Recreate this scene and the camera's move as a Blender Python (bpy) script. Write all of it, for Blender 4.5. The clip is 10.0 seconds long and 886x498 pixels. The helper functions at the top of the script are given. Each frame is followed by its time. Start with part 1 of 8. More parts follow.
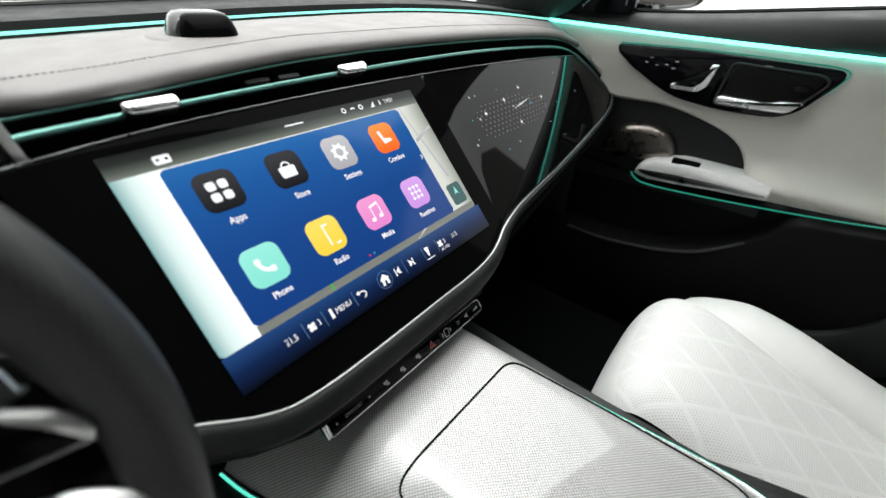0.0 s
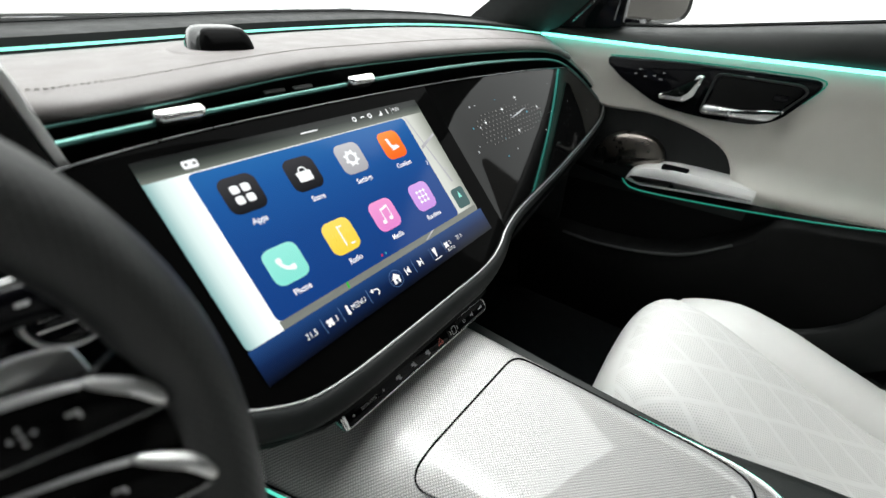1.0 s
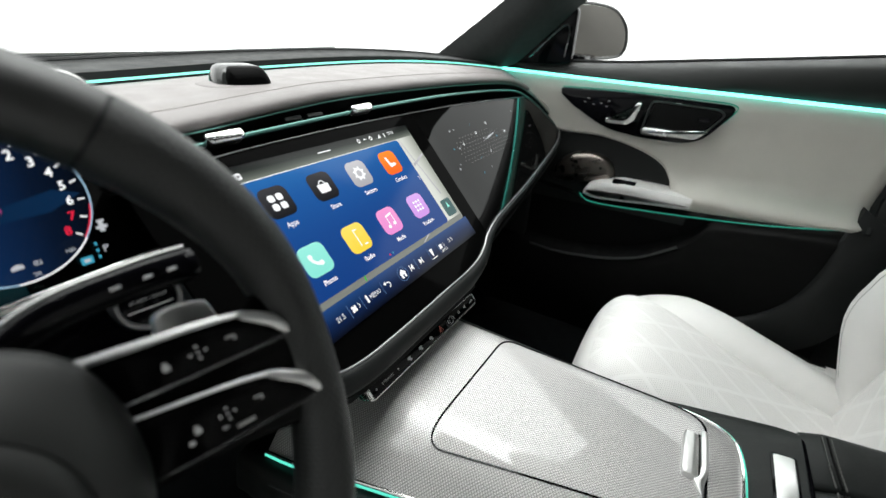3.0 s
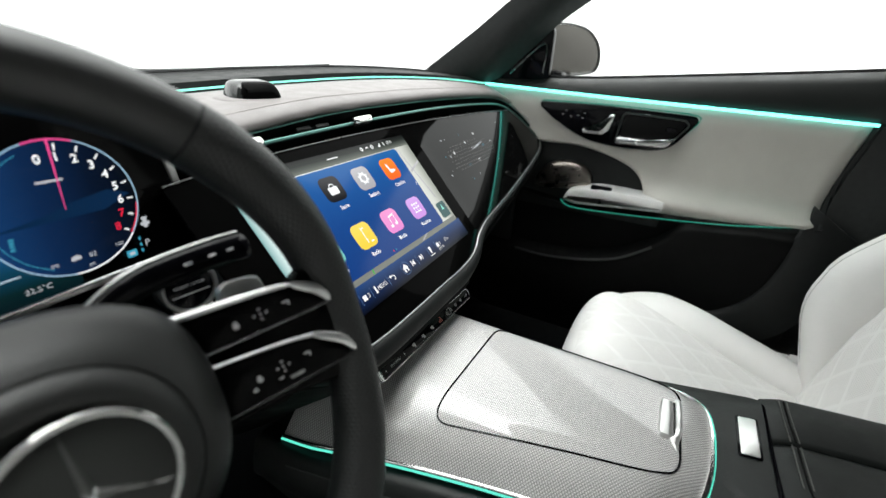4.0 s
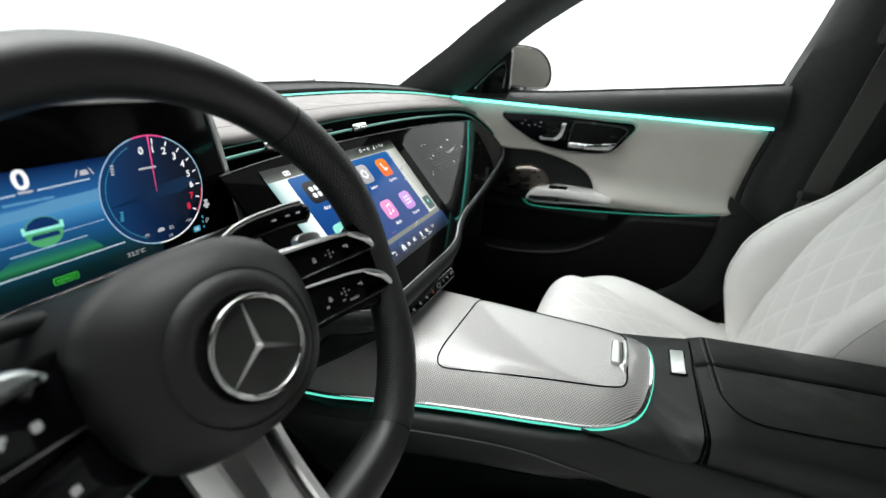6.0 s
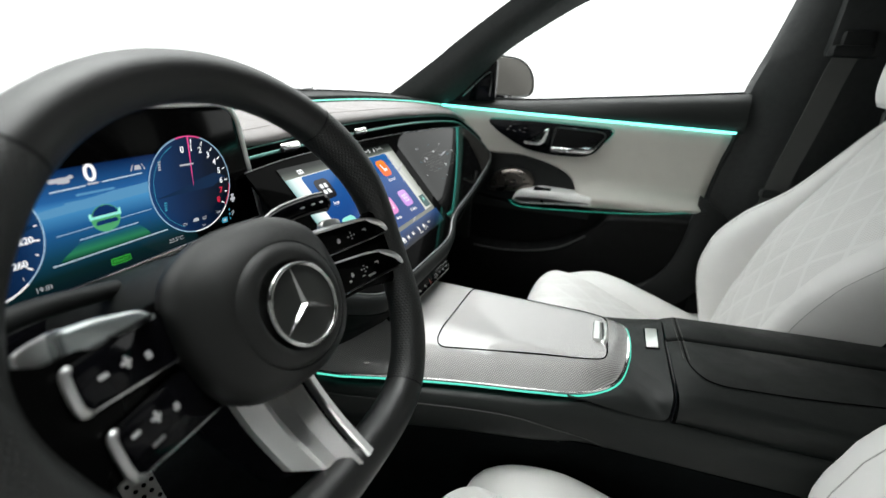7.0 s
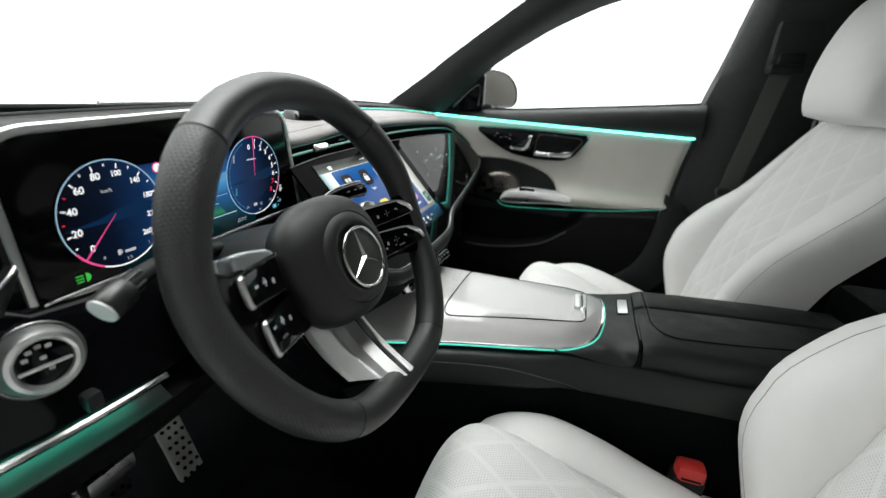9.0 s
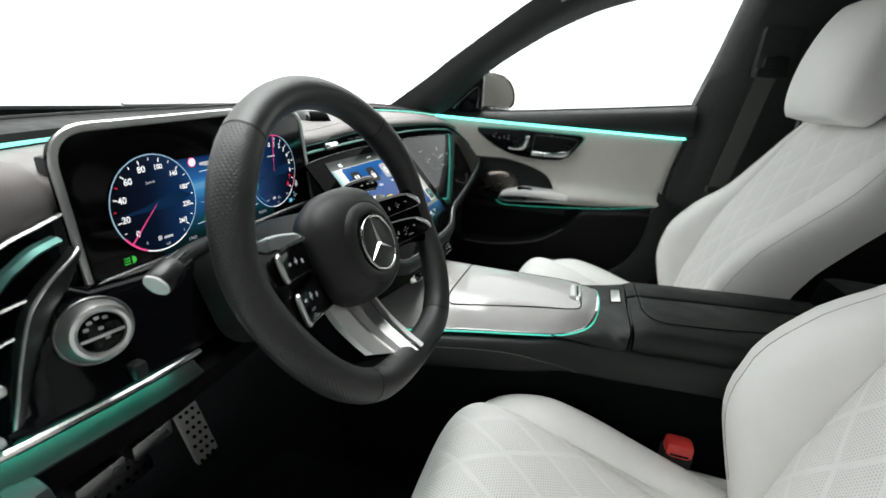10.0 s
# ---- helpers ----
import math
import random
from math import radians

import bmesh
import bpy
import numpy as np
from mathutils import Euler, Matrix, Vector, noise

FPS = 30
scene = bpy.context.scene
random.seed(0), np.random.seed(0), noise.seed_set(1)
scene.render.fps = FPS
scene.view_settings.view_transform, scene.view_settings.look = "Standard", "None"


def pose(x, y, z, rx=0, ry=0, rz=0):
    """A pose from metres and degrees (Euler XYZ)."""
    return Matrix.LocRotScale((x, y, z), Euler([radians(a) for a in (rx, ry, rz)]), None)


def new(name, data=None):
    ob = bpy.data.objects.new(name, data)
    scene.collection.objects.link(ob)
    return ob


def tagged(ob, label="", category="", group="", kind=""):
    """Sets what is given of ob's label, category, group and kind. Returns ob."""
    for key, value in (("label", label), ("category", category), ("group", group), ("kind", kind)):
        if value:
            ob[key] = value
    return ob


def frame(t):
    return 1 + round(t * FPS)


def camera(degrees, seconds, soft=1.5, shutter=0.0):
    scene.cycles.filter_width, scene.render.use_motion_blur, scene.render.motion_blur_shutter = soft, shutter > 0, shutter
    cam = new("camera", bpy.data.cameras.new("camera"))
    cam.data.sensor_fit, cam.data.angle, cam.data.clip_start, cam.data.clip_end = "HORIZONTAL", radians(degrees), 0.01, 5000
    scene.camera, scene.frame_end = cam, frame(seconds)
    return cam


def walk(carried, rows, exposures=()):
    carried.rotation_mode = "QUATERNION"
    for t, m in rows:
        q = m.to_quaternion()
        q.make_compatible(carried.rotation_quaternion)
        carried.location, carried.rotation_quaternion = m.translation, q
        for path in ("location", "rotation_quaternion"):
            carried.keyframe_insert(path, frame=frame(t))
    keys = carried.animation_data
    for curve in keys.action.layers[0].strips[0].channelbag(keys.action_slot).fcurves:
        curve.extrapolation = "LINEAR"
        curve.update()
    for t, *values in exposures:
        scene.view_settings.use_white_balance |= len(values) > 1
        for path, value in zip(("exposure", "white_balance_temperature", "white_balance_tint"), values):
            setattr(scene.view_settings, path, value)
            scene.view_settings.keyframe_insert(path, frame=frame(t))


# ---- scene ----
cam = camera(94.06, 10.0)
# a fixed focus on the middle of the dashboard
cam.data.dof.use_dof, cam.data.dof.focus_distance, cam.data.dof.aperture_fstop = True, 0.54, 4.0
# seconds, eye x y z, turns about x, y, z
PATH = [
    (0.0, -0.2209, -0.2663, 0.7936, 57.06, -2.49, -52.63),
    (0.5, -0.2328, -0.2661, 0.7939, 57.75, -2.49, -53.11),
    (1.0, -0.2489, -0.2674, 0.7946, 58.63, -2.51, -53.92),
    (1.5, -0.2671, -0.2699, 0.7964, 59.61, -2.53, -55.10),
    (2.0, -0.2882, -0.2730, 0.7977, 60.70, -2.60, -56.54),
    (2.5, -0.3110, -0.2756, 0.7998, 61.62, -2.72, -58.14),
    (4.0, -0.3929, -0.2872, 0.8033, 64.62, -2.79, -62.36),
    (4.5, -0.4215, -0.2915, 0.8035, 65.30, -2.86, -63.74),
    (5.0, -0.4529, -0.2947, 0.8038, 65.75, -2.92, -65.30),
    (5.5, -0.4848, -0.2990, 0.8033, 66.23, -2.92, -66.67),
    (7.0, -0.5857, -0.3095, 0.8022, 67.99, -2.98, -70.07),
    (7.5, -0.6196, -0.3123, 0.8035, 68.41, -2.99, -70.93),
    (8.0, -0.6540, -0.3132, 0.8030, 68.81, -3.03, -71.66),
    (8.5, -0.6862, -0.3138, 0.8036, 69.09, -3.14, -72.14),
    (9.0, -0.7158, -0.3125, 0.8030, 69.36, -3.26, -72.58),
    (9.5, -0.7422, -0.3143, 0.8026, 69.55, -3.23, -72.77),
    (10.0, -0.7655, -0.3161, 0.8018, 69.66, -3.22, -72.98),
]
walk(cam, [(t, pose(x, y, z, rx, ry, rz)) for t, x, y, z, rx, ry, rz in PATH])

# ---- light: a white photo studio seen through the glass ----
world = bpy.data.worlds.new("studio_light")
scene.world = world
world.use_nodes = True
_n = world.node_tree.nodes
_bg = _n["Background"]
_bg.inputs["Strength"].default_value = 1.0
# the studio's soft ceiling light fades smoothly down to the white walls
_tc, _sx, _rp = _n.new("ShaderNodeTexCoord"), _n.new("ShaderNodeSeparateXYZ"), _n.new("ShaderNodeMapRange")
_rp.interpolation_type = "SMOOTHSTEP"
_rp.inputs[1].default_value, _rp.inputs[2].default_value = 0.40, 0.97
_rp.inputs[3].default_value, _rp.inputs[4].default_value = 2.1, 5.2
_ml = _n.new("ShaderNodeVectorMath")
_ml.operation = "SCALE"
_ml.inputs[0].default_value = (0.965, 1.0, 0.98)
world.node_tree.links.new(_tc.outputs["Generated"], _sx.inputs[0])
world.node_tree.links.new(_sx.outputs[2], _rp.inputs[0])
_r2, _ad = _n.new("ShaderNodeMapRange"), _n.new("ShaderNodeMath")
_r2.interpolation_type, _ad.operation = "SMOOTHSTEP", "ADD"
_r2.inputs[1].default_value, _r2.inputs[2].default_value = 0.86, 0.98
_r2.inputs[3].default_value, _r2.inputs[4].default_value = 0.0, 7.0
world.node_tree.links.new(_sx.outputs[2], _r2.inputs[0])
world.node_tree.links.new(_rp.outputs[0], _ad.inputs[0])
world.node_tree.links.new(_r2.outputs[0], _ad.inputs[1])
world.node_tree.links.new(_ad.outputs[0], _ml.inputs["Scale"])
world.node_tree.links.new(_ml.outputs[0], _bg.inputs["Color"])
scene.view_settings.exposure = 0.0


# ---- materials ----
def mat(name, color, rough=0.5, metal=0.0, var=0.12, scale=40.0, bump=0.0, bscale=400.0, coat=0.0, spec=0.5, rvar=0.08, voro=False):
    """Principled surface with two scales of colour variation and a fine relief."""
    m = bpy.data.materials.new(name)
    m.use_nodes = True
    t = m.node_tree
    b = t.nodes["Principled BSDF"]
    b.inputs["Metallic"].default_value = metal
    b.inputs["Coat Weight"].default_value = coat
    b.inputs["Coat Roughness"].default_value = 0.04
    b.inputs["Specular IOR Level"].default_value = spec
    tc = t.nodes.new("ShaderNodeTexCoord")
    n1 = t.nodes.new("ShaderNodeTexNoise")
    n1.inputs["Scale"].default_value = scale
    n1.inputs["Detail"].default_value = 6
    t.links.new(tc.outputs["Object"], n1.inputs["Vector"])
    n2 = t.nodes.new("ShaderNodeTexNoise")
    n2.inputs["Scale"].default_value = scale * 0.12
    t.links.new(tc.outputs["Object"], n2.inputs["Vector"])
    add = t.nodes.new("ShaderNodeMath")
    add.operation = "ADD"
    t.links.new(n1.outputs["Fac"], add.inputs[0])
    t.links.new(n2.outputs["Fac"], add.inputs[1])
    ramp = t.nodes.new("ShaderNodeMapRange")
    ramp.inputs[1].default_value, ramp.inputs[2].default_value = 0.6, 1.4
    ramp.inputs[3].default_value, ramp.inputs[4].default_value = 1 - var, 1 + var
    t.links.new(add.outputs[0], ramp.inputs[0])
    mul = t.nodes.new("ShaderNodeVectorMath")
    mul.operation = "SCALE"
    mul.inputs[0].default_value = color
    t.links.new(ramp.outputs[0], mul.inputs["Scale"])
    t.links.new(mul.outputs[0], b.inputs["Base Color"])
    rr_ = t.nodes.new("ShaderNodeMapRange")
    rr_.inputs[1].default_value, rr_.inputs[2].default_value = 0.3, 0.7
    rr_.inputs[3].default_value, rr_.inputs[4].default_value = max(0.0, rough - rvar), min(1.0, rough + rvar)
    t.links.new(n1.outputs["Fac"], rr_.inputs[0])
    t.links.new(rr_.outputs[0], b.inputs["Roughness"])
    if bump:
        if voro:
            n3 = t.nodes.new("ShaderNodeTexVoronoi")
            out = n3.outputs["Distance"]
        else:
            n3 = t.nodes.new("ShaderNodeTexNoise")
            n3.inputs["Detail"].default_value = 4
            out = n3.outputs["Fac"]
        n3.inputs["Scale"].default_value = bscale
        t.links.new(tc.outputs["Object"], n3.inputs["Vector"])
        bp = t.nodes.new("ShaderNodeBump")
        bp.inputs["Strength"].default_value = bump
        bp.inputs["Distance"].default_value = 0.0006
        t.links.new(out, bp.inputs["Height"])
        t.links.new(bp.outputs[0], b.inputs["Normal"])
    return m


def add_dots(m, px, py, radius, depth=0.6, dark=0.45, band=None):
    """Rows of small punched holes, staggered, px by py metres apart in UV, on top of a material from mat().
    band: (u0, u1, v0, v1) limits in UV metres."""
    t = m.node_tree
    b = t.nodes["Principled BSDF"]
    uv = t.nodes.new("ShaderNodeUVMap")
    sep = t.nodes.new("ShaderNodeSeparateXYZ")
    t.links.new(uv.outputs[0], sep.inputs[0])

    def math_(op, a, c=None):
        k = t.nodes.new("ShaderNodeMath")
        k.operation = op
        for i, v in enumerate((a, c)):
            if v is None:
                continue
            if isinstance(v, (int, float)):
                k.inputs[i].default_value = v
            else:
                t.links.new(v, k.inputs[i])
        return k.outputs[0]

    v = math_("DIVIDE", sep.outputs["Y"], py)
    row = math_("FLOOR", v)
    shift = math_("MULTIPLY", math_("MODULO", row, 2.0), 0.5)
    u = math_("ADD", math_("DIVIDE", sep.outputs["X"], px), shift)
    du = math_("MULTIPLY", math_("SUBTRACT", math_("FRACT", u), 0.5), px)
    dv = math_("MULTIPLY", math_("SUBTRACT", math_("FRACT", v), 0.5), py)
    d = math_("SQRT", math_("ADD", math_("MULTIPLY", du, du), math_("MULTIPLY", dv, dv)))
    mr = t.nodes.new("ShaderNodeMapRange")
    mr.inputs[1].default_value, mr.inputs[2].default_value = radius * 0.6, radius * 1.25
    t.links.new(d, mr.inputs[0])
    hole = mr.outputs[0]
    old = b.inputs["Base Color"].links[0].from_socket
    f = math_("ADD", math_("MULTIPLY", hole, 1 - dark), dark)
    sc = t.nodes.new("ShaderNodeVectorMath")
    sc.operation = "SCALE"
    t.links.new(old, sc.inputs[0])
    t.links.new(f, sc.inputs["Scale"])
    t.links.new(sc.outputs[0], b.inputs["Base Color"])
    bp = t.nodes.new("ShaderNodeBump")
    bp.inputs["Strength"].default_value = depth
    bp.inputs["Distance"].default_value = 0.001
    t.links.new(hole, bp.inputs["Height"])
    if b.inputs["Normal"].links:
        t.links.new(b.inputs["Normal"].links[0].from_socket, bp.inputs["Normal"])
    t.links.new(bp.outputs[0], b.inputs["Normal"])
    return m


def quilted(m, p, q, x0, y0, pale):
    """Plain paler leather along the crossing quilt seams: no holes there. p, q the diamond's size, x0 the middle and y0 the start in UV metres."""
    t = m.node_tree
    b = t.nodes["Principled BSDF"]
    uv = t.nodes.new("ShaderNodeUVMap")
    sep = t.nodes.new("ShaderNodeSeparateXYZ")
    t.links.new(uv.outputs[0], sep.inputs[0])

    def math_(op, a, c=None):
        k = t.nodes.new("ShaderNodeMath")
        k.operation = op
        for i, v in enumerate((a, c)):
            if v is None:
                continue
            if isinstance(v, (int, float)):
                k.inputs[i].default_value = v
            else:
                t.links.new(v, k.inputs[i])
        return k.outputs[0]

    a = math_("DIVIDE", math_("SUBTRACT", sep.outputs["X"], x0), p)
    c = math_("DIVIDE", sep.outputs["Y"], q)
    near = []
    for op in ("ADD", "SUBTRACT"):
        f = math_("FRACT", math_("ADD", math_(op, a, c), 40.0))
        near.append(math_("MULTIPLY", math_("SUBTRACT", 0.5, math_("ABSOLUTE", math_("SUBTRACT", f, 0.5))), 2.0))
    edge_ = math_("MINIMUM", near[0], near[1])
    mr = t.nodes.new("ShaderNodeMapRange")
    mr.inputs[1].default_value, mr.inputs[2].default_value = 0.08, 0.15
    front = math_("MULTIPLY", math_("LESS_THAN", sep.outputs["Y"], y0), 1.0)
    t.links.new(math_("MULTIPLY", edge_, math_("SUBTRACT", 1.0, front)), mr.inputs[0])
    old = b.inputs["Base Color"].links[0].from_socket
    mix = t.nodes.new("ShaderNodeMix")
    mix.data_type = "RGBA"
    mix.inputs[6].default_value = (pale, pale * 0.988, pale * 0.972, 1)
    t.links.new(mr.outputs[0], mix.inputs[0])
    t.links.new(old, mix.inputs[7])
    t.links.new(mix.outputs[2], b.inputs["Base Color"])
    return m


def weave(m, pitch, light, dark_):
    """A fine woven metal look: small bright diamonds on a darker ground, in UV metres."""
    t = m.node_tree
    b = t.nodes["Principled BSDF"]
    uv = t.nodes.new("ShaderNodeUVMap")
    mp = t.nodes.new("ShaderNodeMapping")
    mp.inputs["Scale"].default_value = (1 / pitch, 1 / pitch, 1)
    mp.inputs["Rotation"].default_value = (0, 0, radians(45))
    t.links.new(uv.outputs[0], mp.inputs[0])
    fr = t.nodes.new("ShaderNodeVectorMath")
    fr.operation = "FRACTION"
    t.links.new(mp.outputs[0], fr.inputs[0])
    sb = t.nodes.new("ShaderNodeVectorMath")
    sb.operation = "SUBTRACT"
    sb.inputs[1].default_value = (0.5, 0.5, 0)
    t.links.new(fr.outputs[0], sb.inputs[0])
    ab = t.nodes.new("ShaderNodeVectorMath")
    ab.operation = "ABSOLUTE"
    t.links.new(sb.outputs[0], ab.inputs[0])
    se = t.nodes.new("ShaderNodeSeparateXYZ")
    t.links.new(ab.outputs[0], se.inputs[0])
    mx = t.nodes.new("ShaderNodeMath")
    mx.operation = "MAXIMUM"
    t.links.new(se.outputs[0], mx.inputs[0])
    t.links.new(se.outputs[1], mx.inputs[1])
    mr = t.nodes.new("ShaderNodeMapRange")
    mr.inputs[1].default_value, mr.inputs[2].default_value = 0.24, 0.38
    t.links.new(mx.outputs[0], mr.inputs[0])
    mix = t.nodes.new("ShaderNodeMix")
    mix.data_type = "RGBA"
    mix.inputs[6].default_value = (*light, 1)
    mix.inputs[7].default_value = (*dark_, 1)
    t.links.new(mr.outputs[0], mix.inputs[0])
    t.links.new(mix.outputs[2], b.inputs["Base Color"])
    bp = t.nodes.new("ShaderNodeBump")
    bp.invert = True
    bp.inputs["Strength"].default_value = 0.35
    bp.inputs["Distance"].default_value = 0.0005
    t.links.new(mr.outputs[0], bp.inputs["Height"])
    t.links.new(bp.outputs[0], b.inputs["Normal"])
    return m


def lit(name, color, strength=1.0, rough=0.12, color2=None, axis=1, grain=0.0, gscale=6.0):
    """A self-lit screen area or light guide. color2: second colour at the other end of UV."""
    m = bpy.data.materials.new(name)
    m.use_nodes = True
    t = m.node_tree
    b = t.nodes["Principled BSDF"]
    b.inputs["Base Color"].default_value = (0.003, 0.003, 0.003, 1)
    b.inputs["Specular IOR Level"].default_value = 0.12
    b.inputs["Roughness"].default_value = rough
    b.inputs["Emission Color"].default_value = (*color, 1)
    b.inputs["Emission Strength"].default_value = strength
    if color2 or grain:
        uv = t.nodes.new("ShaderNodeUVMap")
        sep = t.nodes.new("ShaderNodeSeparateXYZ")
        t.links.new(uv.outputs[0], sep.inputs[0])
        mix = t.nodes.new("ShaderNodeMix")
        mix.data_type = "RGBA"
        mix.inputs[6].default_value = (*color, 1)
        mix.inputs[7].default_value = (*(color2 or [c * (1 - grain) for c in color]), 1)
        fac = sep.outputs[axis]
        if grain:
            n = t.nodes.new("ShaderNodeTexNoise")
            n.inputs["Scale"].default_value = gscale
            n.inputs["Detail"].default_value = 5
            t.links.new(uv.outputs[0], n.inputs["Vector"])
            k = t.nodes.new("ShaderNodeMath")
            k.operation = "MULTIPLY_ADD"
            k.inputs[1].default_value = grain * 2
            t.links.new(n.outputs["Fac"], k.inputs[0])
            if color2:
                k.inputs[1].default_value = grain * 2
                s2 = t.nodes.new("ShaderNodeMath")
                s2.operation = "SUBTRACT"
                s2.inputs[1].default_value = grain
                t.links.new(sep.outputs[axis], s2.inputs[0])
                t.links.new(s2.outputs[0], k.inputs[2])
            fac = k.outputs[0]
        t.links.new(fac, mix.inputs[0])
        t.links.new(mix.outputs[2], b.inputs["Emission Color"])
    return m


def lit_ramp(name, stops, axis=1, rough=0.12):
    """A self-lit picture area whose colour runs through several stops along one UV axis."""
    m = lit(name, (0, 0, 0), 1.0, rough)
    t = m.node_tree
    uv = t.nodes.new("ShaderNodeUVMap")
    sep = t.nodes.new("ShaderNodeSeparateXYZ")
    t.links.new(uv.outputs[0], sep.inputs[0])
    rp = t.nodes.new("ShaderNodeValToRGB")
    while len(rp.color_ramp.elements) < len(stops):
        rp.color_ramp.elements.new(0.5)
    for e, (pos, c) in zip(rp.color_ramp.elements, stops):
        e.position = pos
        e.color = (*c, 1)
    t.links.new(sep.outputs[axis], rp.inputs[0])
    t.links.new(rp.outputs[0], t.nodes["Principled BSDF"].inputs["Emission Color"])
    return m


LEATHER_GREY = mat("grey_leather", (0.162, 0.147, 0.145), 0.5, var=0.03, scale=30, bump=0.25, bscale=900, voro=True)
LEATHER_DOOR = mat("warm_grey_leather", (0.52, 0.505, 0.462), 0.52, var=0.05, scale=25, bump=0.22, bscale=900, voro=True)
LEATHER_WHITE = mat("white_leather", (0.795, 0.783, 0.768), 0.55, var=0.035, scale=22, bump=0.2, bscale=800, voro=True)
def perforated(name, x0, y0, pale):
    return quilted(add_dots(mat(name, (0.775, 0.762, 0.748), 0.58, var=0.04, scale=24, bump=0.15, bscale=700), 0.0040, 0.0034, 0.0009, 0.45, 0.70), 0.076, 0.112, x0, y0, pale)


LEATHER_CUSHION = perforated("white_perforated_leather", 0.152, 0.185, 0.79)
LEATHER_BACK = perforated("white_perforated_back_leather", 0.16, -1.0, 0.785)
LEATHER_DARK = mat("charcoal_leather", (0.0085, 0.0102, 0.0096), 0.47, var=0.12, scale=35, bump=0.3, bscale=900, voro=True, spec=0.33)
FRAME_SOFT = mat("soft_touch_black", (0.007, 0.008, 0.008), 0.5, var=0.1, scale=40, bump=0.2, bscale=900, spec=0.2)
LEATHER_RIM = mat("smooth_black_leather", (0.005, 0.0054, 0.0053), 0.42, var=0.1, scale=40, bump=0.2, bscale=1100, voro=True, spec=0.7, rvar=0.04)
LEATHER_HUB = mat("grained_black_leather", (0.008, 0.0086, 0.0082), 0.48, var=0.08, scale=40, bump=0.2, bscale=1100, voro=True, spec=0.5, rvar=0.04)
LEATHER_GRIP = add_dots(mat("perforated_black_leather", (0.0070, 0.0079, 0.0076), 0.48, var=0.1, scale=40, spec=0.62, rvar=0.04), 0.0037, 0.0032, 0.00095, 0.35, 0.2)
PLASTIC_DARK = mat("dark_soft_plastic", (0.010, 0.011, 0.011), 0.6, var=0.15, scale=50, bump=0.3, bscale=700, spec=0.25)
PLASTIC_PILLAR = mat("pillar_fabric", (0.020, 0.022, 0.022), 0.75, var=0.1, scale=80, bump=0.4, bscale=900)
PIANO = mat("piano_black", (0.003, 0.003, 0.004), 0.09, var=0.2, rvar=0.02, scale=15, spec=0.15)
GLASS_BLACK = mat("black_screen_glass", (0.002, 0.002, 0.002), 0.03, var=0.2, rvar=0.01, scale=12, spec=0.012)
GLASS_PASSENGER = mat("passenger_screen_glass", (0.002, 0.002, 0.002), 0.025, var=0.2, rvar=0.01, scale=12, spec=0.2)
GLASS_HOOD = mat("coated_screen_glass", (0.002, 0.002, 0.002), 0.10, var=0.2, rvar=0.02, scale=12, spec=0.12)
PAD_GLOSS = mat("switch_pad_gloss", (0.002, 0.002, 0.002), 0.12, var=0.2, rvar=0.02, scale=15, spec=0.05)
WASH_GREY = mat("dark_reflector", (0.045, 0.055, 0.052), 0.7, var=0.05, spec=0.1)
BLACK_MATT = mat("black_moulding", (0.004, 0.004, 0.004), 0.7, var=0.2, spec=0.1)
COVER_GLOSS = mat("gloss_silver_cover", (0.42, 0.45, 0.45), 0.22, 0.7, var=0.04, rvar=0.03)
MIRROR_CHROME = mat("mirror_chrome", (0.60, 0.60, 0.59), 0.07, 1.0, var=0.02, rvar=0.02)
CHROME = mat("polished_chrome", (0.85, 0.85, 0.84), 0.2, 1.0, var=0.02, rvar=0.02)
SATIN = mat("satin_silver", (0.74, 0.74, 0.73), 0.36, 1.0, var=0.02, rvar=0.02, scale=90)
SATIN_DARK = mat("dark_chrome", (0.22, 0.22, 0.22), 0.32, 1.0, var=0.1)
SPOKE_SILVER = mat("bright_silver", (0.84, 0.83, 0.82), 0.34, 0.96, var=0.03, rvar=0.02, scale=90)
BRONZE = mat("speaker_metal", (0.20, 0.178, 0.16), 0.3, 1.0, var=0.1)
add_dots(BRONZE, 0.0024, 0.0021, 0.0006, 0.1, 0.75)
WEAVE = weave(mat("woven_metal_trim", (0.4, 0.4, 0.4), 0.55, 0.25, coat=1.0, rvar=0.03), 0.0023, (0.68, 0.66, 0.65), (0.28, 0.275, 0.27))
WEAVE.node_tree.nodes["Principled BSDF"].inputs["Coat Roughness"].default_value = 0.03
CARPET = mat("black_carpet", (0.0035, 0.0042, 0.0045), 0.95, var=0.5, scale=300, bump=1.0, bscale=1500, spec=0.03)
HEADLINER = mat("dark_headliner", (0.022, 0.022, 0.023), 0.9, var=0.1, scale=100, bump=0.3, bscale=1500, spec=0.2)
PEARL = mat("pearl_silver", (0.90, 0.90, 0.89), 0.25, 0.35, var=0.01, rvar=0.01)
SATIN_MID = mat("grey_satin", (0.42, 0.42, 0.42), 0.36, 1.0, var=0.03, rvar=0.02)
PEDAL_METAL = mat("brushed_pedal_steel", (0.62, 0.62, 0.60), 0.4, 0.3, var=0.06, scale=60)
EMBLEM_GREY = mat("dark_emblem_grey", (0.026, 0.028, 0.026), 0.4, 0.2, var=0.05)
RED = mat("red_plastic", (0.5, 0.035, 0.03), 0.4, var=0.05)
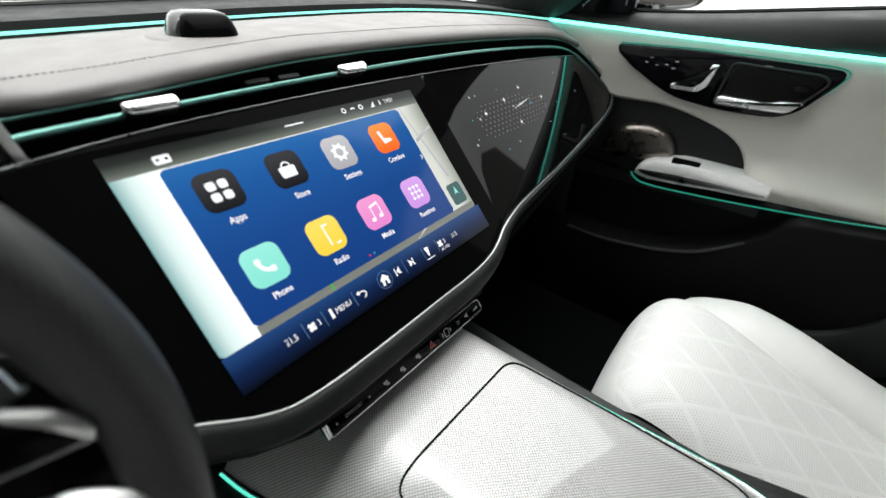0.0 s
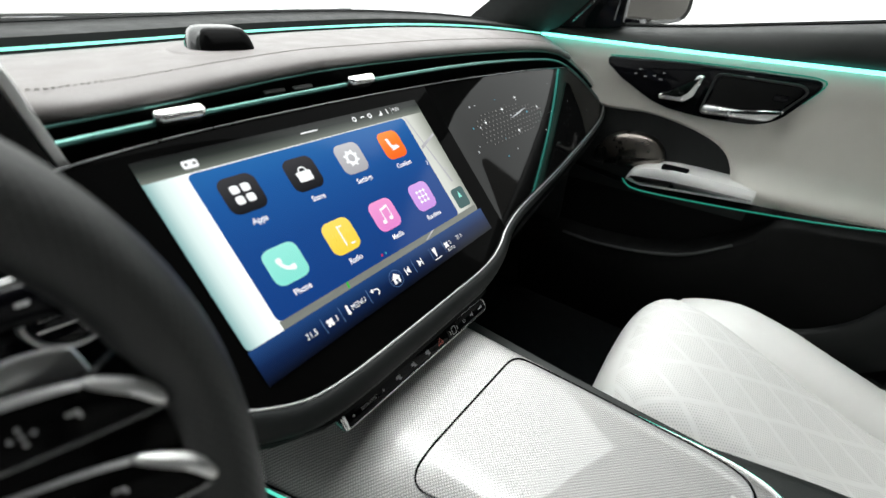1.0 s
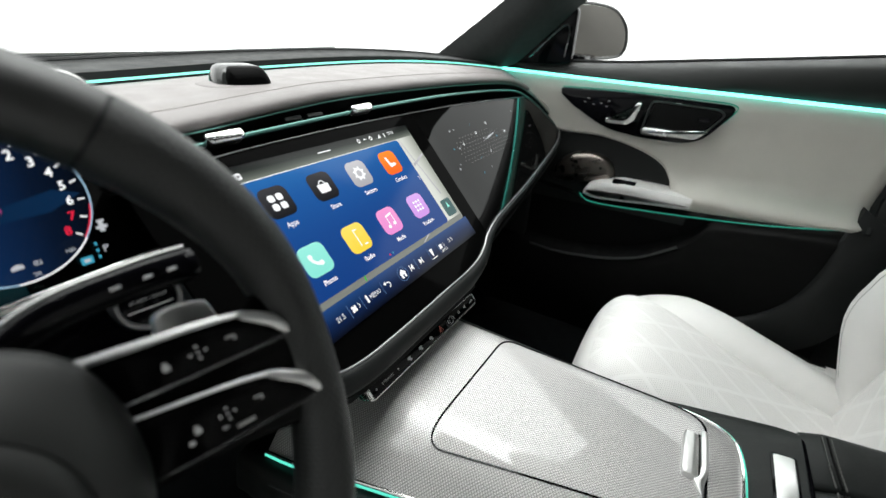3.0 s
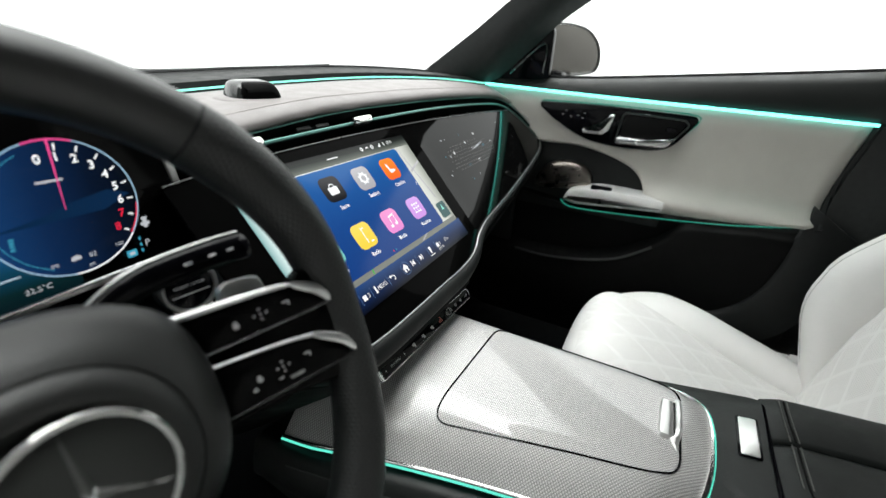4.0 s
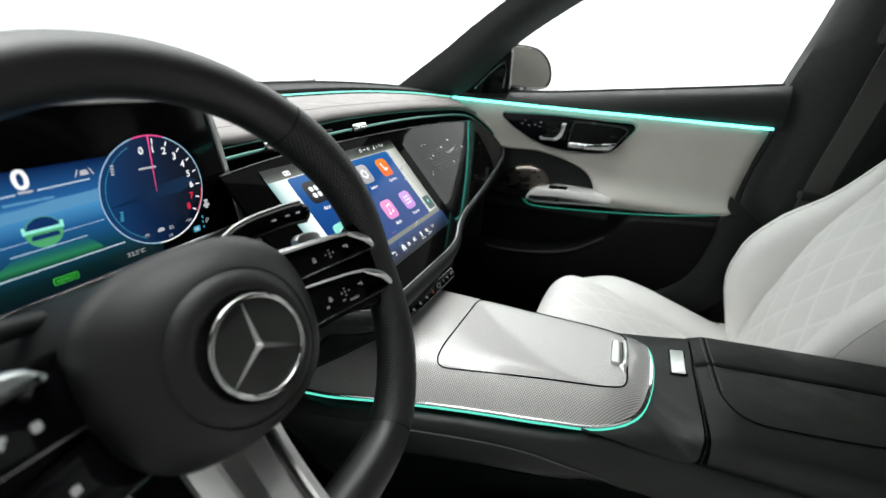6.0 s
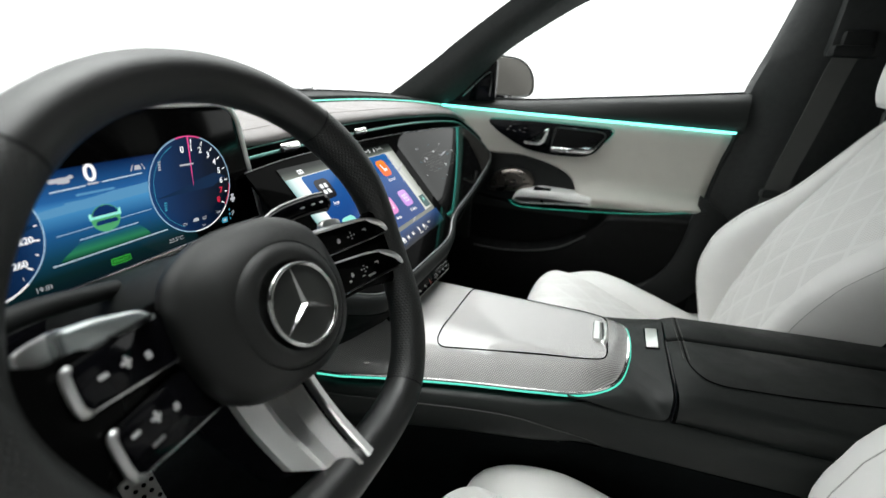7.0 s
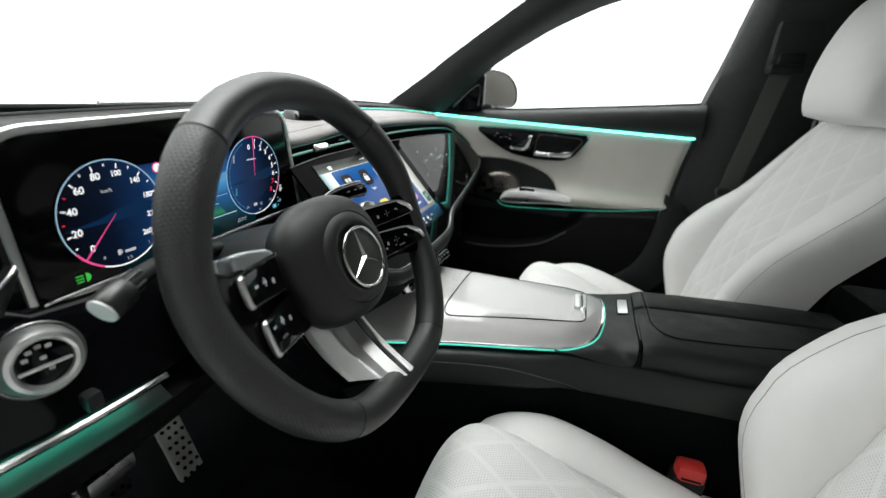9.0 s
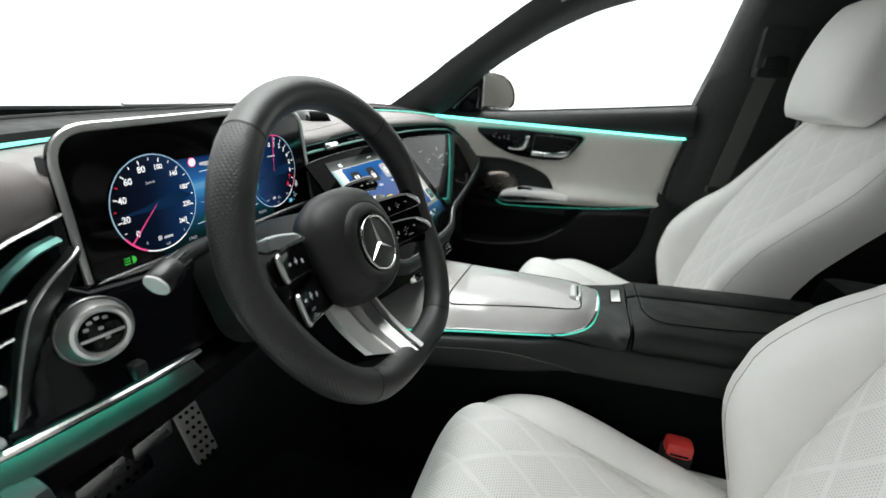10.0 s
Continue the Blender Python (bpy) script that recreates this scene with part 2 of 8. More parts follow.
SILVER_PAINT = mat("silver_lacquer", (0.78, 0.78, 0.77), 0.26, 0.7, var=0.02, rvar=0.02, scale=90)
# for markings, and for bright glints painted on the wiper and stalk tip
WHITE_PAINT = mat("white_marking_and_glint", (0.75, 0.75, 0.75), 0.5, var=0.03)
PALE_PAINT = mat("pale_marking", (0.5, 0.5, 0.5), 0.5, var=0.04)
GREY_PAINT = mat("grey_marking", (0.35, 0.35, 0.35), 0.5, var=0.05)
RED_PAINT = mat("red_marking", (0.55, 0.12, 0.09), 0.5, var=0.05)
BELT = mat("seat_belt_web", (0.055, 0.057, 0.054), 0.8, var=0.1, bump=0.4, bscale=1200)
STUDIO = mat("studio_floor_paint", (0.38, 0.38, 0.38), 0.8, var=0.02)
SKYGLASS = mat("mirror_glass", (0.75, 0.76, 0.74), 0.02, 1.0, var=0.02, rvar=0.01)
POD_SHELL = mat("gloss_grey_shell", (0.012, 0.0135, 0.013), 0.16, var=0.1, scale=40, spec=0.45)
SATIN_BLACK = mat("dark_satin_plastic", (0.014, 0.015, 0.0145), 0.36, 0.0, var=0.08, scale=60, spec=0.5)
END_PAD = mat("grey_end_pad", (0.030, 0.034, 0.036), 0.55, var=0.08, spec=0.4)
STITCH_GREY = mat("mid_grey_thread", (0.10, 0.10, 0.095), 0.7, var=0.1)
STITCH = mat("grey_thread", (0.24, 0.23, 0.22), 0.7, var=0.1)
SEAM_PALE = mat("pale_seam", (0.42, 0.415, 0.405), 0.7, var=0.08)
STITCH_DARK = mat("dark_thread", (0.05, 0.05, 0.05), 0.7, var=0.1)
TEAL_STRIP = lit("dash_teal_light_guide", (0.26, 0.92, 0.74), 1.8, 0.3)
TEAL_TRIM = lit("trim_teal_light_guide", (0.12, 0.80, 0.61), 1.1, 0.3)
TEAL_HOT = lit("bright_teal_light_guide", (0.15, 0.95, 0.78), 4.2, 0.3)
TEAL_SILL = lit("sill_teal_light_guide", (0.08, 0.95, 0.68), 22.0, 0.3)
TEAL_DIM = lit("dim_teal_light_guide", (0.03, 0.40, 0.28), 0.6, 0.3)
# teal light reflected by the blades is put into their base colour
TEAL_BLADE = mat("metal_with_teal_glow", (0.080, 0.19, 0.17), 0.36, 0.75, var=0.08)

# screen colours
UI_BLUE = lit_ramp("screen_blue", [(0.0, (0.005, 0.040, 0.19)), (0.45, (0.007, 0.055, 0.23)), (0.8, (0.010, 0.085, 0.30)), (1.0, (0.016, 0.12, 0.36))])
UI_MAP = lit_ramp("screen_map", [(0.0, (0.20, 0.38, 0.38)), (0.035, (0.62, 0.76, 0.74)), (0.09, (0.93, 0.97, 0.95)), (0.6, (0.70, 0.74, 0.70)), (0.92, (0.58, 0.60, 0.55)), (1.0, (0.26, 0.28, 0.24))], axis=0)
UI_STATUS = lit_ramp("screen_status", [(0.0, (0.20, 0.22, 0.19)), (0.25, (0.10, 0.115, 0.10)), (0.6, (0.022, 0.027, 0.024)), (1.0, (0.003, 0.004, 0.004))])
UI_MAPL = lit("screen_map_strip", (0.42, 0.45, 0.40), 1.0, grain=0.5, gscale=10)
UI_BAR = lit_ramp("screen_bar", [(0.0, (0.0005, 0.001, 0.004)), (0.5, (0.003, 0.014, 0.06)), (1.0, (0.012, 0.05, 0.17))])
UI_WHITE = lit("screen_white", (0.85, 0.87, 0.88), 1.0)
UI_GREY = lit("screen_grey", (0.36, 0.36, 0.38), 1.0, color2=(0.50, 0.50, 0.52))
UI_BLACK = lit("screen_black", (0.008, 0.009, 0.012), 1.0, color2=(0.05, 0.05, 0.055))
UI_ORANGE = lit("screen_orange", (0.85, 0.12, 0.015), 1.0, color2=(0.9, 0.25, 0.03))
UI_YELLOW = lit("screen_yellow", (0.80, 0.58, 0.05), 1.0, color2=(0.85, 0.66, 0.12))
UI_PINK = lit("screen_pink", (0.70, 0.22, 0.55), 1.0, color2=(0.78, 0.30, 0.58))
UI_LILAC = lit("screen_lilac", (0.52, 0.25, 0.66), 1.0, color2=(0.60, 0.34, 0.74))
UI_MINT = lit("screen_mint", (0.22, 0.68, 0.58), 1.0, color2=(0.28, 0.74, 0.64))
UI_LINE = lit("screen_line", (0.10, 0.2, 0.4), 1.0)
UI_RED = lit("screen_red", (0.75, 0.02, 0.06), 1.0)
UI_ROSE = lit("screen_rose", (0.85, 0.08, 0.30), 1.0)
UI_GREEN = lit("screen_green", (0.05, 0.48, 0.06), 1.0)
UI_RING = lit("screen_ring", (0.35, 0.55, 0.72), 1.0)
UI_DIAL = lit_ramp("screen_dial", [(0.0, (0.001, 0.001, 0.002)), (0.45, (0.002, 0.006, 0.018)), (0.8, (0.004, 0.022, 0.075)), (1.0, (0.010, 0.05, 0.15))], axis=0)
UI_DIAL2 = lit_ramp("screen_dial_right", [(0.0, (0.008, 0.046, 0.15)), (0.35, (0.004, 0.020, 0.070)), (0.7, (0.002, 0.007, 0.022)), (1.0, (0.001, 0.002, 0.004))], axis=0)
UI_SKY = lit_ramp("screen_sky", [(0.0, (0.001, 0.006, 0.010)), (0.14, (0.002, 0.016, 0.018)), (0.30, (0.005, 0.048, 0.090)), (0.50, (0.014, 0.10, 0.27)), (0.66, (0.07, 0.30, 0.58)), (0.74, (0.02, 0.12, 0.34)), (1.0, (0.001, 0.008, 0.05))])
UI_HAZE = lit("screen_haze", (0.10, 0.30, 0.52), 1.0)
UI_DEEP = lit("screen_deep_blue", (0.006, 0.030, 0.12), 1.0)
UI_MOSS = lit("screen_moss", (0.008, 0.10, 0.012), 1.0)
UI_PALE = lit("screen_pale_blue", (0.50, 0.68, 0.78), 1.0)
UI_HILL = lit("screen_hill", (0.003, 0.020, 0.060), 1.0)
UI_GLOW = lit_ramp("screen_verge", [(0.0, (0.003, 0.03, 0.02)), (0.35, (0.022, 0.20, 0.09)), (0.7, (0.012, 0.12, 0.12)), (1.0, (0.011, 0.09, 0.19))])
UI_CAR = lit("screen_car_green", (0.08, 0.38, 0.16), 1.0)
UI_CYAN = lit("screen_cyan", (0.05, 0.35, 0.5), 1.0)
UI_STAR = lit("screen_star", (0.5, 0.52, 0.55), 1.0)
UI_DOT = lit("screen_dot", (0.16, 0.155, 0.15), 1.0)

# ---- mesh tools ----
OFF = {}


def thing(name, label, category, at=(0, 0, 0), kind="", group=""):
    ob = new(name)
    ob.empty_display_size = 0.05
    ob.location = at
    OFF[ob] = Vector(at)
    return tagged(ob, label, category, group, kind)


def part(name, bm, material, parent=None, label="", sharp=38, flat_=False):
    """Links a bmesh, given in world metres, as one mesh object under a thing or a part."""
    base = OFF[parent] if parent else Vector()
    if base.length:
        bmesh.ops.translate(bm, vec=-base, verts=bm.verts)
    me = bpy.data.meshes.new(name)
    bmesh.ops.recalc_face_normals(bm, faces=bm.faces) if not flat_ else None
    bm.to_mesh(me)
    bm.free()
    me.materials.append(material)
    if not flat_:
        me.polygons.foreach_set("use_smooth", [True] * len(me.polygons))
        me.set_sharp_from_angle(angle=radians(sharp))
    ob = new(name, me)
    if parent:
        ob.parent = parent
        OFF[ob] = base
    else:
        OFF[ob] = Vector()
    if label:
        ob["label"] = label
    return ob


def whole(name, bm, material, label, category, kind="", group="", at=None, sharp=38):
    """A thing that is a single mesh."""
    ob = part(name, bm, material, sharp=sharp)
    return tagged(ob, label, category, group, kind)


def spl(pts, n=8, closed=False):
    """Catmull-Rom curve through points of any dimension."""
    P = [Vector(p) for p in pts]
    k = len(P)
    out = []
    for i in range(k if closed else k - 1):
        p0 = P[(i - 1) % k] if closed or i > 0 else P[0]
        p1, p2 = P[i], P[(i + 1) % k]
        p3 = P[(i + 2) % k] if closed or i + 2 < k else P[-1]
        for j in range(n):
            t = j / n
            out.append(0.5 * ((2 * p1) + (p2 - p0) * t + (2 * p0 - 5 * p1 + 4 * p2 - p3) * t * t + (3 * p1 - p0 - 3 * p2 + p3) * t ** 3))
    if not closed:
        out.append(P[-1].copy())
    return out


def dense(pts, step=0.008, closed=True):
    """Adds points so that no side of an outline is longer than step."""
    out = []
    k = len(pts)
    for i in range(k if closed else k - 1):
        a, b = pts[i], pts[(i + 1) % k]
        m_ = max(1, int((b - a).length / step))
        out += [a.lerp(b, j / m_) for j in range(m_)]
    return out if closed else out + [pts[-1]]


def interp(x, pts):
    """Smooth interpolation in a table of (x, value)."""
    if x <= pts[0][0]:
        return pts[0][1]
    for (a, u), (b, v) in zip(pts, pts[1:]):
        if x <= b:
            t = (x - a) / (b - a)
            i = pts.index((b, v))
            m0 = (v - pts[max(0, i - 2)][1]) / (b - pts[max(0, i - 2)][0]) * (b - a)
            m1 = (pts[min(len(pts) - 1, i + 1)][1] - u) / (pts[min(len(pts) - 1, i + 1)][0] - a) * (b - a)
            if (v - u) * m0 <= 0:
                m0 = 0.0
            if (v - u) * m1 <= 0:
                m1 = 0.0
            return (2 * t ** 3 - 3 * t * t + 1) * u + (t ** 3 - 2 * t * t + t) * m0 + (3 * t * t - 2 * t ** 3) * v + (t ** 3 - t * t) * m1
    return pts[-1][1]


def rr(cx, cy, w, h, r, n=5):
    """Outline of a rounded rectangle."""
    r = min(r, w / 2 - 1e-6, h / 2 - 1e-6)
    out = []
    for sx, sy, a0 in ((1, 1, 0), (-1, 1, 90), (-1, -1, 180), (1, -1, 270)):
        for i in range(n + 1):
            a = radians(a0 + 90 * i / n)
            out.append(Vector((cx + sx * (w / 2 - r) + r * math.cos(a), cy + sy * (h / 2 - r) + r * math.sin(a))))
    return out


def rpoly(pts, r, n=5):
    """A polygon with its corners rounded; r one radius or one for each corner."""
    P = [Vector(p) for p in pts]
    k = len(P)
    out = []
    for i in range(k):
        p, a, b = P[i], P[i - 1], P[(i + 1) % k]
        ri = r[i] if isinstance(r, (list, tuple)) else r
        da, db = (a - p), (b - p)
        la, lb = min(ri, da.length * 0.45), min(ri, db.length * 0.45)
        A, B = p + da.normalized() * la, p + db.normalized() * lb
        for j in range(n + 1):
            t = j / n
            out.append(A * (1 - t) ** 2 + 2 * p * t * (1 - t) + B * t * t)
    return out


def circle(cx, cy, r, n=32, a0=0, a1=360):
    full = abs(a1 - a0) >= 360
    return [Vector((cx + r * math.cos(radians(a0 + (a1 - a0) * i / n)), cy + r * math.sin(radians(a0 + (a1 - a0) * i / n)))) for i in range(n if full else n + 1)]


def inset(pts, d):
    """Moves a closed 2D outline inwards by d."""
    area = sum(a.x * b.y - b.x * a.y for a, b in zip(pts, pts[1:] + pts[:1]))
    s = 1 if area > 0 else -1
    out = []
    k = len(pts)
    for i in range(k):
        a, p, b = pts[i - 1], pts[i], pts[(i + 1) % k]
        t1, t2 = (p - a), (b - p)
        if t1.length < 1e-9 or t2.length < 1e-9:
            t = (b - a)
        else:
            t = t1.normalized() + t2.normalized()
        if t.length < 1e-9:
            out.append(p.copy())
            continue
        t.normalize()
        out.append(p + Vector((-t.y, t.x)) * d * s)
    return out


def put_uv(bm, fn):
    uv = bm.loops.layers.uv.verify()
    for f in bm.faces:
        for l in f.loops:
            l[uv].uv = fn(l.vert)


def flat(outline, M, z=0.0):
    """A flat face in the plane of the pose M; UV runs 0 to 1 over its box."""
    bm = bmesh.new()
    xs, ys = [p[0] for p in outline], [p[1] for p in outline]
    x0, y0, w, h = min(xs), min(ys), max(xs) - min(xs), max(ys) - min(ys)
    vs = [bm.verts.new(M @ Vector((p[0], p[1], z))) for p in outline]
    f = bm.faces.new(vs)
    uv = bm.loops.layers.uv.verify()
    for l, p in zip(f.loops, outline):
        l[uv].uv = ((p[0] - x0) / (w or 1), (p[1] - y0) / (h or 1))
    bm.normal_update()
    want = (M.to_3x3() @ Vector((0, 0, 1)))
    if f.normal.dot(want) < 0:
        bmesh.ops.reverse_faces(bm, faces=[f])
    return bm


def annulus(M, cx, cy, r0, r1, z=0.0, a0=0, a1=360, n=48):
    bm = bmesh.new()
    pts = [(math.cos(radians(a0 + (a1 - a0) * i / n)), math.sin(radians(a0 + (a1 - a0) * i / n))) for i in range(n + 1)]
    A = [bm.verts.new(M @ Vector((cx + r0 * c, cy + r0 * s, z))) for c, s in pts]
    B = [bm.verts.new(M @ Vector((cx + r1 * c, cy + r1 * s, z))) for c, s in pts]
    for i in range(n):
        bm.faces.new((A[i], B[i], B[i + 1], A[i + 1]))
    put_uv(bm, lambda v: (0.5, 0.5))
    return bm


def prism(outline, M, z0, z1, bevel=0.0015, steps=2, uvm=False):
    """A plate with the given outline in the plane of M, from z0 to z1, its upper edge rounded."""
    bm = bmesh.new()
    pts = [Vector(p[:2]) for p in outline]
    levels = [(0.0, z0)]
    for i in range(steps + 1):
        a = radians(90 * i / steps)
        levels.append((bevel * (1 - math.cos(a)), z1 - bevel * (1 - math.sin(a))))
    if bevel <= 0:
        levels = [(0.0, z0), (0.0, z1)]
    rings = []
    for d, z in levels:
        q = inset(pts, d) if d else pts
        rings.append([bm.verts.new(M @ Vector((p.x, p.y, z))) for p in q])
    k = len(pts)
    for A, B in zip(rings, rings[1:]):
        for i in range(k):
            bm.faces.new((A[i], A[(i + 1) % k], B[(i + 1) % k], B[i]))
    bm.faces.new(rings[-1])
    bm.faces.new(rings[0][::-1])
    Mi = M.inverted()
    put_uv(bm, lambda v: (Mi @ v.co)[:2])
    return bm


def loft(rings, closed=True, caps=True):
    """Skins a row of rings of 3D points."""
    bm = bmesh.new()
    V = [[bm.verts.new(p) for p in r] for r in rings]
    k = len(V[0])
    run = [0.0]
    for a, b in zip(rings, rings[1:]):
        run.append(run[-1] + (Vector(b[0]) - Vector(a[0])).length)
    uv = bm.loops.layers.uv.verify()
    for j, (A, B) in enumerate(zip(V, V[1:])):
        acc = [0.0]
        for i in range(k):
            acc.append(acc[-1] + (Vector(rings[j][(i + 1) % k]) - Vector(rings[j][i])).length)
        for i in range(k if closed else k - 1):
            f = bm.faces.new((A[i], A[(i + 1) % k], B[(i + 1) % k], B[i]))
            for l, c in zip(f.loops, ((acc[i], run[j]), (acc[i + 1], run[j]), (acc[i + 1], run[j + 1]), (acc[i], run[j + 1]))):
                l[uv].uv = c
    if caps and closed:
        bm.faces.new(V[0][::-1])
        bm.faces.new(V[-1])
    return bm


def tube(path, r, n=8, closed=False, sx=1.0, up=(0, 0, 1)):
    """A round bar along a path; sx widens it sideways."""
    P = [Vector(p) for p in path]
    k = len(P)
    rings = []
    for i, p in enumerate(P):
        a = P[i - 1] if closed or i > 0 else P[0]
        b = P[(i + 1) % k] if closed or i + 1 < k else P[-1]
        t = (b - a).normalized()
        s = t.cross(Vector(up))
        if s.length < 1e-5:
            s = t.cross(Vector((1, 0, 0)))
        s.normalize()
        w = s.cross(t)
        q = r(i / max(1, k - 1)) if callable(r) else r
        rings.append([p + s * q * sx * math.cos(2 * math.pi * j / n) + w * q * math.sin(2 * math.pi * j / n) for j in range(n)])
    if closed:
        rings.append([v.copy() for v in rings[0]])
        bm = loft(rings, True, False)
        bmesh.ops.remove_doubles(bm, verts=bm.verts, dist=1e-6)
        return bm
    return loft(rings)


def grid(f, nu, nv, size=(1, 1)):
    """A sheet from f(u, v) with u, v in 0..1; UV in metres by size."""
    bm = bmesh.new()
    V = [[bm.verts.new(f(i / nu, j / nv)) for i in range(nu + 1)] for j in range(nv + 1)]
    uv = bm.loops.layers.uv.verify()
    for j in range(nv):
        for i in range(nu):
            fc = bm.faces.new((V[j][i], V[j][i + 1], V[j + 1][i + 1], V[j + 1][i]))
            for l, (a, b) in zip(fc.loops, ((i, j), (i + 1, j), (i + 1, j + 1), (i, j + 1))):
                l[uv].uv = (a / nu * size[0], b / nv * size[1])
    return bm


def thick(bm, d, toward=(0, 0, 1)):
    """Gives a sheet thickness d, grown away from the direction that its face looks in."""
    bmesh.ops.recalc_face_normals(bm, faces=bm.faces)
    bm.normal_update()
    w = Vector(toward)
    if sum(f.normal.dot(w) * f.calc_area() for f in bm.faces) < 0:
        bmesh.ops.reverse_faces(bm, faces=bm.faces[:])
        bm.normal_update()
    rim_ = [e for e in bm.edges if e.is_boundary]
    faces = bm.faces[:]
    twin = {v: bm.verts.new(v.co - v.normal * d) for v in bm.verts[:]}
    uv = bm.loops.layers.uv.verify()
    for f in faces:
        g_ = bm.faces.new([twin[v] for v in reversed(f.verts)])
        for l, o in zip(g_.loops, reversed(f.loops)):
            l[uv].uv = o[uv].uv
    for e in rim_:
        x_, y_ = e.verts
        bm.faces.new((x_, y_, twin[y_], twin[x_]))
    return bm


def block(x0, x1, y0, y1, z0, z1, bevel=0.004, M=None):
    """A box with its edges rounded."""
    bm = bmesh.new()
    bmesh.ops.create_cube(bm, size=1.0)
    for v in bm.verts:
        v.co = Vector((x0 + (v.co.x + 0.5) * (x1 - x0), y0 + (v.co.y + 0.5) * (y1 - y0), z0 + (v.co.z + 0.5) * (z1 - z0)))
    if bevel:
        bmesh.ops.bevel(bm, geom=bm.edges[:], offset=bevel, segments=2, affect="EDGES", profile=0.6)
    if M:
        bmesh.ops.transform(bm, matrix=M, verts=bm.verts)
    return bm


def writing(words, M, x, y, size, material, parent, z=0.001, align="CENTER", name="writing", squash=1.0, bold=0.0):
    """Words in the built-in font, as a flat mesh in the plane of M."""
    c = bpy.data.curves.new("words", "FONT")
    c.body, c.size, c.align_x, c.align_y, c.offset = words, size, align, "CENTER", bold
    c.resolution_u = 3
    ob = bpy.data.objects.new("words", c)
    scene.collection.objects.link(ob)
    me = bpy.data.meshes.new_from_object(ob.evaluated_get(bpy.context.evaluated_depsgraph_get()))
    bpy.data.objects.remove(ob)
    bm = bmesh.new()
    bm.from_mesh(me)
    bpy.data.meshes.remove(me)
    bmesh.ops.transform(bm, matrix=M @ Matrix.Translation((x, y, z)) @ Matrix.Diagonal((squash, 1, 1, 1)), verts=bm.verts)
    put_uv(bm, lambda v: (0.5, 0.5))
    return part(name, bm, material, parent, flat_=True)


def basis(o, x, y):
    x, y = Vector(x).normalized(), Vector(y).normalized()
    z = x.cross(y)
    return Matrix(((x.x, y.x, z.x, o[0]), (x.y, y.y, z.y, o[1]), (x.z, y.z, z.z, o[2]), (0, 0, 0, 1)))


# planes of the display, the instrument panel and the steering wheel
A48 = radians(48)
DISP = basis((0, 0, 0.6), (1, 0, 0), (0, math.cos(A48), math.sin(A48)))
CLUS = basis((0, 0.088, 0), (1, 0, 0), (0, 0, 1))


def on_disp(x, u, off=0.0):
    return DISP @ Vector((x, u, off))
for m in (UI_BLUE, UI_MAP, UI_BAR, UI_WHITE, UI_GREY, UI_ORANGE, UI_YELLOW, UI_PINK, UI_LILAC, UI_MINT):
    m.node_tree.nodes["Principled BSDF"].inputs["Emission Strength"].default_value = 1.22

# ================= setting: studio floor, cabin floor, roof, pillars =================
g = bmesh.new()
bmesh.ops.create_grid(g, x_segments=1, y_segments=1, size=60)
bmesh.ops.translate(g, vec=(0, 0, -0.42), verts=g.verts)
tagged(part("ground", g, STUDIO), "smooth grey photo studio floor", "floor", kind="structure")

fl = grid(lambda u, v: Vector((-0.74 + 1.52 * u, 0.75 - 2.45 * v, 0.03 + 0.30 * max(0, (0.28 - v) / 0.28) ** 1.3 + 0.10 * math.exp(-((u - 0.49) / 0.09) ** 2))), 40, 40, (1.5, 2.4))
tagged(part("floor", thick(fl, 0.02), CARPET), "black carpeted cabin floor with centre tunnel", "floor", kind="structure")

# headliner: a shallow arched sheet with thickness
rf = grid(lambda u, v: Vector((-0.62 + 1.24 * u, (-0.12 - 0.17 * abs(2 * u - 1) ** 2) * (1 - v) - 1.63 * v, 1.165 - 0.05 * (1 - v) ** 6 * (1 - abs(2 * u - 1)) + 0.045 * (1 - (2 * u - 1) ** 2) + 0.02 * math.sin(v * math.pi))), 16, 12, (1.2, 1.3))
tagged(part("ceiling", thick(rf, 0.03), HEADLINER), "dark fabric headliner of the car roof", "headliner", kind="structure")


def pillar_a(s):
    """Windscreen pillar lofted from its front edge to its rear edge; s mirrors it."""
    front = spl([(0.655, 0.335, 0.745), (0.66, 0.301, 0.772), (0.66, 0.17, 0.864), (0.66, 0.097, 0.920), (0.655, -0.076, 1.040), (0.645, -0.155, 1.090), (0.62, -0.30, 1.165), (0.60, -0.6, 1.19), (0.60, -1.2, 1.19)], 5)
    rear = spl([(0.745, 0.170, 0.725), (0.742, 0.128, 0.755), (0.742, 0.045, 0.832), (0.740, -0.03, 0.899), (0.738, -0.142, 0.972), (0.735, -0.245, 1.028), (0.730, -0.398, 1.086), (0.71, -0.65, 1.125), (0.70, -1.2, 1.12)], 5)
    rings = []
    for a, b in zip(front, rear):
        mid = (a + b) / 2
        inn = mid + Vector((-0.030, -0.006, -0.012))
        out = mid + Vector((0.05, 0.03, 0.05))
        ring = [a, a.lerp(inn, 0.55) + Vector((-0.004, 0, 0)), inn, b.lerp(inn, 0.55) + Vector((-0.002, 0, -0.003)), b, b.lerp(out, 0.5) + Vector((0.01, 0, 0)), out, a.lerp(out, 0.5)]
        rings.append([Vector((p.x * s, p.y, p.z)) for p in ring])
    return loft(rings)


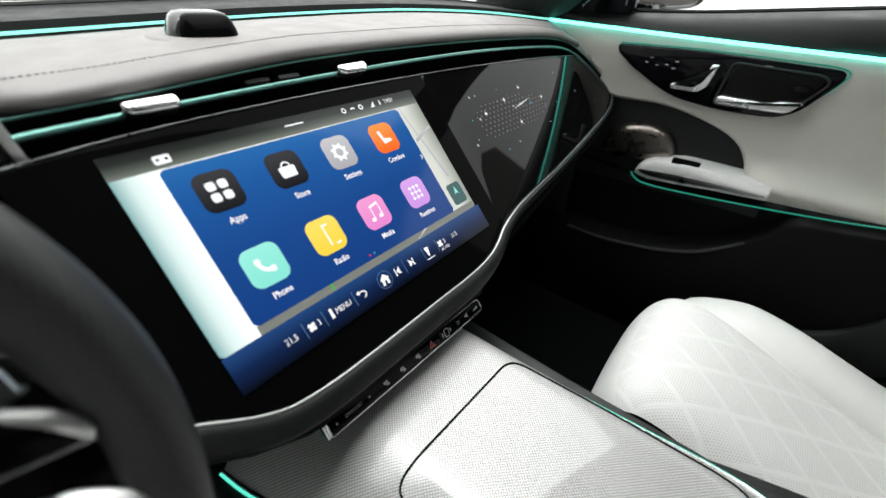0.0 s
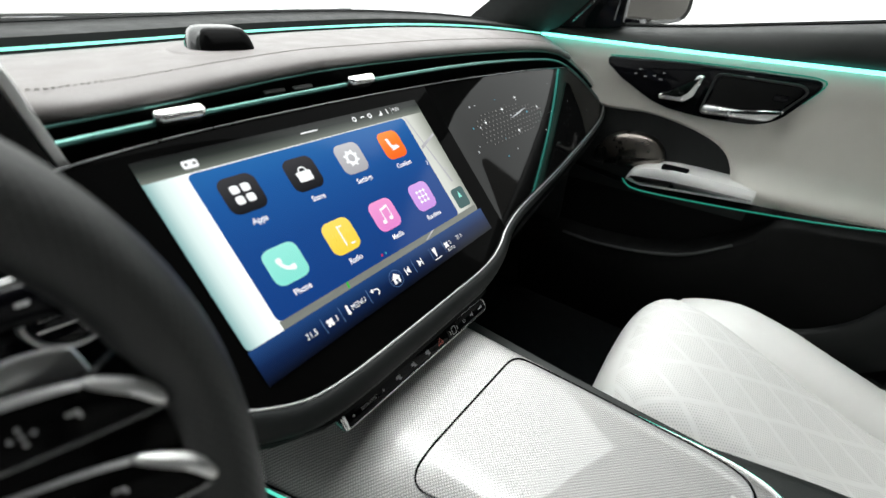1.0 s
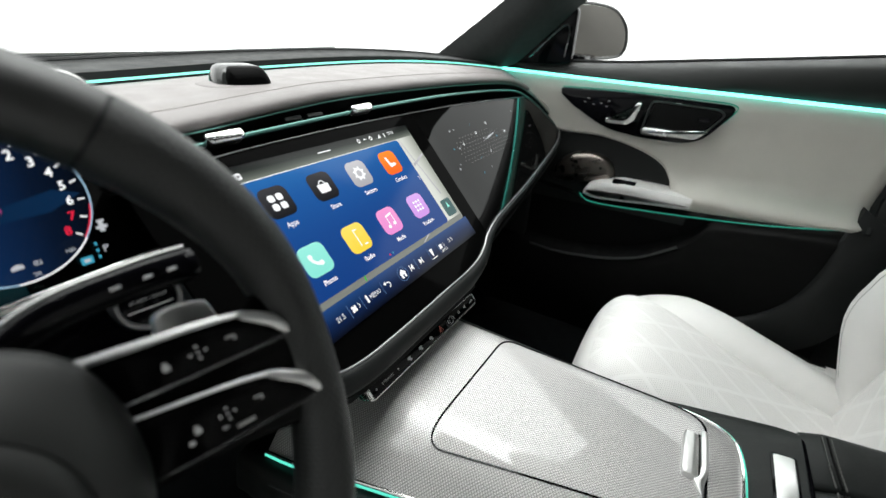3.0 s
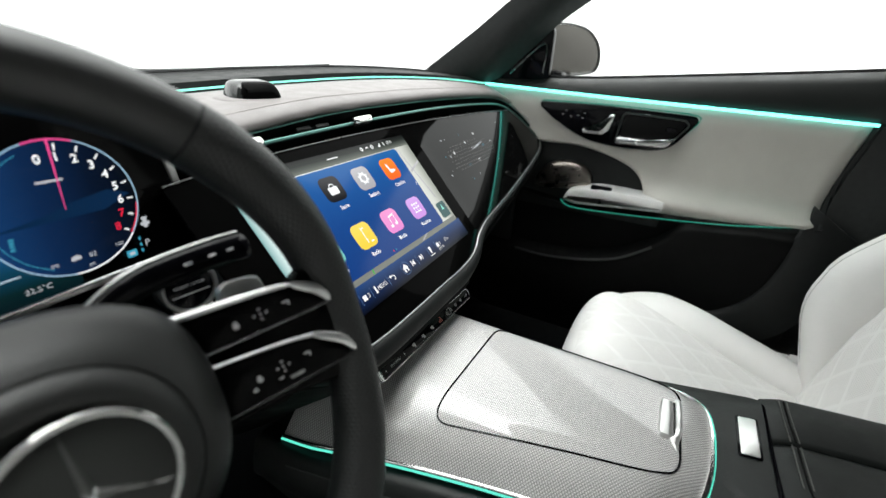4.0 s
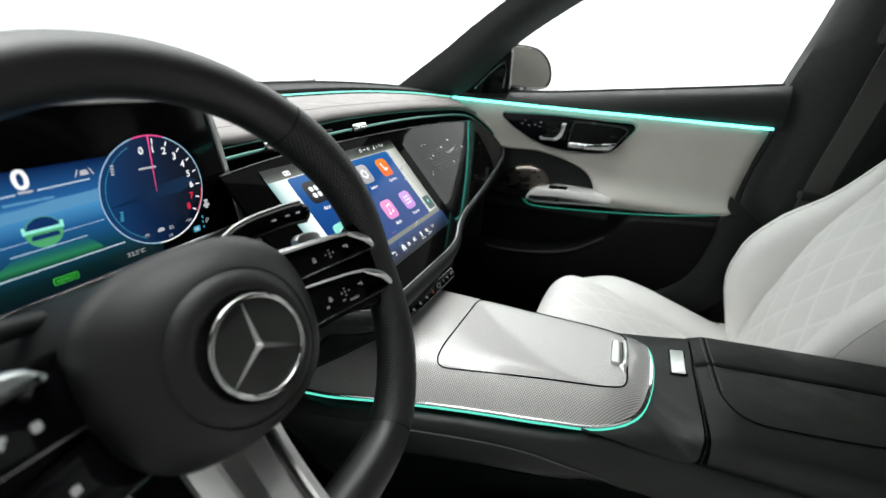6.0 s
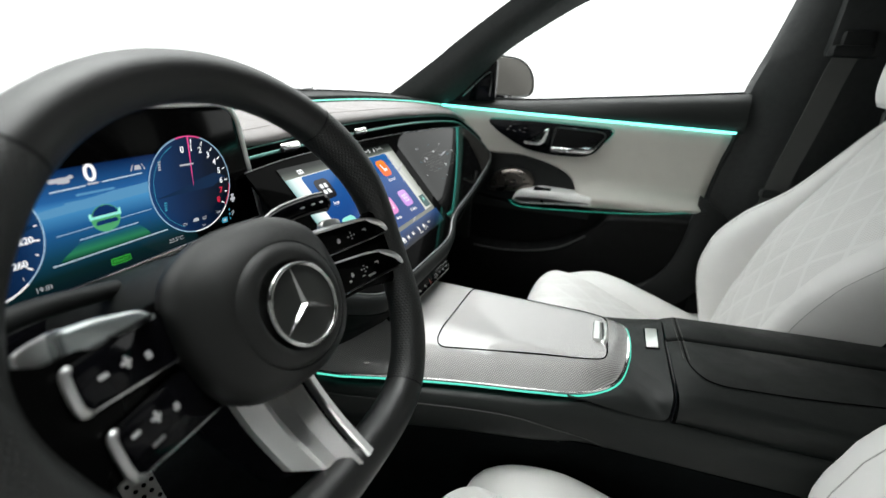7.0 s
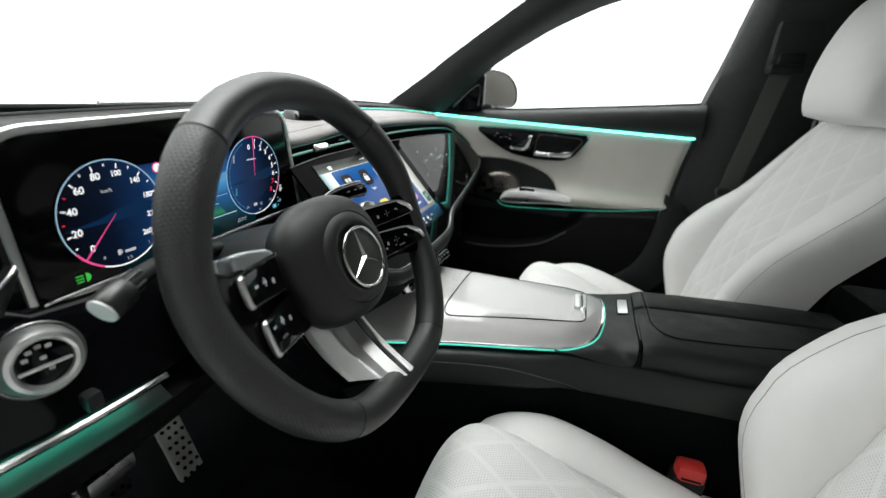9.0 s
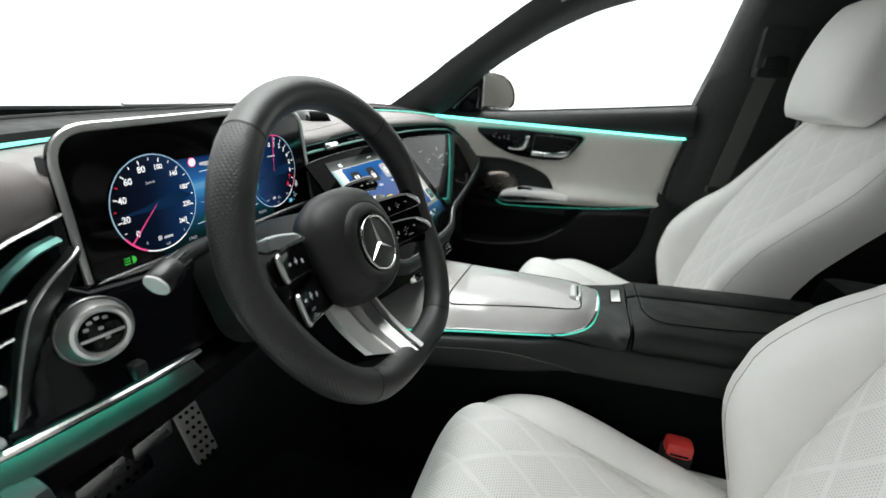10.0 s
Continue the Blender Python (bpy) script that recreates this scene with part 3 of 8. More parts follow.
tagged(part("pillar_right", pillar_a(1), PLASTIC_PILLAR, sharp=50), "dark grey fabric-covered windscreen pillar and roof rail", "pillar", kind="structure")
tagged(part("pillar_left", pillar_a(-1), PLASTIC_PILLAR, sharp=50), "dark grey fabric-covered windscreen pillar on driver side", "pillar", kind="structure")
# small satin maker's plate moulded on the pillar
PM = basis((0.632, -0.245, 1.085), (0.0, -0.83, 0.40), (0.55, 0.35, 0.75))
part("pillar_badge", prism(rr(0, 0, 0.034, 0.012, 0.003), PM, 0, 0.0035), GREY_PAINT, bpy.data.objects["pillar_right"], "small grey airbag plate")

# centre pillar on the passenger side, from sill to roof
bp_f = spl([(0.80, -0.60, 0.02), (0.80, -0.62, 0.30), (0.79, -0.65, 0.55), (0.78, -0.672, 0.75), (0.765, -0.67, 0.82), (0.755, -0.70, 0.95), (0.74, -0.735, 1.13)], 4)
bp_r = spl([(0.80, -0.92, 0.02), (0.79, -0.94, 0.30), (0.77, -0.95, 0.55), (0.75, -0.96, 0.75), (0.735, -0.965, 0.85), (0.72, -0.98, 0.98), (0.70, -1.0, 1.15)], 4)
rings = []
for a, b in zip(bp_f, bp_r):
    m_ = (a + b) / 2
    rings.append([a, a.lerp(m_, 0.35) + Vector((-0.035, 0, 0)), m_ + Vector((-0.042, 0, 0)), b.lerp(m_, 0.35) + Vector((-0.03, 0, 0)), b, b + Vector((0.06, 0, 0)), a + Vector((0.06, 0, 0))])
tagged(part("pillar_centre", loft(rings), PLASTIC_PILLAR, sharp=50), "dark fabric-covered centre pillar beside the front seat", "pillar", kind="structure")

# rear side wall, rear wall and driver-side sill close the cabin
tagged(part("wall_side", block(0.79, 0.84, -1.65, -0.95, 0.0, 0.80, 0.01), PLASTIC_DARK), "dark rear door lining of the cabin", "door lining", kind="structure")
tagged(part("wall_rear", block(-0.72, 0.80, -1.72, -1.60, 0.0, 1.12, 0.02), PLASTIC_DARK), "dark rear wall of the cabin", "wall", kind="structure")
tagged(part("wall_front", block(-0.72, 0.80, 0.62, 0.70, 0.05, 0.74, 0.01), CARPET), "black firewall lining ahead of the footwells", "wall", kind="structure")
tagged(part("sill", block(-0.80, -0.70, -1.6, 0.45, -0.02, 0.12, 0.02), PLASTIC_DARK), "dark door sill on the driver side", "door sill", kind="structure")
tagged(part("wall_kick", block(-0.745, -0.715, 0.10, 0.62, 0.05, 0.60, 0.01), PLASTIC_DARK), "dark side lining of the driver footwell", "side lining", kind="structure")
tagged(part("wall_kick_right", block(0.74, 0.77, 0.05, 0.62, 0.05, 0.66, 0.01), PLASTIC_DARK), "dark side lining of the passenger footwell", "side lining", kind="structure")

tagged(part("wall_left", block(-0.80, -0.74, -1.65, -0.72, 0.0, 0.80, 0.01), PLASTIC_DARK), "dark rear door lining on the driver side", "door lining", kind="structure")
tagged(part("pillar_left_centre", block(-0.80, -0.70, -0.98, -0.74, 0.0, 1.15, 0.03), PLASTIC_PILLAR), "dark centre pillar on the driver side", "pillar", kind="structure")
# opaque panels added in the rear window openings to keep light out
REAR_BLOCK = mat("dark_rear_blocker", (0.006, 0.007, 0.007), 0.08, var=0.1)
tagged(part("rear_blocker_right", block(0.765, 0.775, -1.65, -0.98, 0.78, 1.14, 0.002), REAR_BLOCK), "added opaque dark panel in the rear window opening, keeping light out", "window", kind="structure")
tagged(part("rear_blocker_left", block(-0.775, -0.765, -1.65, -0.96, 0.78, 1.14, 0.002), REAR_BLOCK), "added opaque dark panel in the driver-side rear window opening, keeping light out", "window", kind="structure")
# unseen walls and an overhead sheet, added outside to cut and soften the light
UNSEEN_DARK = mat("unseen_charcoal", (0.08, 0.075, 0.07), 0.9, var=0.05)
UNSEEN_PALE = mat("unseen_pale_grey", (0.5, 0.5, 0.5), 0.9, var=0.05)
UNSEEN_GREY = mat("unseen_grey", (0.26, 0.26, 0.26), 0.9, var=0.05)
tagged(part("unseen_wall_left", block(-4.3, -4.2, -1.0, 6, -0.42, 4.5, 0.05), UNSEEN_PALE), "added pale grey wall out of view, shaping light from the left", "studio wall", kind="structure")
tagged(part("unseen_wall_left_rear", block(-4.3, -4.2, -7.0, -1.0, -0.42, 4.4, 0.05), UNSEEN_GREY), "added grey wall out of view, cutting light from the left rear", "studio wall", kind="structure")
tagged(part("unseen_ceiling", block(-4.3, -0.95, -7, 1.0, 4.4, 4.5, 0.05), UNSEEN_GREY), "added grey sheet overhead out of view, cutting light beside the car", "studio ceiling", kind="structure")
tagged(part("unseen_wall_back", block(-3.2, 9.0, -7.1, -7.0, -0.42, 6.0, 0.05), UNSEEN_DARK), "added dark grey wall out of view, cutting light from behind", "studio wall", kind="structure")

# ================= dashboard =================
dash = thing("dashboard", "grey leather and piano-black car dashboard with teal ambient light", "dashboard", (0, 0.2, 0.4))

STRIP_Z = [(-0.75, 0.716), (-0.45, 0.730), (-0.1, 0.737), (0.15, 0.746), (0.37, 0.751), (0.55, 0.747), (0.70, 0.736), (0.76, 0.73)]


def strip_at(x):
    return Vector((x, 0.30 - 0.298 * x * x, interp(x, STRIP_Z)))


LIP_U = [(-0.75, 0.080), (-0.62, 0.108), (-0.53, 0.126), (-0.35, 0.142), (-0.19, 0.150), (-0.12, 0.153), (-0.03, 0.161), (0.07, 0.167), (0.3, 0.166), (0.5, 0.159), (0.60, 0.152), (0.66, 0.142), (0.70, 0.122)]


def lip_at(x):
    p = on_disp(x, interp(x, LIP_U))
    p.y += interp(x, [(-0.53, 0.034), (-0.22, 0.034), (-0.17, 0.0)])
    if x < -0.52:
        p = Vector((x, 0.094, interp(x, [(-0.75, 0.60), (-0.69, 0.632), (-0.62, 0.660), (-0.58, 0.676), (-0.54, 0.686), (-0.52, 0.69)])))
    return p


# leather pad on top
rings = []
NX = 60
for i in range(NX + 1):
    x = -0.73 + 1.43 * i / NX
    L, S = lip_at(x), strip_at(x)
    h = interp(x, [(-0.75, 0.06), (-0.55, 0.042), (-0.52, 0.014)])
    r = [L + Vector((0, 0.02, -0.006)), L + Vector((0, 0.004, -0.003)), L + Vector((0, -0.001, 0.0)), L + Vector((0, -0.004, h * 0.4)), L + Vector((0, -0.001, h * 0.8)), L + Vector((0, 0.008, h * 1.08))]
    top = L + Vector((0, 0.02, h * 1.25))
    for j in range(6):
        t = j / 5
        p = top.lerp(S, t)
        p.z += 0.004 * math.sin(t * math.pi) - 0.003 * t
        r.append(p)
    r += [S + Vector((0, 0.012, -0.006)), S + Vector((0, 0.01, -0.03))]
    rings.append(r)
part("pad", loft(rings), LEATHER_GREY, dash, "soft grey leather dashboard pad", sharp=60)

# stitched seam along the pad
bm = bmesh.new()
k = 0
x = -0.66
while x < 0.66:
    L, S = lip_at(x), strip_at(x)
    p = (L + Vector((0, 0.02, 0.0175))).lerp(S, 0.01) + Vector((0, 0, 0.0008))
    q = block(p.x, p.x + 0.0026, p.y - 0.0004, p.y + 0.0004, p.z - 0.0010, p.z, 0)
    me_t = bpy.data.meshes.new("t")
    q.to_mesh(me_t)
    q.free()
    bm.from_mesh(me_t)
    bpy.data.meshes.remove(me_t)
    x += 0.0042
tagged(part("stitching", bm, STITCH, dash, "fine grey stitched seam"), kind="stuff")

# light guide at the foot of the windscreen
part("light_strip", tube([strip_at(-0.70 + 1.395 * i / 50) + Vector((0, -0.001, 0.0015)) for i in range(51)], lambda t: 0.0016 + 0.0015 * max(0.0, 1 - t / 0.3), 6), TEAL_STRIP, dash, "glowing teal light strip")

# dark ledge behind it, up to the windscreen
rings = []
for i in range(41):
    x = -0.73 + 1.44 * i / 40
    S = strip_at(x)
    edge = Vector((x, S.y + 0.095 - 0.03 * abs(x), S.z + 0.013))
    rings.append([S + Vector((0, 0.003, -0.01)), S + Vector((0, 0.004, -0.002)), S + Vector((0, 0.022, -0.002)), S + Vector((0, 0.024, 0.0085)), S.lerp(edge, 0.45) + Vector((0, 0, 0.006)), edge, edge + Vector((0, 0.008, 0.004)), edge + Vector((0, 0.03, 0.002)), edge + Vector((0, 0.05, -0.03)), S + Vector((0, 0.05, -0.05))])
part("windscreen_ledge", loft(rings), PLASTIC_DARK, dash, "dark grey ledge under the windscreen", sharp=50)
# flat black strip stands for the shade on the groove's floor
part("groove_shade", thick(grid(lambda u, v: strip_at(-0.72 + 1.42 * u) + Vector((0, 0.0045 + 0.017 * v, -0.0012)), 40, 2, (1.42, 0.017)), 0.0012), BLACK_MATT, dash, "black strip painting in the shade of the groove behind the light strip")
part("screen_seal", tube([strip_at(-0.70 + 1.4 * i / 40) + Vector((0, 0.103 - 0.03 * abs(-0.70 + 1.4 * i / 40), 0.0165)) for i in range(41)], 0.003, 6), PLASTIC_DARK, dash, "black windscreen seal")

# black recess that holds the air vents, behind the two blades
rings = []
GLASS_U = [(-0.20, 0.117), (-0.16, 0.121), (-0.096, 0.125), (0.07, 0.128), (0.265, 0.126), (0.508, 0.117), (0.635, 0.109), (0.70, 0.100)]
for i in range(49):
    x = -0.205 + 0.905 * i / 48
    a, b = interp(x, LIP_U), interp(x, GLASS_U)
    rings.append([on_disp(x, a, 0.002), on_disp(x, a, -0.004), on_disp(x, a - 0.002, -0.045), on_disp(x, b + 0.001, -0.045), on_disp(x, b, 0.0)])
part("vent_recess", loft(rings, closed=False), BLACK_MATT, dash, "black air vent slot")

# vent blades: the upper one hugs the pad, the lower one carries the tabs; both turn down at the door
UP = spl([(-0.205, 0.146), (-0.1, 0.152), (0.07, 0.1635), (0.3, 0.1625), (0.5, 0.155), (0.60, 0.147), (0.665, 0.132), (0.71, 0.098), (0.738, 0.055), (0.752, 0.012)], 8)
LOW = spl([(-0.205, 0.1345), (-0.1, 0.140), (0.09, 0.146), (0.284, 0.1475), (0.436, 0.1435), (0.56, 0.136), (0.63, 0.127), (0.675, 0.108), (0.712, 0.072), (0.735, 0.036), (0.745, 0.012)], 8)


def blade(pts, w, d, off):
    rings = []
    for i, p in enumerate(pts):
        a, b = pts[max(0, i - 1)], pts[min(len(pts) - 1, i + 1)]
        t = (b - a).normalized()
        nn = Vector((-t.y, t.x))
        A, B = p + nn * w / 2, p - nn * w / 2
        rings.append([on_disp(A.x, A.y, off - d), on_disp(A.x, A.y, off - 0.0007), on_disp(p.x, p.y, off), on_disp(B.x, B.y, off - 0.0007), on_disp(B.x, B.y, off - d)])
    return loft(rings)


part("blade_body", blade(UP, 0.0022, 0.02, 0.0030), BLACK_MATT, dash)
part("blade_body", blade(LOW, 0.0034, 0.03, 0.0010), BLACK_MATT, dash)
part("vent_blade", blade(UP, 0.0017, 0.004, 0.004), TEAL_BLADE, dash, "slim satin blade with the teal light put into its colour")
part("vent_blade", blade(LOW, 0.0040, 0.004, 0.002), TEAL_BLADE, dash, "slim satin blade with the teal light put into its colour")
part("glass_trim", tube([on_disp(p.x, p.y, 0.001) for p in spl([(x, interp(x, GLASS_U) + 0.001) for x in (-0.2, -0.1, 0.07, 0.265, 0.4, 0.508, 0.635)], 6)], 0.0008, 5), SATIN_DARK, dash, "thin dark chrome line")
for tx, tu in ((-0.100, 0.140), (0.098, 0.1455)):
    tab = part("vent_tab", prism(rpoly([(tx - 0.020, tu + 0.005), (tx + 0.017, tu + 0.006), (tx + 0.019, tu - 0.002), (tx + 0.014, tu - 0.0055), (tx - 0.016, tu - 0.0055), (tx - 0.021, tu - 0.001)], 0.003), DISP, -0.002, 0.010, 0.003, 3), CHROME, dash, "bright chrome air vent tab")
# vertical guide fins inside the vent slot
for fx in [-0.14 + 0.09 * i for i in range(8)]:
    u0 = interp(fx, GLASS_U)
    part("vent_fin", prism([(fx - 0.0008, u0 + 0.003), (fx + 0.0008, u0 + 0.003), (fx + 0.0008, u0 + 0.032), (fx - 0.0008, u0 + 0.032)], DISP, -0.042, -0.020, 0), BLACK_MATT, dash)
for bx in (-0.005, 0.028):
    part("vent_slider", prism(rr(bx, 0.1535, 0.024, 0.005, 0.0015), DISP, -0.02, -0.004, 0.001), PLASTIC_DARK, dash)

# ---- one flat black glass panel from the centre screen to the passenger's side ----
BOT_U = [(-0.20, -0.066), (-0.181, -0.074), (-0.152, -0.092), (-0.126, -0.102), (-0.086, -0.1065), (0.1, -0.1085), (0.140, -0.1055), (0.170, -0.0975), (0.196, -0.0865), (0.244, -0.0755), (0.32, -0.0675), (0.401, -0.0595), (0.52, -0.0445), (0.62, -0.0305), (0.70, -0.0155), (0.742, 0.002)]
TOP_U = GLASS_U[:-1] + [(0.662, 0.104), (0.690, 0.084), (0.715, 0.055), (0.735, 0.020), (0.742, 0.004)]


def glass_point(x, t):
    return on_disp(x, interp(x, TOP_U) * (1 - t) + interp(x, BOT_U) * t, 0.0)


GX = sorted({-0.20, -0.181, -0.165, -0.152, -0.126, -0.10, -0.05, 0.0, 0.05, 0.1, 0.13, 0.153, 0.175, 0.196, 0.662, 0.69, 0.715, 0.735, 0.7415} | {0.2 + 0.44 * i / 14 for i in range(15)})
for span, gm in (([x for x in GX if x <= 0.2], GLASS_BLACK), ([x for x in GX if x >= 0.2], GLASS_PASSENGER)):
    bm = bmesh.new()
    V = [[bm.verts.new(glass_point(x, j / 6)) for j in range(7)] for x in span]
    for A, B in zip(V, V[1:]):
        for j in range(6):
            bm.faces.new((A[j], A[j + 1], B[j + 1], B[j]))
    panel_g = part("glass_panel", thick(bm, 0.004, (0, -1, 0.5)), gm, dash, "wide glossy black glass panel", sharp=30)
# the passenger's side of the glass is ground to a slightly steeper face, turned towards the driver
FACE = Vector((-math.sin(radians(54)) * math.sin(radians(7)), -math.sin(radians(54)) * math.cos(radians(7)), math.cos(radians(54))))
PLAIN = DISP.to_3x3() @ Vector((0, 0, 1))
me_g = panel_g.data
nrm = []
for lp_ in me_g.loops:
    co, vn = me_g.vertices[lp_.vertex_index].co, me_g.corner_normals[lp_.index].vector
    k = max(0.0, min(1.0, (co.x - 0.18) / 0.04))
    nrm.append((PLAIN.lerp(FACE, k)).normalized() if vn.dot(PLAIN) > 0.8 else vn.copy())
me_g.normals_split_custom_set(nrm)
part("glass_edge", tube([on_disp(x, u + 0.0015, 0.001) for x, u in spl(TOP_U[-6:], 4)], 0.0010, 5), SATIN_DARK, dash, "thin dark chrome line")

# lower frame: chrome edge, dark band below it
FR = [(-0.215, -0.050), (-0.20, -0.062), (-0.181, -0.0735), (-0.152, -0.0915), (-0.126, -0.102), (-0.086, -0.1065), (-0.02, -0.108), (0.049, -0.1085), (0.10, -0.109), (0.140, -0.106), (0.170, -0.098), (0.196, -0.087), (0.244, -0.076), (0.32, -0.068), (0.401, -0.060), (0.52, -0.045), (0.62, -0.031), (0.70, -0.016), (0.745, 0.004)]
FRS = spl(FR, 5)
part("frame_edge", tube([on_disp(p.x, p.y - 0.001, 0.003) for p in FRS], 0.0011, 6), SATIN_MID, dash, "thin chrome edge round the screens")
rings = []
for i, p in enumerate(FRS):
    a, b = FRS[max(0, i - 1)], FRS[min(len(FRS) - 1, i + 1)]
    t = (b - a).normalized()
    nn = Vector((t.y, -t.x))
    w = interp(p.x, [(0.10, 0.020), (0.25, 0.012), (0.6, 0.009)])
    q, r = p + nn * w, p + nn * (w + 0.004)
    e = 0.004
    rings.append([on_disp(p.x, p.y, -0.012), on_disp(p.x, p.y - 0.0005, 0.001), on_disp(p.x + nn.x * 0.003, p.y + nn.y * 0.003, e), on_disp((p.x + q.x) / 2, (p.y + q.y) / 2, e + 0.001), on_disp(q.x, q.y, 0.0015), on_disp(r.x, r.y, -0.006), on_disp(r.x, r.y, -0.03), on_disp(q.x, q.y + 0.01, -0.035)])
part("screen_frame", loft(rings), FRAME_SOFT, dash, "dark soft-touch frame under the screens", sharp=50)

# chrome tip where blades and frame meet
part("corner_cap", loft([[on_disp(0.728 + 0.006 * math.cos(a), 0.088 + 0.004 * math.sin(a), 0.007) for a in [i * math.pi / 4 for i in range(8)]], [on_disp(0.745 + 0.008 * math.cos(a), 0.054 + 0.006 * math.sin(a), 0.010) for a in [i * math.pi / 4 for i in range(8)]], [on_disp(0.764 + 0.005 * math.cos(a), 0.013 + 0.003 * math.sin(a), 0.006) for a in [i * math.pi / 4 for i in range(8)]]]), SATIN, dash, "satin metal corner cap")
# grey cheek between blades and door
bm = loft([[on_disp(x, u, 0.001) + Vector((0, 0.0, 0)), on_disp(x + 0.012, u + 0.012, 0.0), on_disp(x + 0.02, u + 0.03, -0.03), on_disp(x, u, -0.03)] for x, u in ((0.655, 0.143), (0.685, 0.130), (0.712, 0.104), (0.735, 0.07), (0.752, 0.03), (0.757, 0.008))])
part("cheek", bm, LEATHER_GREY, dash, "grey leather cheek beside the door", sharp=60)

# ---- lower dash, passenger side and centre ----
rings = []
for i in range(25):
    x = -0.20 + 0.955 * i / 24
    u = interp(x, [(a, b) for a, b in FR]) - 0.021
    p = on_disp(x, u, -0.008)
    if x < 0.13:
        rings.append([p + Vector((0, 0.012, 0.006)), p, p + Vector((0, -0.002, -0.010)), p + Vector((0, 0.012, -0.030)), p + Vector((0, 0.06, -0.07)), p + Vector((0, 0.20, -0.2)), p + Vector((0, 0.3, -0.2)), p + Vector((0, 0.25, -0.15))])
    else:
        rings.append([p + Vector((0, 0.010, -0.004)), p, p + Vector((0, 0.03, -0.03)), p + Vector((0, 0.06, -0.12)), p + Vector((0, 0.10, -0.20)), p + Vector((0, 0.22, -0.26)), p + Vector((0, 0.35, -0.26)), p + Vector((0, 0.30, -0.2))])
part("lower_panel", loft(rings), BLACK_MATT, dash, "dark lower dashboard and glovebox")

# ---- switch bar under the display ----
BAR = basis((0.0, -0.0785, 0.477), (1, -0.022, -0.027), (0, 0.50, 0.866))
bar = part("switch_bar", prism(rr(0, 0, 0.222, 0.0165, 0.005), BAR, -0.012, 0.005, 0.0015), PIANO, dash, "slim gloss-black switch bar")
part("bar_edge", tube([BAR @ Vector((p.x, p.y, 0.0045)) for p in rr(0, 0, 0.221, 0.0155, 0.005)], 0.0007, 5, closed=True), CHROME, bar, "thin chrome edge")
part("bar_cap", prism(rr(-0.1105, 0, 0.005, 0.014, 0.002), BAR, -0.006, 0.0062, 0.0012), CHROME, bar, "chrome end cap")
BZ = 0.0053
writing("DYNAMIC", BAR, -0.082, 0, 0.0042, GREY_PAINT, bar, BZ)
for sx, s in ((-0.101, 1), (-0.064, -1)):
    part("arrow", flat([(sx - 0.0012 * s, 0), (sx + 0.0012 * s, 0.0014), (sx + 0.0012 * s, -0.0014)], BAR, BZ), GREY_PAINT, bar, flat_=True)
for sx in (-0.044, -0.022, 0.0):
    part("symbol", prism(rr(sx, 0.0003, 0.0052, 0.0032, 0.001), BAR, BZ - 0.0006, BZ, 0), GREY_PAINT, bar)
    part("symbol", prism(rr(sx + 0.002, -0.0022, 0.0035, 0.0018, 0.0006), BAR, BZ - 0.0006, BZ, 0), GREY_PAINT, bar)
for r0, r1 in ((0.0042, 0.0052), (0.0016, 0.0024)):
    bm = bmesh.new()
    o = [Vector((0.022 + r1 * math.sin(radians(120 * i)), -0.0008 + r1 * math.cos(radians(120 * i)))) for i in range(3)]
    n_ = [Vector((0.022 + r0 * math.sin(radians(120 * i)), -0.0008 + r0 * math.cos(radians(120 * i)))) for i in range(3)]
    O, N = [bm.verts.new(BAR @ Vector((p.x, p.y, BZ))) for p in o], [bm.verts.new(BAR @ Vector((p.x, p.y, BZ))) for p in n_]
    for i in range(3):
        bm.faces.new((O[i], O[(i + 1) % 3], N[(i + 1) % 3], N[i]))
    part("hazard_sign", bm, RED_PAINT, bar, "red warning triangle", flat_=True)
part("pad_button", prism(rr(0.046, 0, 0.022, 0.0135, 0.001), BAR, 0.003, 0.0058, 0.0004), PIANO, bar)
part("pad_sign", tube([BAR @ Vector((p.x, p.y, 0.006)) for p in rr(0.046, 0, 0.0065, 0.0085, 0.0012)], 0.0004, 4, closed=True), GREY_PAINT, bar)
for sx in (0.0395, 0.0525):
    part("pad_bracket", prism(rr(sx, 0, 0.0007, 0.005, 0.0003), BAR, 0.0055, 0.0062, 0), GREY_PAINT, bar)
part("power_sign", tube([BAR @ Vector((p.x, p.y, BZ)) for p in circle(0.067, 0, 0.0019, 14)], 0.0003, 4, closed=True), GREY_PAINT, bar)
part("mute_sign", prism(rpoly([(0.080, 0.0008), (0.082, 0.0008), (0.0845, 0.003), (0.0845, -0.003), (0.082, -0.0008), (0.080, -0.0008)], 0.0003), BAR, BZ - 0.0005, BZ, 0), GREY_PAINT, bar)
part("volume_sign", prism([(0.095, -0.0012), (0.104, -0.0012), (0.104, 0.0018)], BAR, BZ - 0.0005, BZ, 0), GREY_PAINT, bar)

# ---- driver monitoring and camera pod on the pad ----
pod = thing("dash_camera_pod", "gloss dark sensor pod on a grey leather collar on the dash", "sensor pod", (-0.012, 0.18, 0.737))
PB = basis((-0.0055, 0.188, 0.7390), (0.94, -0.34, 0.0), (0.34, 0.94, 0.04))


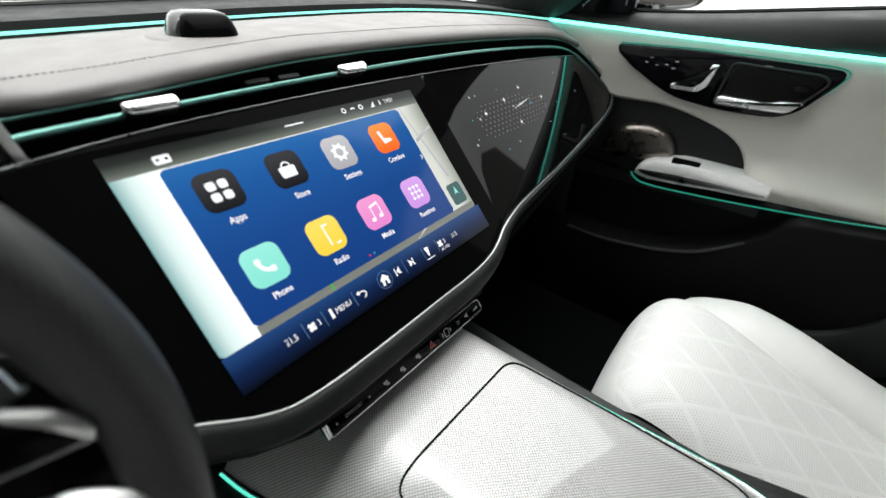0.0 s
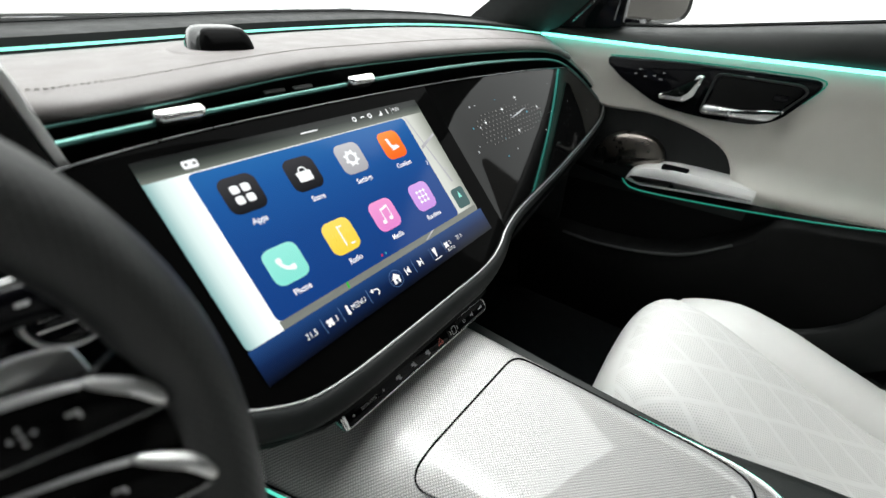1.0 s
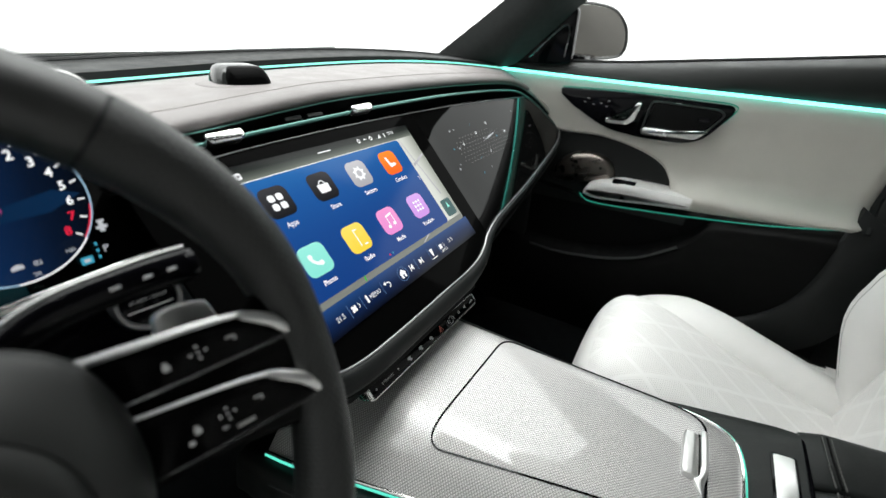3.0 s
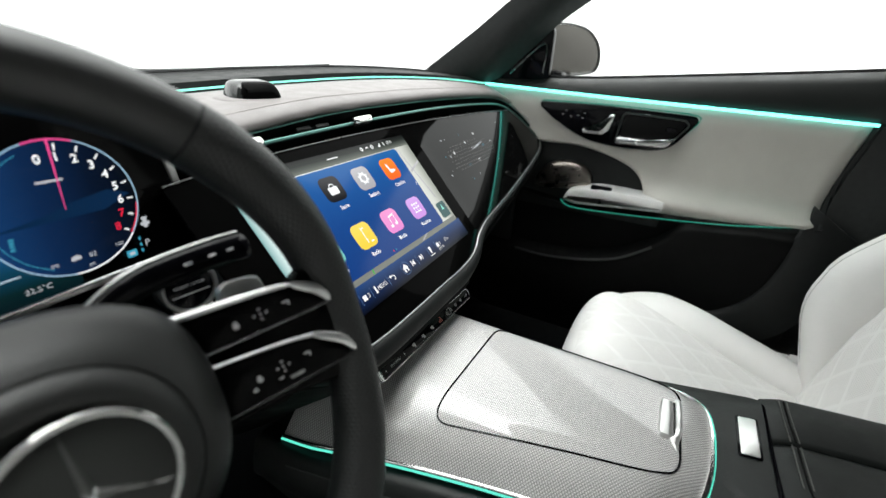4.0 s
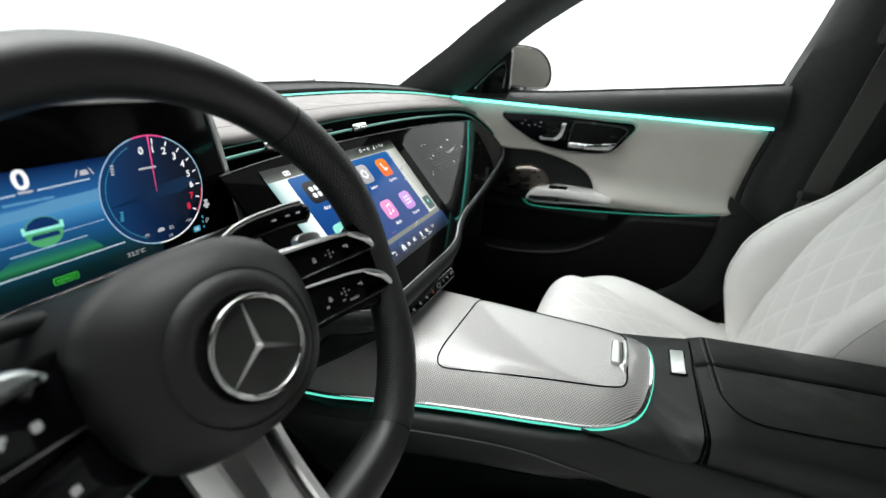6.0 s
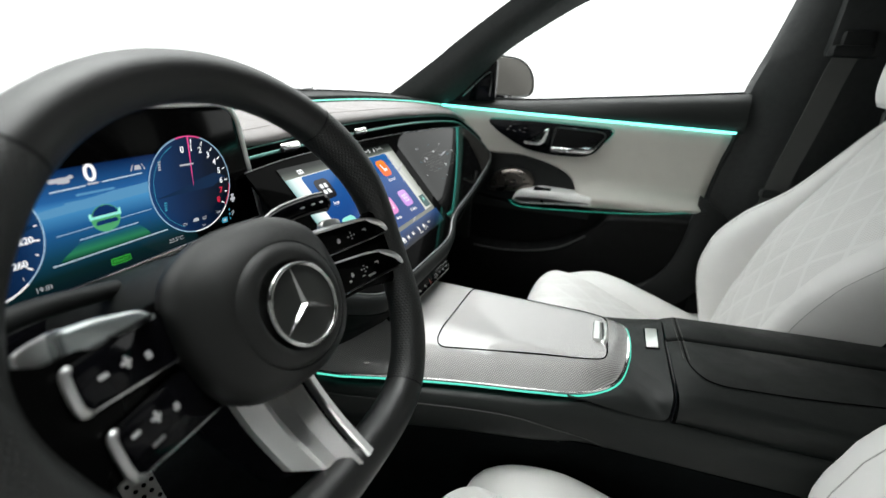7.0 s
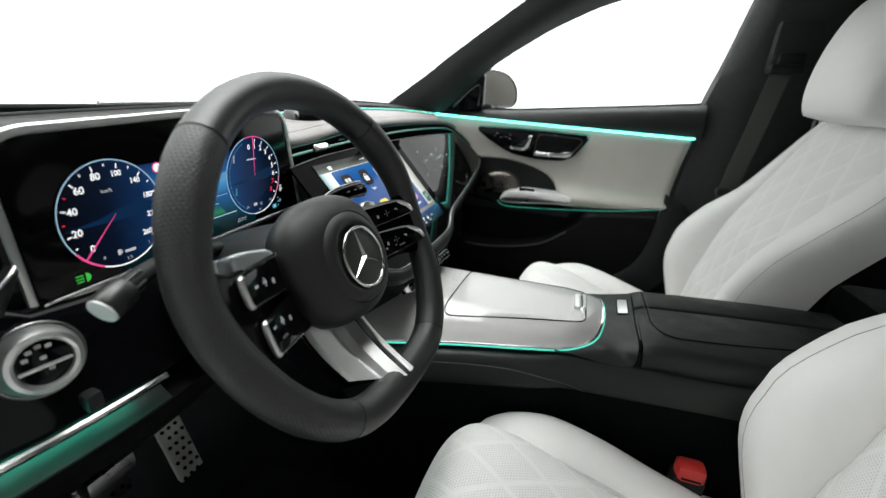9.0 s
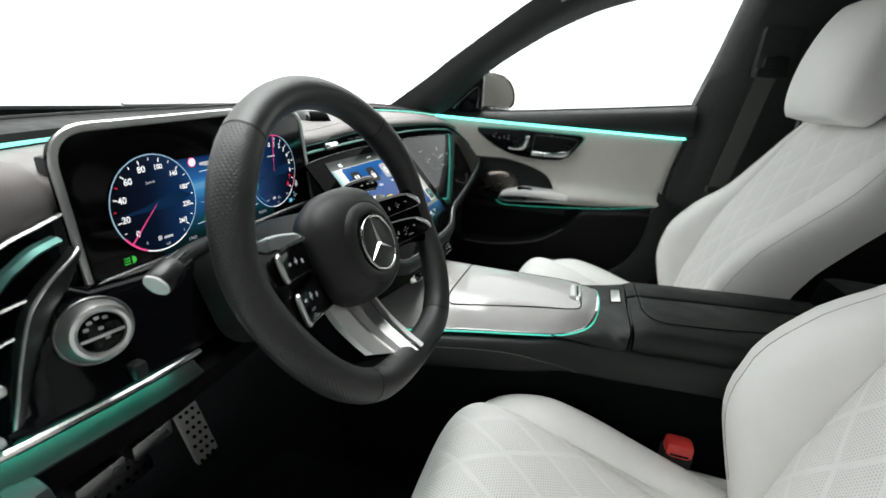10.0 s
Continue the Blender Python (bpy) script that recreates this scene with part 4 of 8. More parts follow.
def cowl(steps, cx, cy, lean_, p=3.4, n=36):
    """Stacked rounded-square sections, each of half width, half depth and height, leaning back as they rise."""
    rings = []
    for w, d, z in steps:
        ring = []
        for k in range(n):
            a = 2 * math.pi * k / n
            ca, sa = math.cos(a), math.sin(a)
            ring.append(PB @ Vector((cx + math.copysign(abs(ca) ** (2 / p), ca) * w, cy + math.copysign(abs(sa) ** (2 / p), sa) * d + lean_ * z, z)))
        rings.append(ring)
    return loft(rings)


part("foot_trim", cowl(((0.050, 0.034, -0.003), (0.0495, 0.0335, 0.0004), (0.047, 0.031, 0.0022), (0.042, 0.027, 0.0026)), 0.002, 0.000, 0.0, 2.6), LEATHER_GREY, pod, "grey leather collar")
part("shell", cowl(((0.0315, 0.0280, 0.0), (0.0300, 0.0270, 0.006), (0.0275, 0.0250, 0.012), (0.0250, 0.0225, 0.0165), (0.0215, 0.0180, 0.0194), (0.0160, 0.0125, 0.0206), (0.0080, 0.0060, 0.0209)), 0.0005, 0.006, 0.32), POD_SHELL, pod, "gloss dark grey shell", sharp=60)
part("sensor_window", cowl(((0.0265, 0.0240, 0.0022), (0.0255, 0.0230, 0.008), (0.0240, 0.0212, 0.0125), (0.0218, 0.0188, 0.0168), (0.0190, 0.0155, 0.0192), (0.0150, 0.0115, 0.0202), (0.0070, 0.0050, 0.0205)), 0.0045, -0.0015, 0.30, 4.2), GLASS_BLACK, pod, "gloss black sensor window", sharp=50)

# ---- wiper tip beyond the ledge ----
# the white paint on the arm imitates a bright glint
whole("wiper", tube([(0.355, 0.372, 0.766), (0.365, 0.384, 0.771), (0.39, 0.41, 0.770), (0.2, 0.43, 0.762), (-0.2, 0.44, 0.757)], 0.004, 6), WHITE_PAINT, "wiper arm resting under the windscreen, painted white for its bright glint", "wiper")

# ================= centre display content =================
disp = thing("centre_display", "lit centre touchscreen showing eight app icons on blue", "touchscreen", (0, 0.0, 0.6))
Z1 = 0.0012
part("map_view", flat(rr(0.008, 0.029, 0.318, 0.150, 0.004), DISP, Z1), UI_MAP, disp, "pale map view", flat_=True)
part("status_bar", flat([(-0.151, 0.0945), (0.167, 0.0945), (0.167, 0.112), (-0.151, 0.112)], DISP, Z1 + 0.0003), UI_STATUS, disp, "dim status bar", flat_=True)
part("map_edge", flat([(-0.12, -0.046), (0.165, -0.046), (0.165, -0.0385), (-0.12, -0.0385)], DISP, Z1 + 0.0002), UI_MAPL, disp, flat_=True)
part("climate_bar", flat([(-0.151, -0.076), (0.172, -0.076), (0.172, -0.046), (-0.151, -0.046)], DISP, Z1 + 0.0002), UI_BAR, disp, "dark blue climate bar", flat_=True)
part("app_panel", flat(rr(0.0045, 0.0272, 0.251, 0.1325, 0.005), DISP, Z1 + 0.0006), UI_BLUE, disp, "blue app menu panel", flat_=True)
Z2, Z3 = Z1 + 0.0010, Z1 + 0.0014
ICON, K = 0.0328, 0.85
COLS, ROWS_ = (-0.090, -0.030, 0.029, 0.0905), (0.0665, 0.0)


def icon(cx, cy, material):
    return part("app_icon", flat(rr(cx, cy, ICON, ICON, 0.0082), DISP, Z2), material, disp, flat_=True)


def mark(parent, outline, material=UI_WHITE, z=None):
    small = [(at[0] + (p[0] - at[0]) * K, at[1] + (p[1] - at[1]) * K) for p in outline]
    return part("glyph", flat(small, DISP, Z3 if z is None else z), material, parent, flat_=True)


names = (("Apps", "Store", "Settings", "Comfort"), ("Phone", "Radio", "Media", "Routines"))
mats = ((UI_BLACK, UI_BLACK, UI_GREY, UI_ORANGE), (UI_MINT, UI_YELLOW, UI_PINK, UI_LILAC))
for r_, cy in enumerate(ROWS_):
    for c_, cx in enumerate(COLS):
        ic = icon(cx, cy, mats[r_][c_])
        at = (cx, cy)
        nm = names[r_][c_]
        writing(nm, DISP, cx + 0.001, cy - 0.0250, 0.0078, UI_WHITE, disp, Z2, bold=0.00015, squash=0.86)
        if nm == "Apps":
            for dx in (-0.0056, 0.0056):
                for dy in (-0.0056, 0.0056):
                    mark(ic, rr(cx + dx, cy + dy, 0.0088, 0.0088, 0.0028))
        elif nm == "Store":
            mark(ic, rpoly([(cx - 0.0085, cy - 0.009), (cx + 0.0085, cy - 0.009), (cx + 0.0095, cy + 0.003), (cx - 0.0095, cy + 0.003)], 0.002))
            part("glyph", annulus(DISP, cx, cy + 0.003 * K, 0.0032, 0.0046, Z3, 0, 180, 16), UI_WHITE, ic, flat_=True)
        elif nm == "Settings":
            part("glyph", annulus(DISP, cx, cy, 0.0041, 0.0075, Z3, 0, 360, 30), UI_WHITE, ic, flat_=True)
            for a in range(0, 360, 45):
                ca, sa = math.cos(radians(a + 22)), math.sin(radians(a + 22))
                mark(ic, [(cx + ca * 0.008 - sa * 0.0017, cy + sa * 0.008 + ca * 0.0017), (cx + ca * 0.008 + sa * 0.0017, cy + sa * 0.008 - ca * 0.0017), (cx + ca * 0.011 + sa * 0.0012, cy + sa * 0.011 - ca * 0.0012), (cx + ca * 0.011 - sa * 0.0012, cy + sa * 0.011 + ca * 0.0012)])
        elif nm == "Comfort":
            mark(ic, rpoly([(cx - 0.008, cy + 0.010), (cx - 0.003, cy + 0.010), (cx - 0.001, cy - 0.001), (cx + 0.009, cy - 0.002), (cx + 0.010, cy - 0.006), (cx - 0.004, cy - 0.008)], 0.002))
        elif nm == "Phone":
            arc = circle(cx + 0.006, cy + 0.006, 0.0145, 10, 185, 265)
            mark(ic, arc + circle(cx + 0.006, cy + 0.006, 0.0105, 10, 265, 185))
            for a in (185, 265):
                p = circle(cx + 0.006, cy + 0.006, 0.0118, 1, a, a + 1)[0]
                mark(ic, rr(p.x, p.y, 0.006, 0.006, 0.002))
        elif nm == "Radio":
            mark(ic, rr(cx, cy, 0.0018, 0.024, 0.0008))
            mark(ic, rr(cx + 0.003, cy + 0.0105, 0.006, 0.0016, 0.0006))
            for dx, h in ((-0.012, 0.005), (-0.009, 0.009), (-0.006, 0.007), (0.006, 0.007), (0.009, 0.009), (0.012, 0.005)):
                mark(ic, rr(cx + dx, cy + 0.001, 0.0009, h, 0.0004), UI_YELLOW, Z3)
            mark(ic, rr(cx + 0.009, cy - 0.012, 0.006, 0.002, 0.0005))
        elif nm == "Media":
            for dx, dy in ((-0.006, -0.008), (0.006, -0.0065)):
                mark(ic, rr(cx + dx, cy + dy, 0.0062, 0.0048, 0.0022))
                mark(ic, rr(cx + dx + 0.0024, cy + dy + 0.008, 0.0014, 0.015, 0.0004))
            mark(ic, [(cx - 0.0043, cy + 0.0055), (cx + 0.0091, cy + 0.008), (cx + 0.0091, cy + 0.011), (cx - 0.0043, cy + 0.0085)])
        else:
            for dx in (-0.007, 0.0, 0.007):
                for dy in (-0.007, 0.0, 0.007):
                    mark(ic, circle(cx + dx, cy + dy, 0.0021, 10))
            for d in (-0.007, 0.0, 0.007):
                mark(ic, rr(cx + d, cy, 0.0008, 0.014, 0.0002))
                mark(ic, rr(cx, cy + d, 0.014, 0.0008, 0.0002))
# menu details
for dx, mt in ((-0.0028, UI_RED), (0.0028, UI_CYAN)):
    part("page_dot", flat(circle(0.0015 + dx, -0.0345, 0.0011, 10), DISP, Z2), mt, disp, flat_=True)
part("chevron", flat([(0.1245, 0.036), (0.127, 0.033), (0.1245, 0.030), (0.1255, 0.030), (0.1285, 0.033), (0.1255, 0.036)], DISP, Z2), UI_WHITE, disp, flat_=True)
part("pull_bar", flat(rr(0.0, 0.1035, 0.020, 0.0014, 0.0006), DISP, Z2), UI_WHITE, disp, flat_=True)
bt = part("battery_sign", flat(rr(-0.114, 0.1010, 0.012, 0.0070, 0.0016), DISP, Z2), UI_WHITE, disp, flat_=True)
for dx in (-0.003, 0.003):
    part("glyph", flat(circle(-0.114 + dx, 0.1010, 0.0012, 8), DISP, Z3), UI_BLACK, bt, flat_=True)
writing("19:01", DISP, 0.1245, 0.105, 0.0068, UI_WHITE, disp, Z2)
for sx, kind_ in ((0.060, 0), (0.072, 1), (0.083, 0), (0.099, 2), (0.111, 3)):
    if kind_ == 2:
        part("status_sign", flat([(sx - 0.003, 0.102), (sx + 0.003, 0.102), (sx + 0.003, 0.108)], DISP, Z2), UI_WHITE, disp, flat_=True)
    elif kind_ == 1:
        part("status_sign", annulus(DISP, sx, 0.102, 0.003, 0.0045, Z2, 45, 135, 8), UI_WHITE, disp, flat_=True)
    elif kind_ == 3:
        part("status_sign", flat(rr(sx, 0.105, 0.0016, 0.006, 0.0004), DISP, Z2), UI_WHITE, disp, flat_=True)
    else:
        part("status_sign", annulus(DISP, sx, 0.105, 0.0016, 0.003, Z2, 0, 360, 12), UI_WHITE, disp, flat_=True)
# map marks: roads, compass tile, search sign
for pts in (((0.132, 0.095), (0.134, 0.095), (0.152, 0.0), (0.149, 0.0)), ((0.133, 0.05), (0.165, 0.062), (0.165, 0.065), (0.133, 0.054)), ((0.06, -0.045), (0.064, -0.045), (0.082, -0.0385), (0.077, -0.0385)), ((-0.052, -0.045), (-0.05, -0.045), (-0.049, -0.0385), (-0.051, -0.0385))):
    part("map_road", flat(pts, DISP, Z1 + 0.0004), UI_GREEN if pts[0][0] < -0.05 else UI_GREY, disp, flat_=True)
ct = part("compass_tile", flat(rr(0.148, -0.022, 0.024, 0.026, 0.004), DISP, Z2), lit("screen_tile", (0.05, 0.12, 0.12), 1.0), disp, "dark compass tile", flat_=True)
part("glyph", flat([(0.148, -0.013), (0.1445, -0.023), (0.148, -0.0215), (0.1515, -0.023)], DISP, Z3), UI_MINT, ct, flat_=True)
part("search_sign", annulus(DISP, 0.1515, 0.017, 0.0016, 0.0024, Z2, 0, 360, 12), UI_GREY, disp, flat_=True)
# climate bar
BY = -0.0612
for words, x_, s_ in (("21.5", -0.1033, 0.0076), ("3", -0.0770, 0.0074), ("MENU", -0.0515, 0.0072), ("3", 0.0912, 0.0070), ("21.5", 0.1091, 0.0070)):
    writing(words, DISP, x_, BY, s_, UI_WHITE, disp, Z2, squash=0.86)
writing("AUTO", DISP, 0.0885, BY - 0.0068, 0.005, UI_WHITE, disp, Z2)
for x_ in (-0.0909, -0.0716, -0.0387, 0.0265, 0.0560, 0.0784):
    part("bar_divider", flat([(x_ - 0.0003, BY - 0.007), (x_ + 0.0003, BY - 0.007), (x_ + 0.0003, BY + 0.007), (x_ - 0.0003, BY + 0.007)], DISP, Z2), UI_LINE, disp, flat_=True)
for x_ in (-0.0842, 0.0838):
    fan = part("fan_sign", flat(circle(x_, BY, 0.0012, 8), DISP, Z2), UI_WHITE, disp, flat_=True)
    for a in range(45, 405, 90):
        part("glyph", flat(circle(x_ + 0.0024 * math.cos(radians(a)), BY + 0.0024 * math.sin(radians(a)), 0.0017, 10), DISP, Z2), UI_WHITE, fan, flat_=True)
part("seat_sign", flat(rpoly([(-0.0652, BY + 0.005), (-0.0628, BY + 0.005), (-0.0624, BY - 0.004), (-0.0656, BY - 0.004)], 0.001), DISP, Z2), UI_WHITE, disp, flat_=True)
bk = part("back_sign", annulus(DISP, -0.0285, BY - 0.0003, 0.0022, 0.0034, Z2, -90, 90, 14), UI_WHITE, disp, flat_=True)
part("glyph", flat([(-0.0285, BY + 0.0019), (-0.0285, BY + 0.0031), (-0.0325, BY + 0.0031), (-0.0325, BY + 0.0019)], DISP, Z2), UI_WHITE, bk, flat_=True)
part("glyph", flat([(-0.0322, BY + 0.0050), (-0.0322, BY + 0.0), (-0.0353, BY + 0.0025)], DISP, Z2), UI_WHITE, bk, flat_=True)
hm = part("home_ring", annulus(DISP, -0.0010, BY, 0.0082, 0.0087, Z2, 0, 360, 30), UI_LINE, disp, flat_=True)
part("glyph", flat([(-0.0010, BY + 0.0058), (-0.0070, BY + 0.0002), (-0.0053, BY + 0.0002), (-0.0053, BY - 0.0050), (-0.0023, BY - 0.0050), (-0.0023, BY - 0.001), (0.0003, BY - 0.001), (0.0003, BY - 0.0050), (0.0033, BY - 0.0050), (0.0033, BY + 0.0002), (0.0050, BY + 0.0002)], DISP, Z2), UI_WHITE, hm, flat_=True)
for x_, s in ((0.0172, 1), (0.0360, -1)):
    pv = part("skip_sign", flat([(x_ - 0.0028 * s, BY), (x_ + 0.0025 * s, BY + 0.0040), (x_ + 0.0025 * s, BY - 0.0040)], DISP, Z2), UI_WHITE, disp, flat_=True)
    part("glyph", flat(rr(x_ - 0.0035 * s, BY, 0.0013, 0.008, 0.0003), DISP, Z2), UI_WHITE, pv, flat_=True)
part("seat_heat_sign", flat(rpoly([(0.0595, BY + 0.005), (0.0655, BY + 0.005), (0.0635, BY - 0.005), (0.0615, BY - 0.005)], 0.001), DISP, Z2), UI_WHITE, disp, flat_=True)
part("seat_heat_bar", flat(rr(0.0630, BY - 0.0075, 0.012, 0.0011, 0.0004), DISP, Z2), UI_WHITE, disp, flat_=True)

# ---- passenger screen: a scatter of stars and a dot pattern ----
pas = thing("passenger_display", "dark passenger screen with a faint pattern of dots and stars", "screen", (0.42, 0.05, 0.6))


bm = bmesh.new()
rnd = random.Random(4)
for i in range(20):
    for j in range(8):
        if math.hypot((i - 7) / 11.5, (j - 3.6) / 4.0) > 1:
            continue
        M = basis(on_disp(0.262 + 0.0108 * i + 0.0054 * (j % 2), 0.067 - 0.0066 * j, 0.001), (1, 0, 0), on_disp(0, 1, 0) - on_disp(0, 0, 0))
        vs = [bm.verts.new(M @ Vector((p.x, p.y, 0))) for p in circle(0, 0, 0.0014, 6)]
        bm.faces.new(vs)
put_uv(bm, lambda v: (0.5, 0.5))
tagged(part("dot_pattern", bm, UI_DOT, pas, "faint grey dot pattern", flat_=True), kind="stuff")
for i in range(24):
    M = basis(on_disp(0.23 + 0.42 * rnd.random(), -0.01 + 0.10 * rnd.random(), 0.001), (1, 0, 0), on_disp(0, 1, 0) - on_disp(0, 0, 0))
    part("star", flat(circle(0, 0, rnd.choice((0.0010, 0.0014, 0.0020)), 6), M, 0), rnd.choice((UI_DOT, UI_STAR, UI_CYAN)), pas, flat_=True)
for x_, u_ in ((0.285, 0.055), (0.345, 0.066), (0.455, 0.052), (0.40, 0.078), (0.36, 0.026)):
    M = basis(on_disp(x_, u_, 0.001), (1, 0, 0), on_disp(0, 1, 0) - on_disp(0, 0, 0))
    part("star", flat([(0.0045, 0), (0.0008, 0.0008), (0, 0.0045), (-0.0008, 0.0008), (-0.0045, 0), (-0.0008, -0.0008), (0, -0.0045), (0.0008, -0.0008)], M, 0), UI_WHITE, pas, flat_=True)
M = basis(on_disp(0.385, 0.052, 0.0011), (1, 0, 0), on_disp(0, 1, 0) - on_disp(0, 0, 0))
part("star_trail", flat([(-0.030, -0.004), (0.0, 0.0018), (0.034, 0.0055), (0.0, -0.0012)], M, 0), UI_STAR, pas, flat_=True)

# ================= instrument panel =================
clu = thing("instrument_cluster", "lit digital instrument panel with two round gauges", "instrument panel", (-0.35, 0.1, 0.61))
OUT = rpoly([(-0.527, 0.616), (-0.1715, 0.6245), (-0.196, 0.768), (-0.33, 0.7690), (-0.532, 0.758)], [0.006, 0.006, 0.026, 0.02, 0.034], 8)
part("housing", prism(inset(OUT, 0.003), CLUS, -0.016, 0.0, 0.003), PIANO, clu, "slim black display housing")
part("screen_glass", prism(inset(OUT, 0.004), CLUS, -0.004, 0.0012, 0.0008), GLASS_HOOD, clu, "glossy black screen glass")
edge = [CLUS @ Vector((p.x, p.y, 0.0)) for p in OUT]
part("rim", tube(edge, 0.0024, 8, closed=True, up=(0, 1, 0), sx=1.6), SATIN, clu, "satin silver rim")
part("lower_edge", tube([CLUS @ Vector((x, 0.6190 + 0.0222 * (x + 0.527), 0.0036)) for x in [-0.522 + 0.035 * i for i in range(11)]], 0.0011, 6), SILVER_PAINT, clu, "thin bright lower edge")
C1 = 0.0018
def ui(name, outline, material, parent, z, label=""):
    return part(name, flat(outline, CLUS, C1 + z), material, parent, label, flat_=True)


def stroke(a, b, w):
    """Outline of a straight line from a to b."""
    return [(a[0], a[1] - w / 2), (b[0], b[1] - w / 2), (b[0], b[1] + w / 2), (a[0], a[1] + w / 2)]


ui("road_scene", [(-0.452, 0.622), (-0.27, 0.626), (-0.27, 0.7245), (-0.452, 0.7205)], UI_SKY, clu, 0.0, "blue road scene")
ui("land", rpoly([(-0.400, 0.6465), (-0.318, 0.6475), (-0.330, 0.662), (-0.380, 0.660)], 0.006), UI_GLOW, clu, 0.0002, "green verge")
ui("hill", [(-0.41, 0.691), (-0.37, 0.6945), (-0.345, 0.6975), (-0.32, 0.6985), (-0.295, 0.7015), (-0.285, 0.698), (-0.30, 0.690), (-0.36, 0.687), (-0.41, 0.685)], UI_HAZE, clu, 0.0003)
for a, b, w, mt in (((-0.3955, 0.6694), (-0.3143, 0.6726), 0.0006, UI_RING), ((-0.3805, 0.6618), (-0.3297, 0.6630), 0.0009, UI_RING), ((-0.4038, 0.6458), (-0.3029, 0.6475), 0.0010, UI_PALE), ((-0.3915, 0.7050), (-0.3651, 0.7059), 0.0011, UI_PALE), ((-0.3519, 0.7066), (-0.3164, 0.7082), 0.0011, UI_PALE)):
    ui("lane_line", stroke(a, b, w), mt, clu, 0.0005)
car_ = ui("car_picture", circle(-0.3562, 0.6750, 0.0122, 28), UI_CAR, clu, 0.0008, "green car symbol")
ui("glyph", [(-0.3562 + 0.0106 * math.cos(radians(a)), 0.6775 + 0.0092 * math.sin(radians(a))) for a in range(0, 181, 12)], UI_DEEP, car_, 0.0010)
ui("glyph", rpoly([(-0.3655, 0.6700), (-0.3465, 0.6700), (-0.3475, 0.6738), (-0.3645, 0.6738)], 0.0012), UI_DEEP, car_, 0.0010)
ui("glyph", rr(-0.3563, 0.6771, 0.0235, 0.0026, 0.0008), UI_MINT, car_, 0.0012)
for dx in (-0.0122, 0.0122):
    ui("glyph", rr(-0.3563 + dx, 0.6785, 0.0022, 0.0062, 0.0009), UI_MINT, car_, 0.0012)
writing("0", CLUS, -0.3597, 0.7153, 0.0205, UI_WHITE, clu, C1 + 0.0008, bold=0.0005)
ui("unit_bar", rr(-0.3591, 0.7068, 0.009, 0.0018, 0.0006), UI_STAR, clu, 0.0008)
for x_, y_, w_ in ((-0.3588, 0.6995, 0.031), (-0.3619, 0.6940, 0.044)):
    ui("notice_bar", rr(x_, y_, w_, 0.0020, 0.0008), UI_HAZE, clu, 0.0008)
ui("limit_sign", circle(-0.4003, 0.7165, 0.0055, 22), UI_ROSE, clu, 0.0008, "red-ringed limit sign")
ui("limit_disc", circle(-0.4003, 0.7165, 0.0044, 22), UI_WHITE, clu, 0.0011)
for x_, y_, w_, h_ in ((-0.3870, 0.7135, 0.007, 0.0036), (-0.3800, 0.7130, 0.009, 0.0050), (-0.3745, 0.7150, 0.004, 0.0030)):
    ui("aid_sign", rr(x_, y_, w_, h_, 0.0012), UI_STAR, clu, 0.0008)
for d in (-1, 1):
    ui("lane_sign", [(-0.3193 + d * 0.0072, 0.7115), (-0.3193 + d * 0.0060, 0.7115), (-0.3193 + d * 0.0036, 0.7170), (-0.3193 + d * 0.0044, 0.7170)], UI_STAR, clu, 0.0008)
ui("lane_sign", rpoly([(-0.3228, 0.7118), (-0.3158, 0.7118), (-0.3170, 0.7160), (-0.3216, 0.7160)], 0.001), UI_STAR, clu, 0.0008)
rd = ui("ready_sign", rr(-0.3527, 0.6333, 0.0176, 0.0064, 0.0015), UI_GREEN, clu, 0.0008, "green ready lamp")
ui("glyph", rr(-0.3527, 0.6333, 0.0164, 0.0052, 0.0010), UI_MOSS, rd, 0.0010)
writing("READY", CLUS, -0.3527, 0.6333, 0.0044, UI_GREEN, rd, C1 + 0.0012)
lp = ui("headlamp_sign", circle(-0.4865, 0.6305, 0.0042, 12, -90, 90), UI_GREEN, clu, 0.0008, "green headlamp lamp")
for k in range(3):
    ui("glyph", rr(-0.4915, 0.6277 + 0.0028 * k, 0.0062, 0.0012, 0.0004), UI_GREEN, lp, 0.0008)


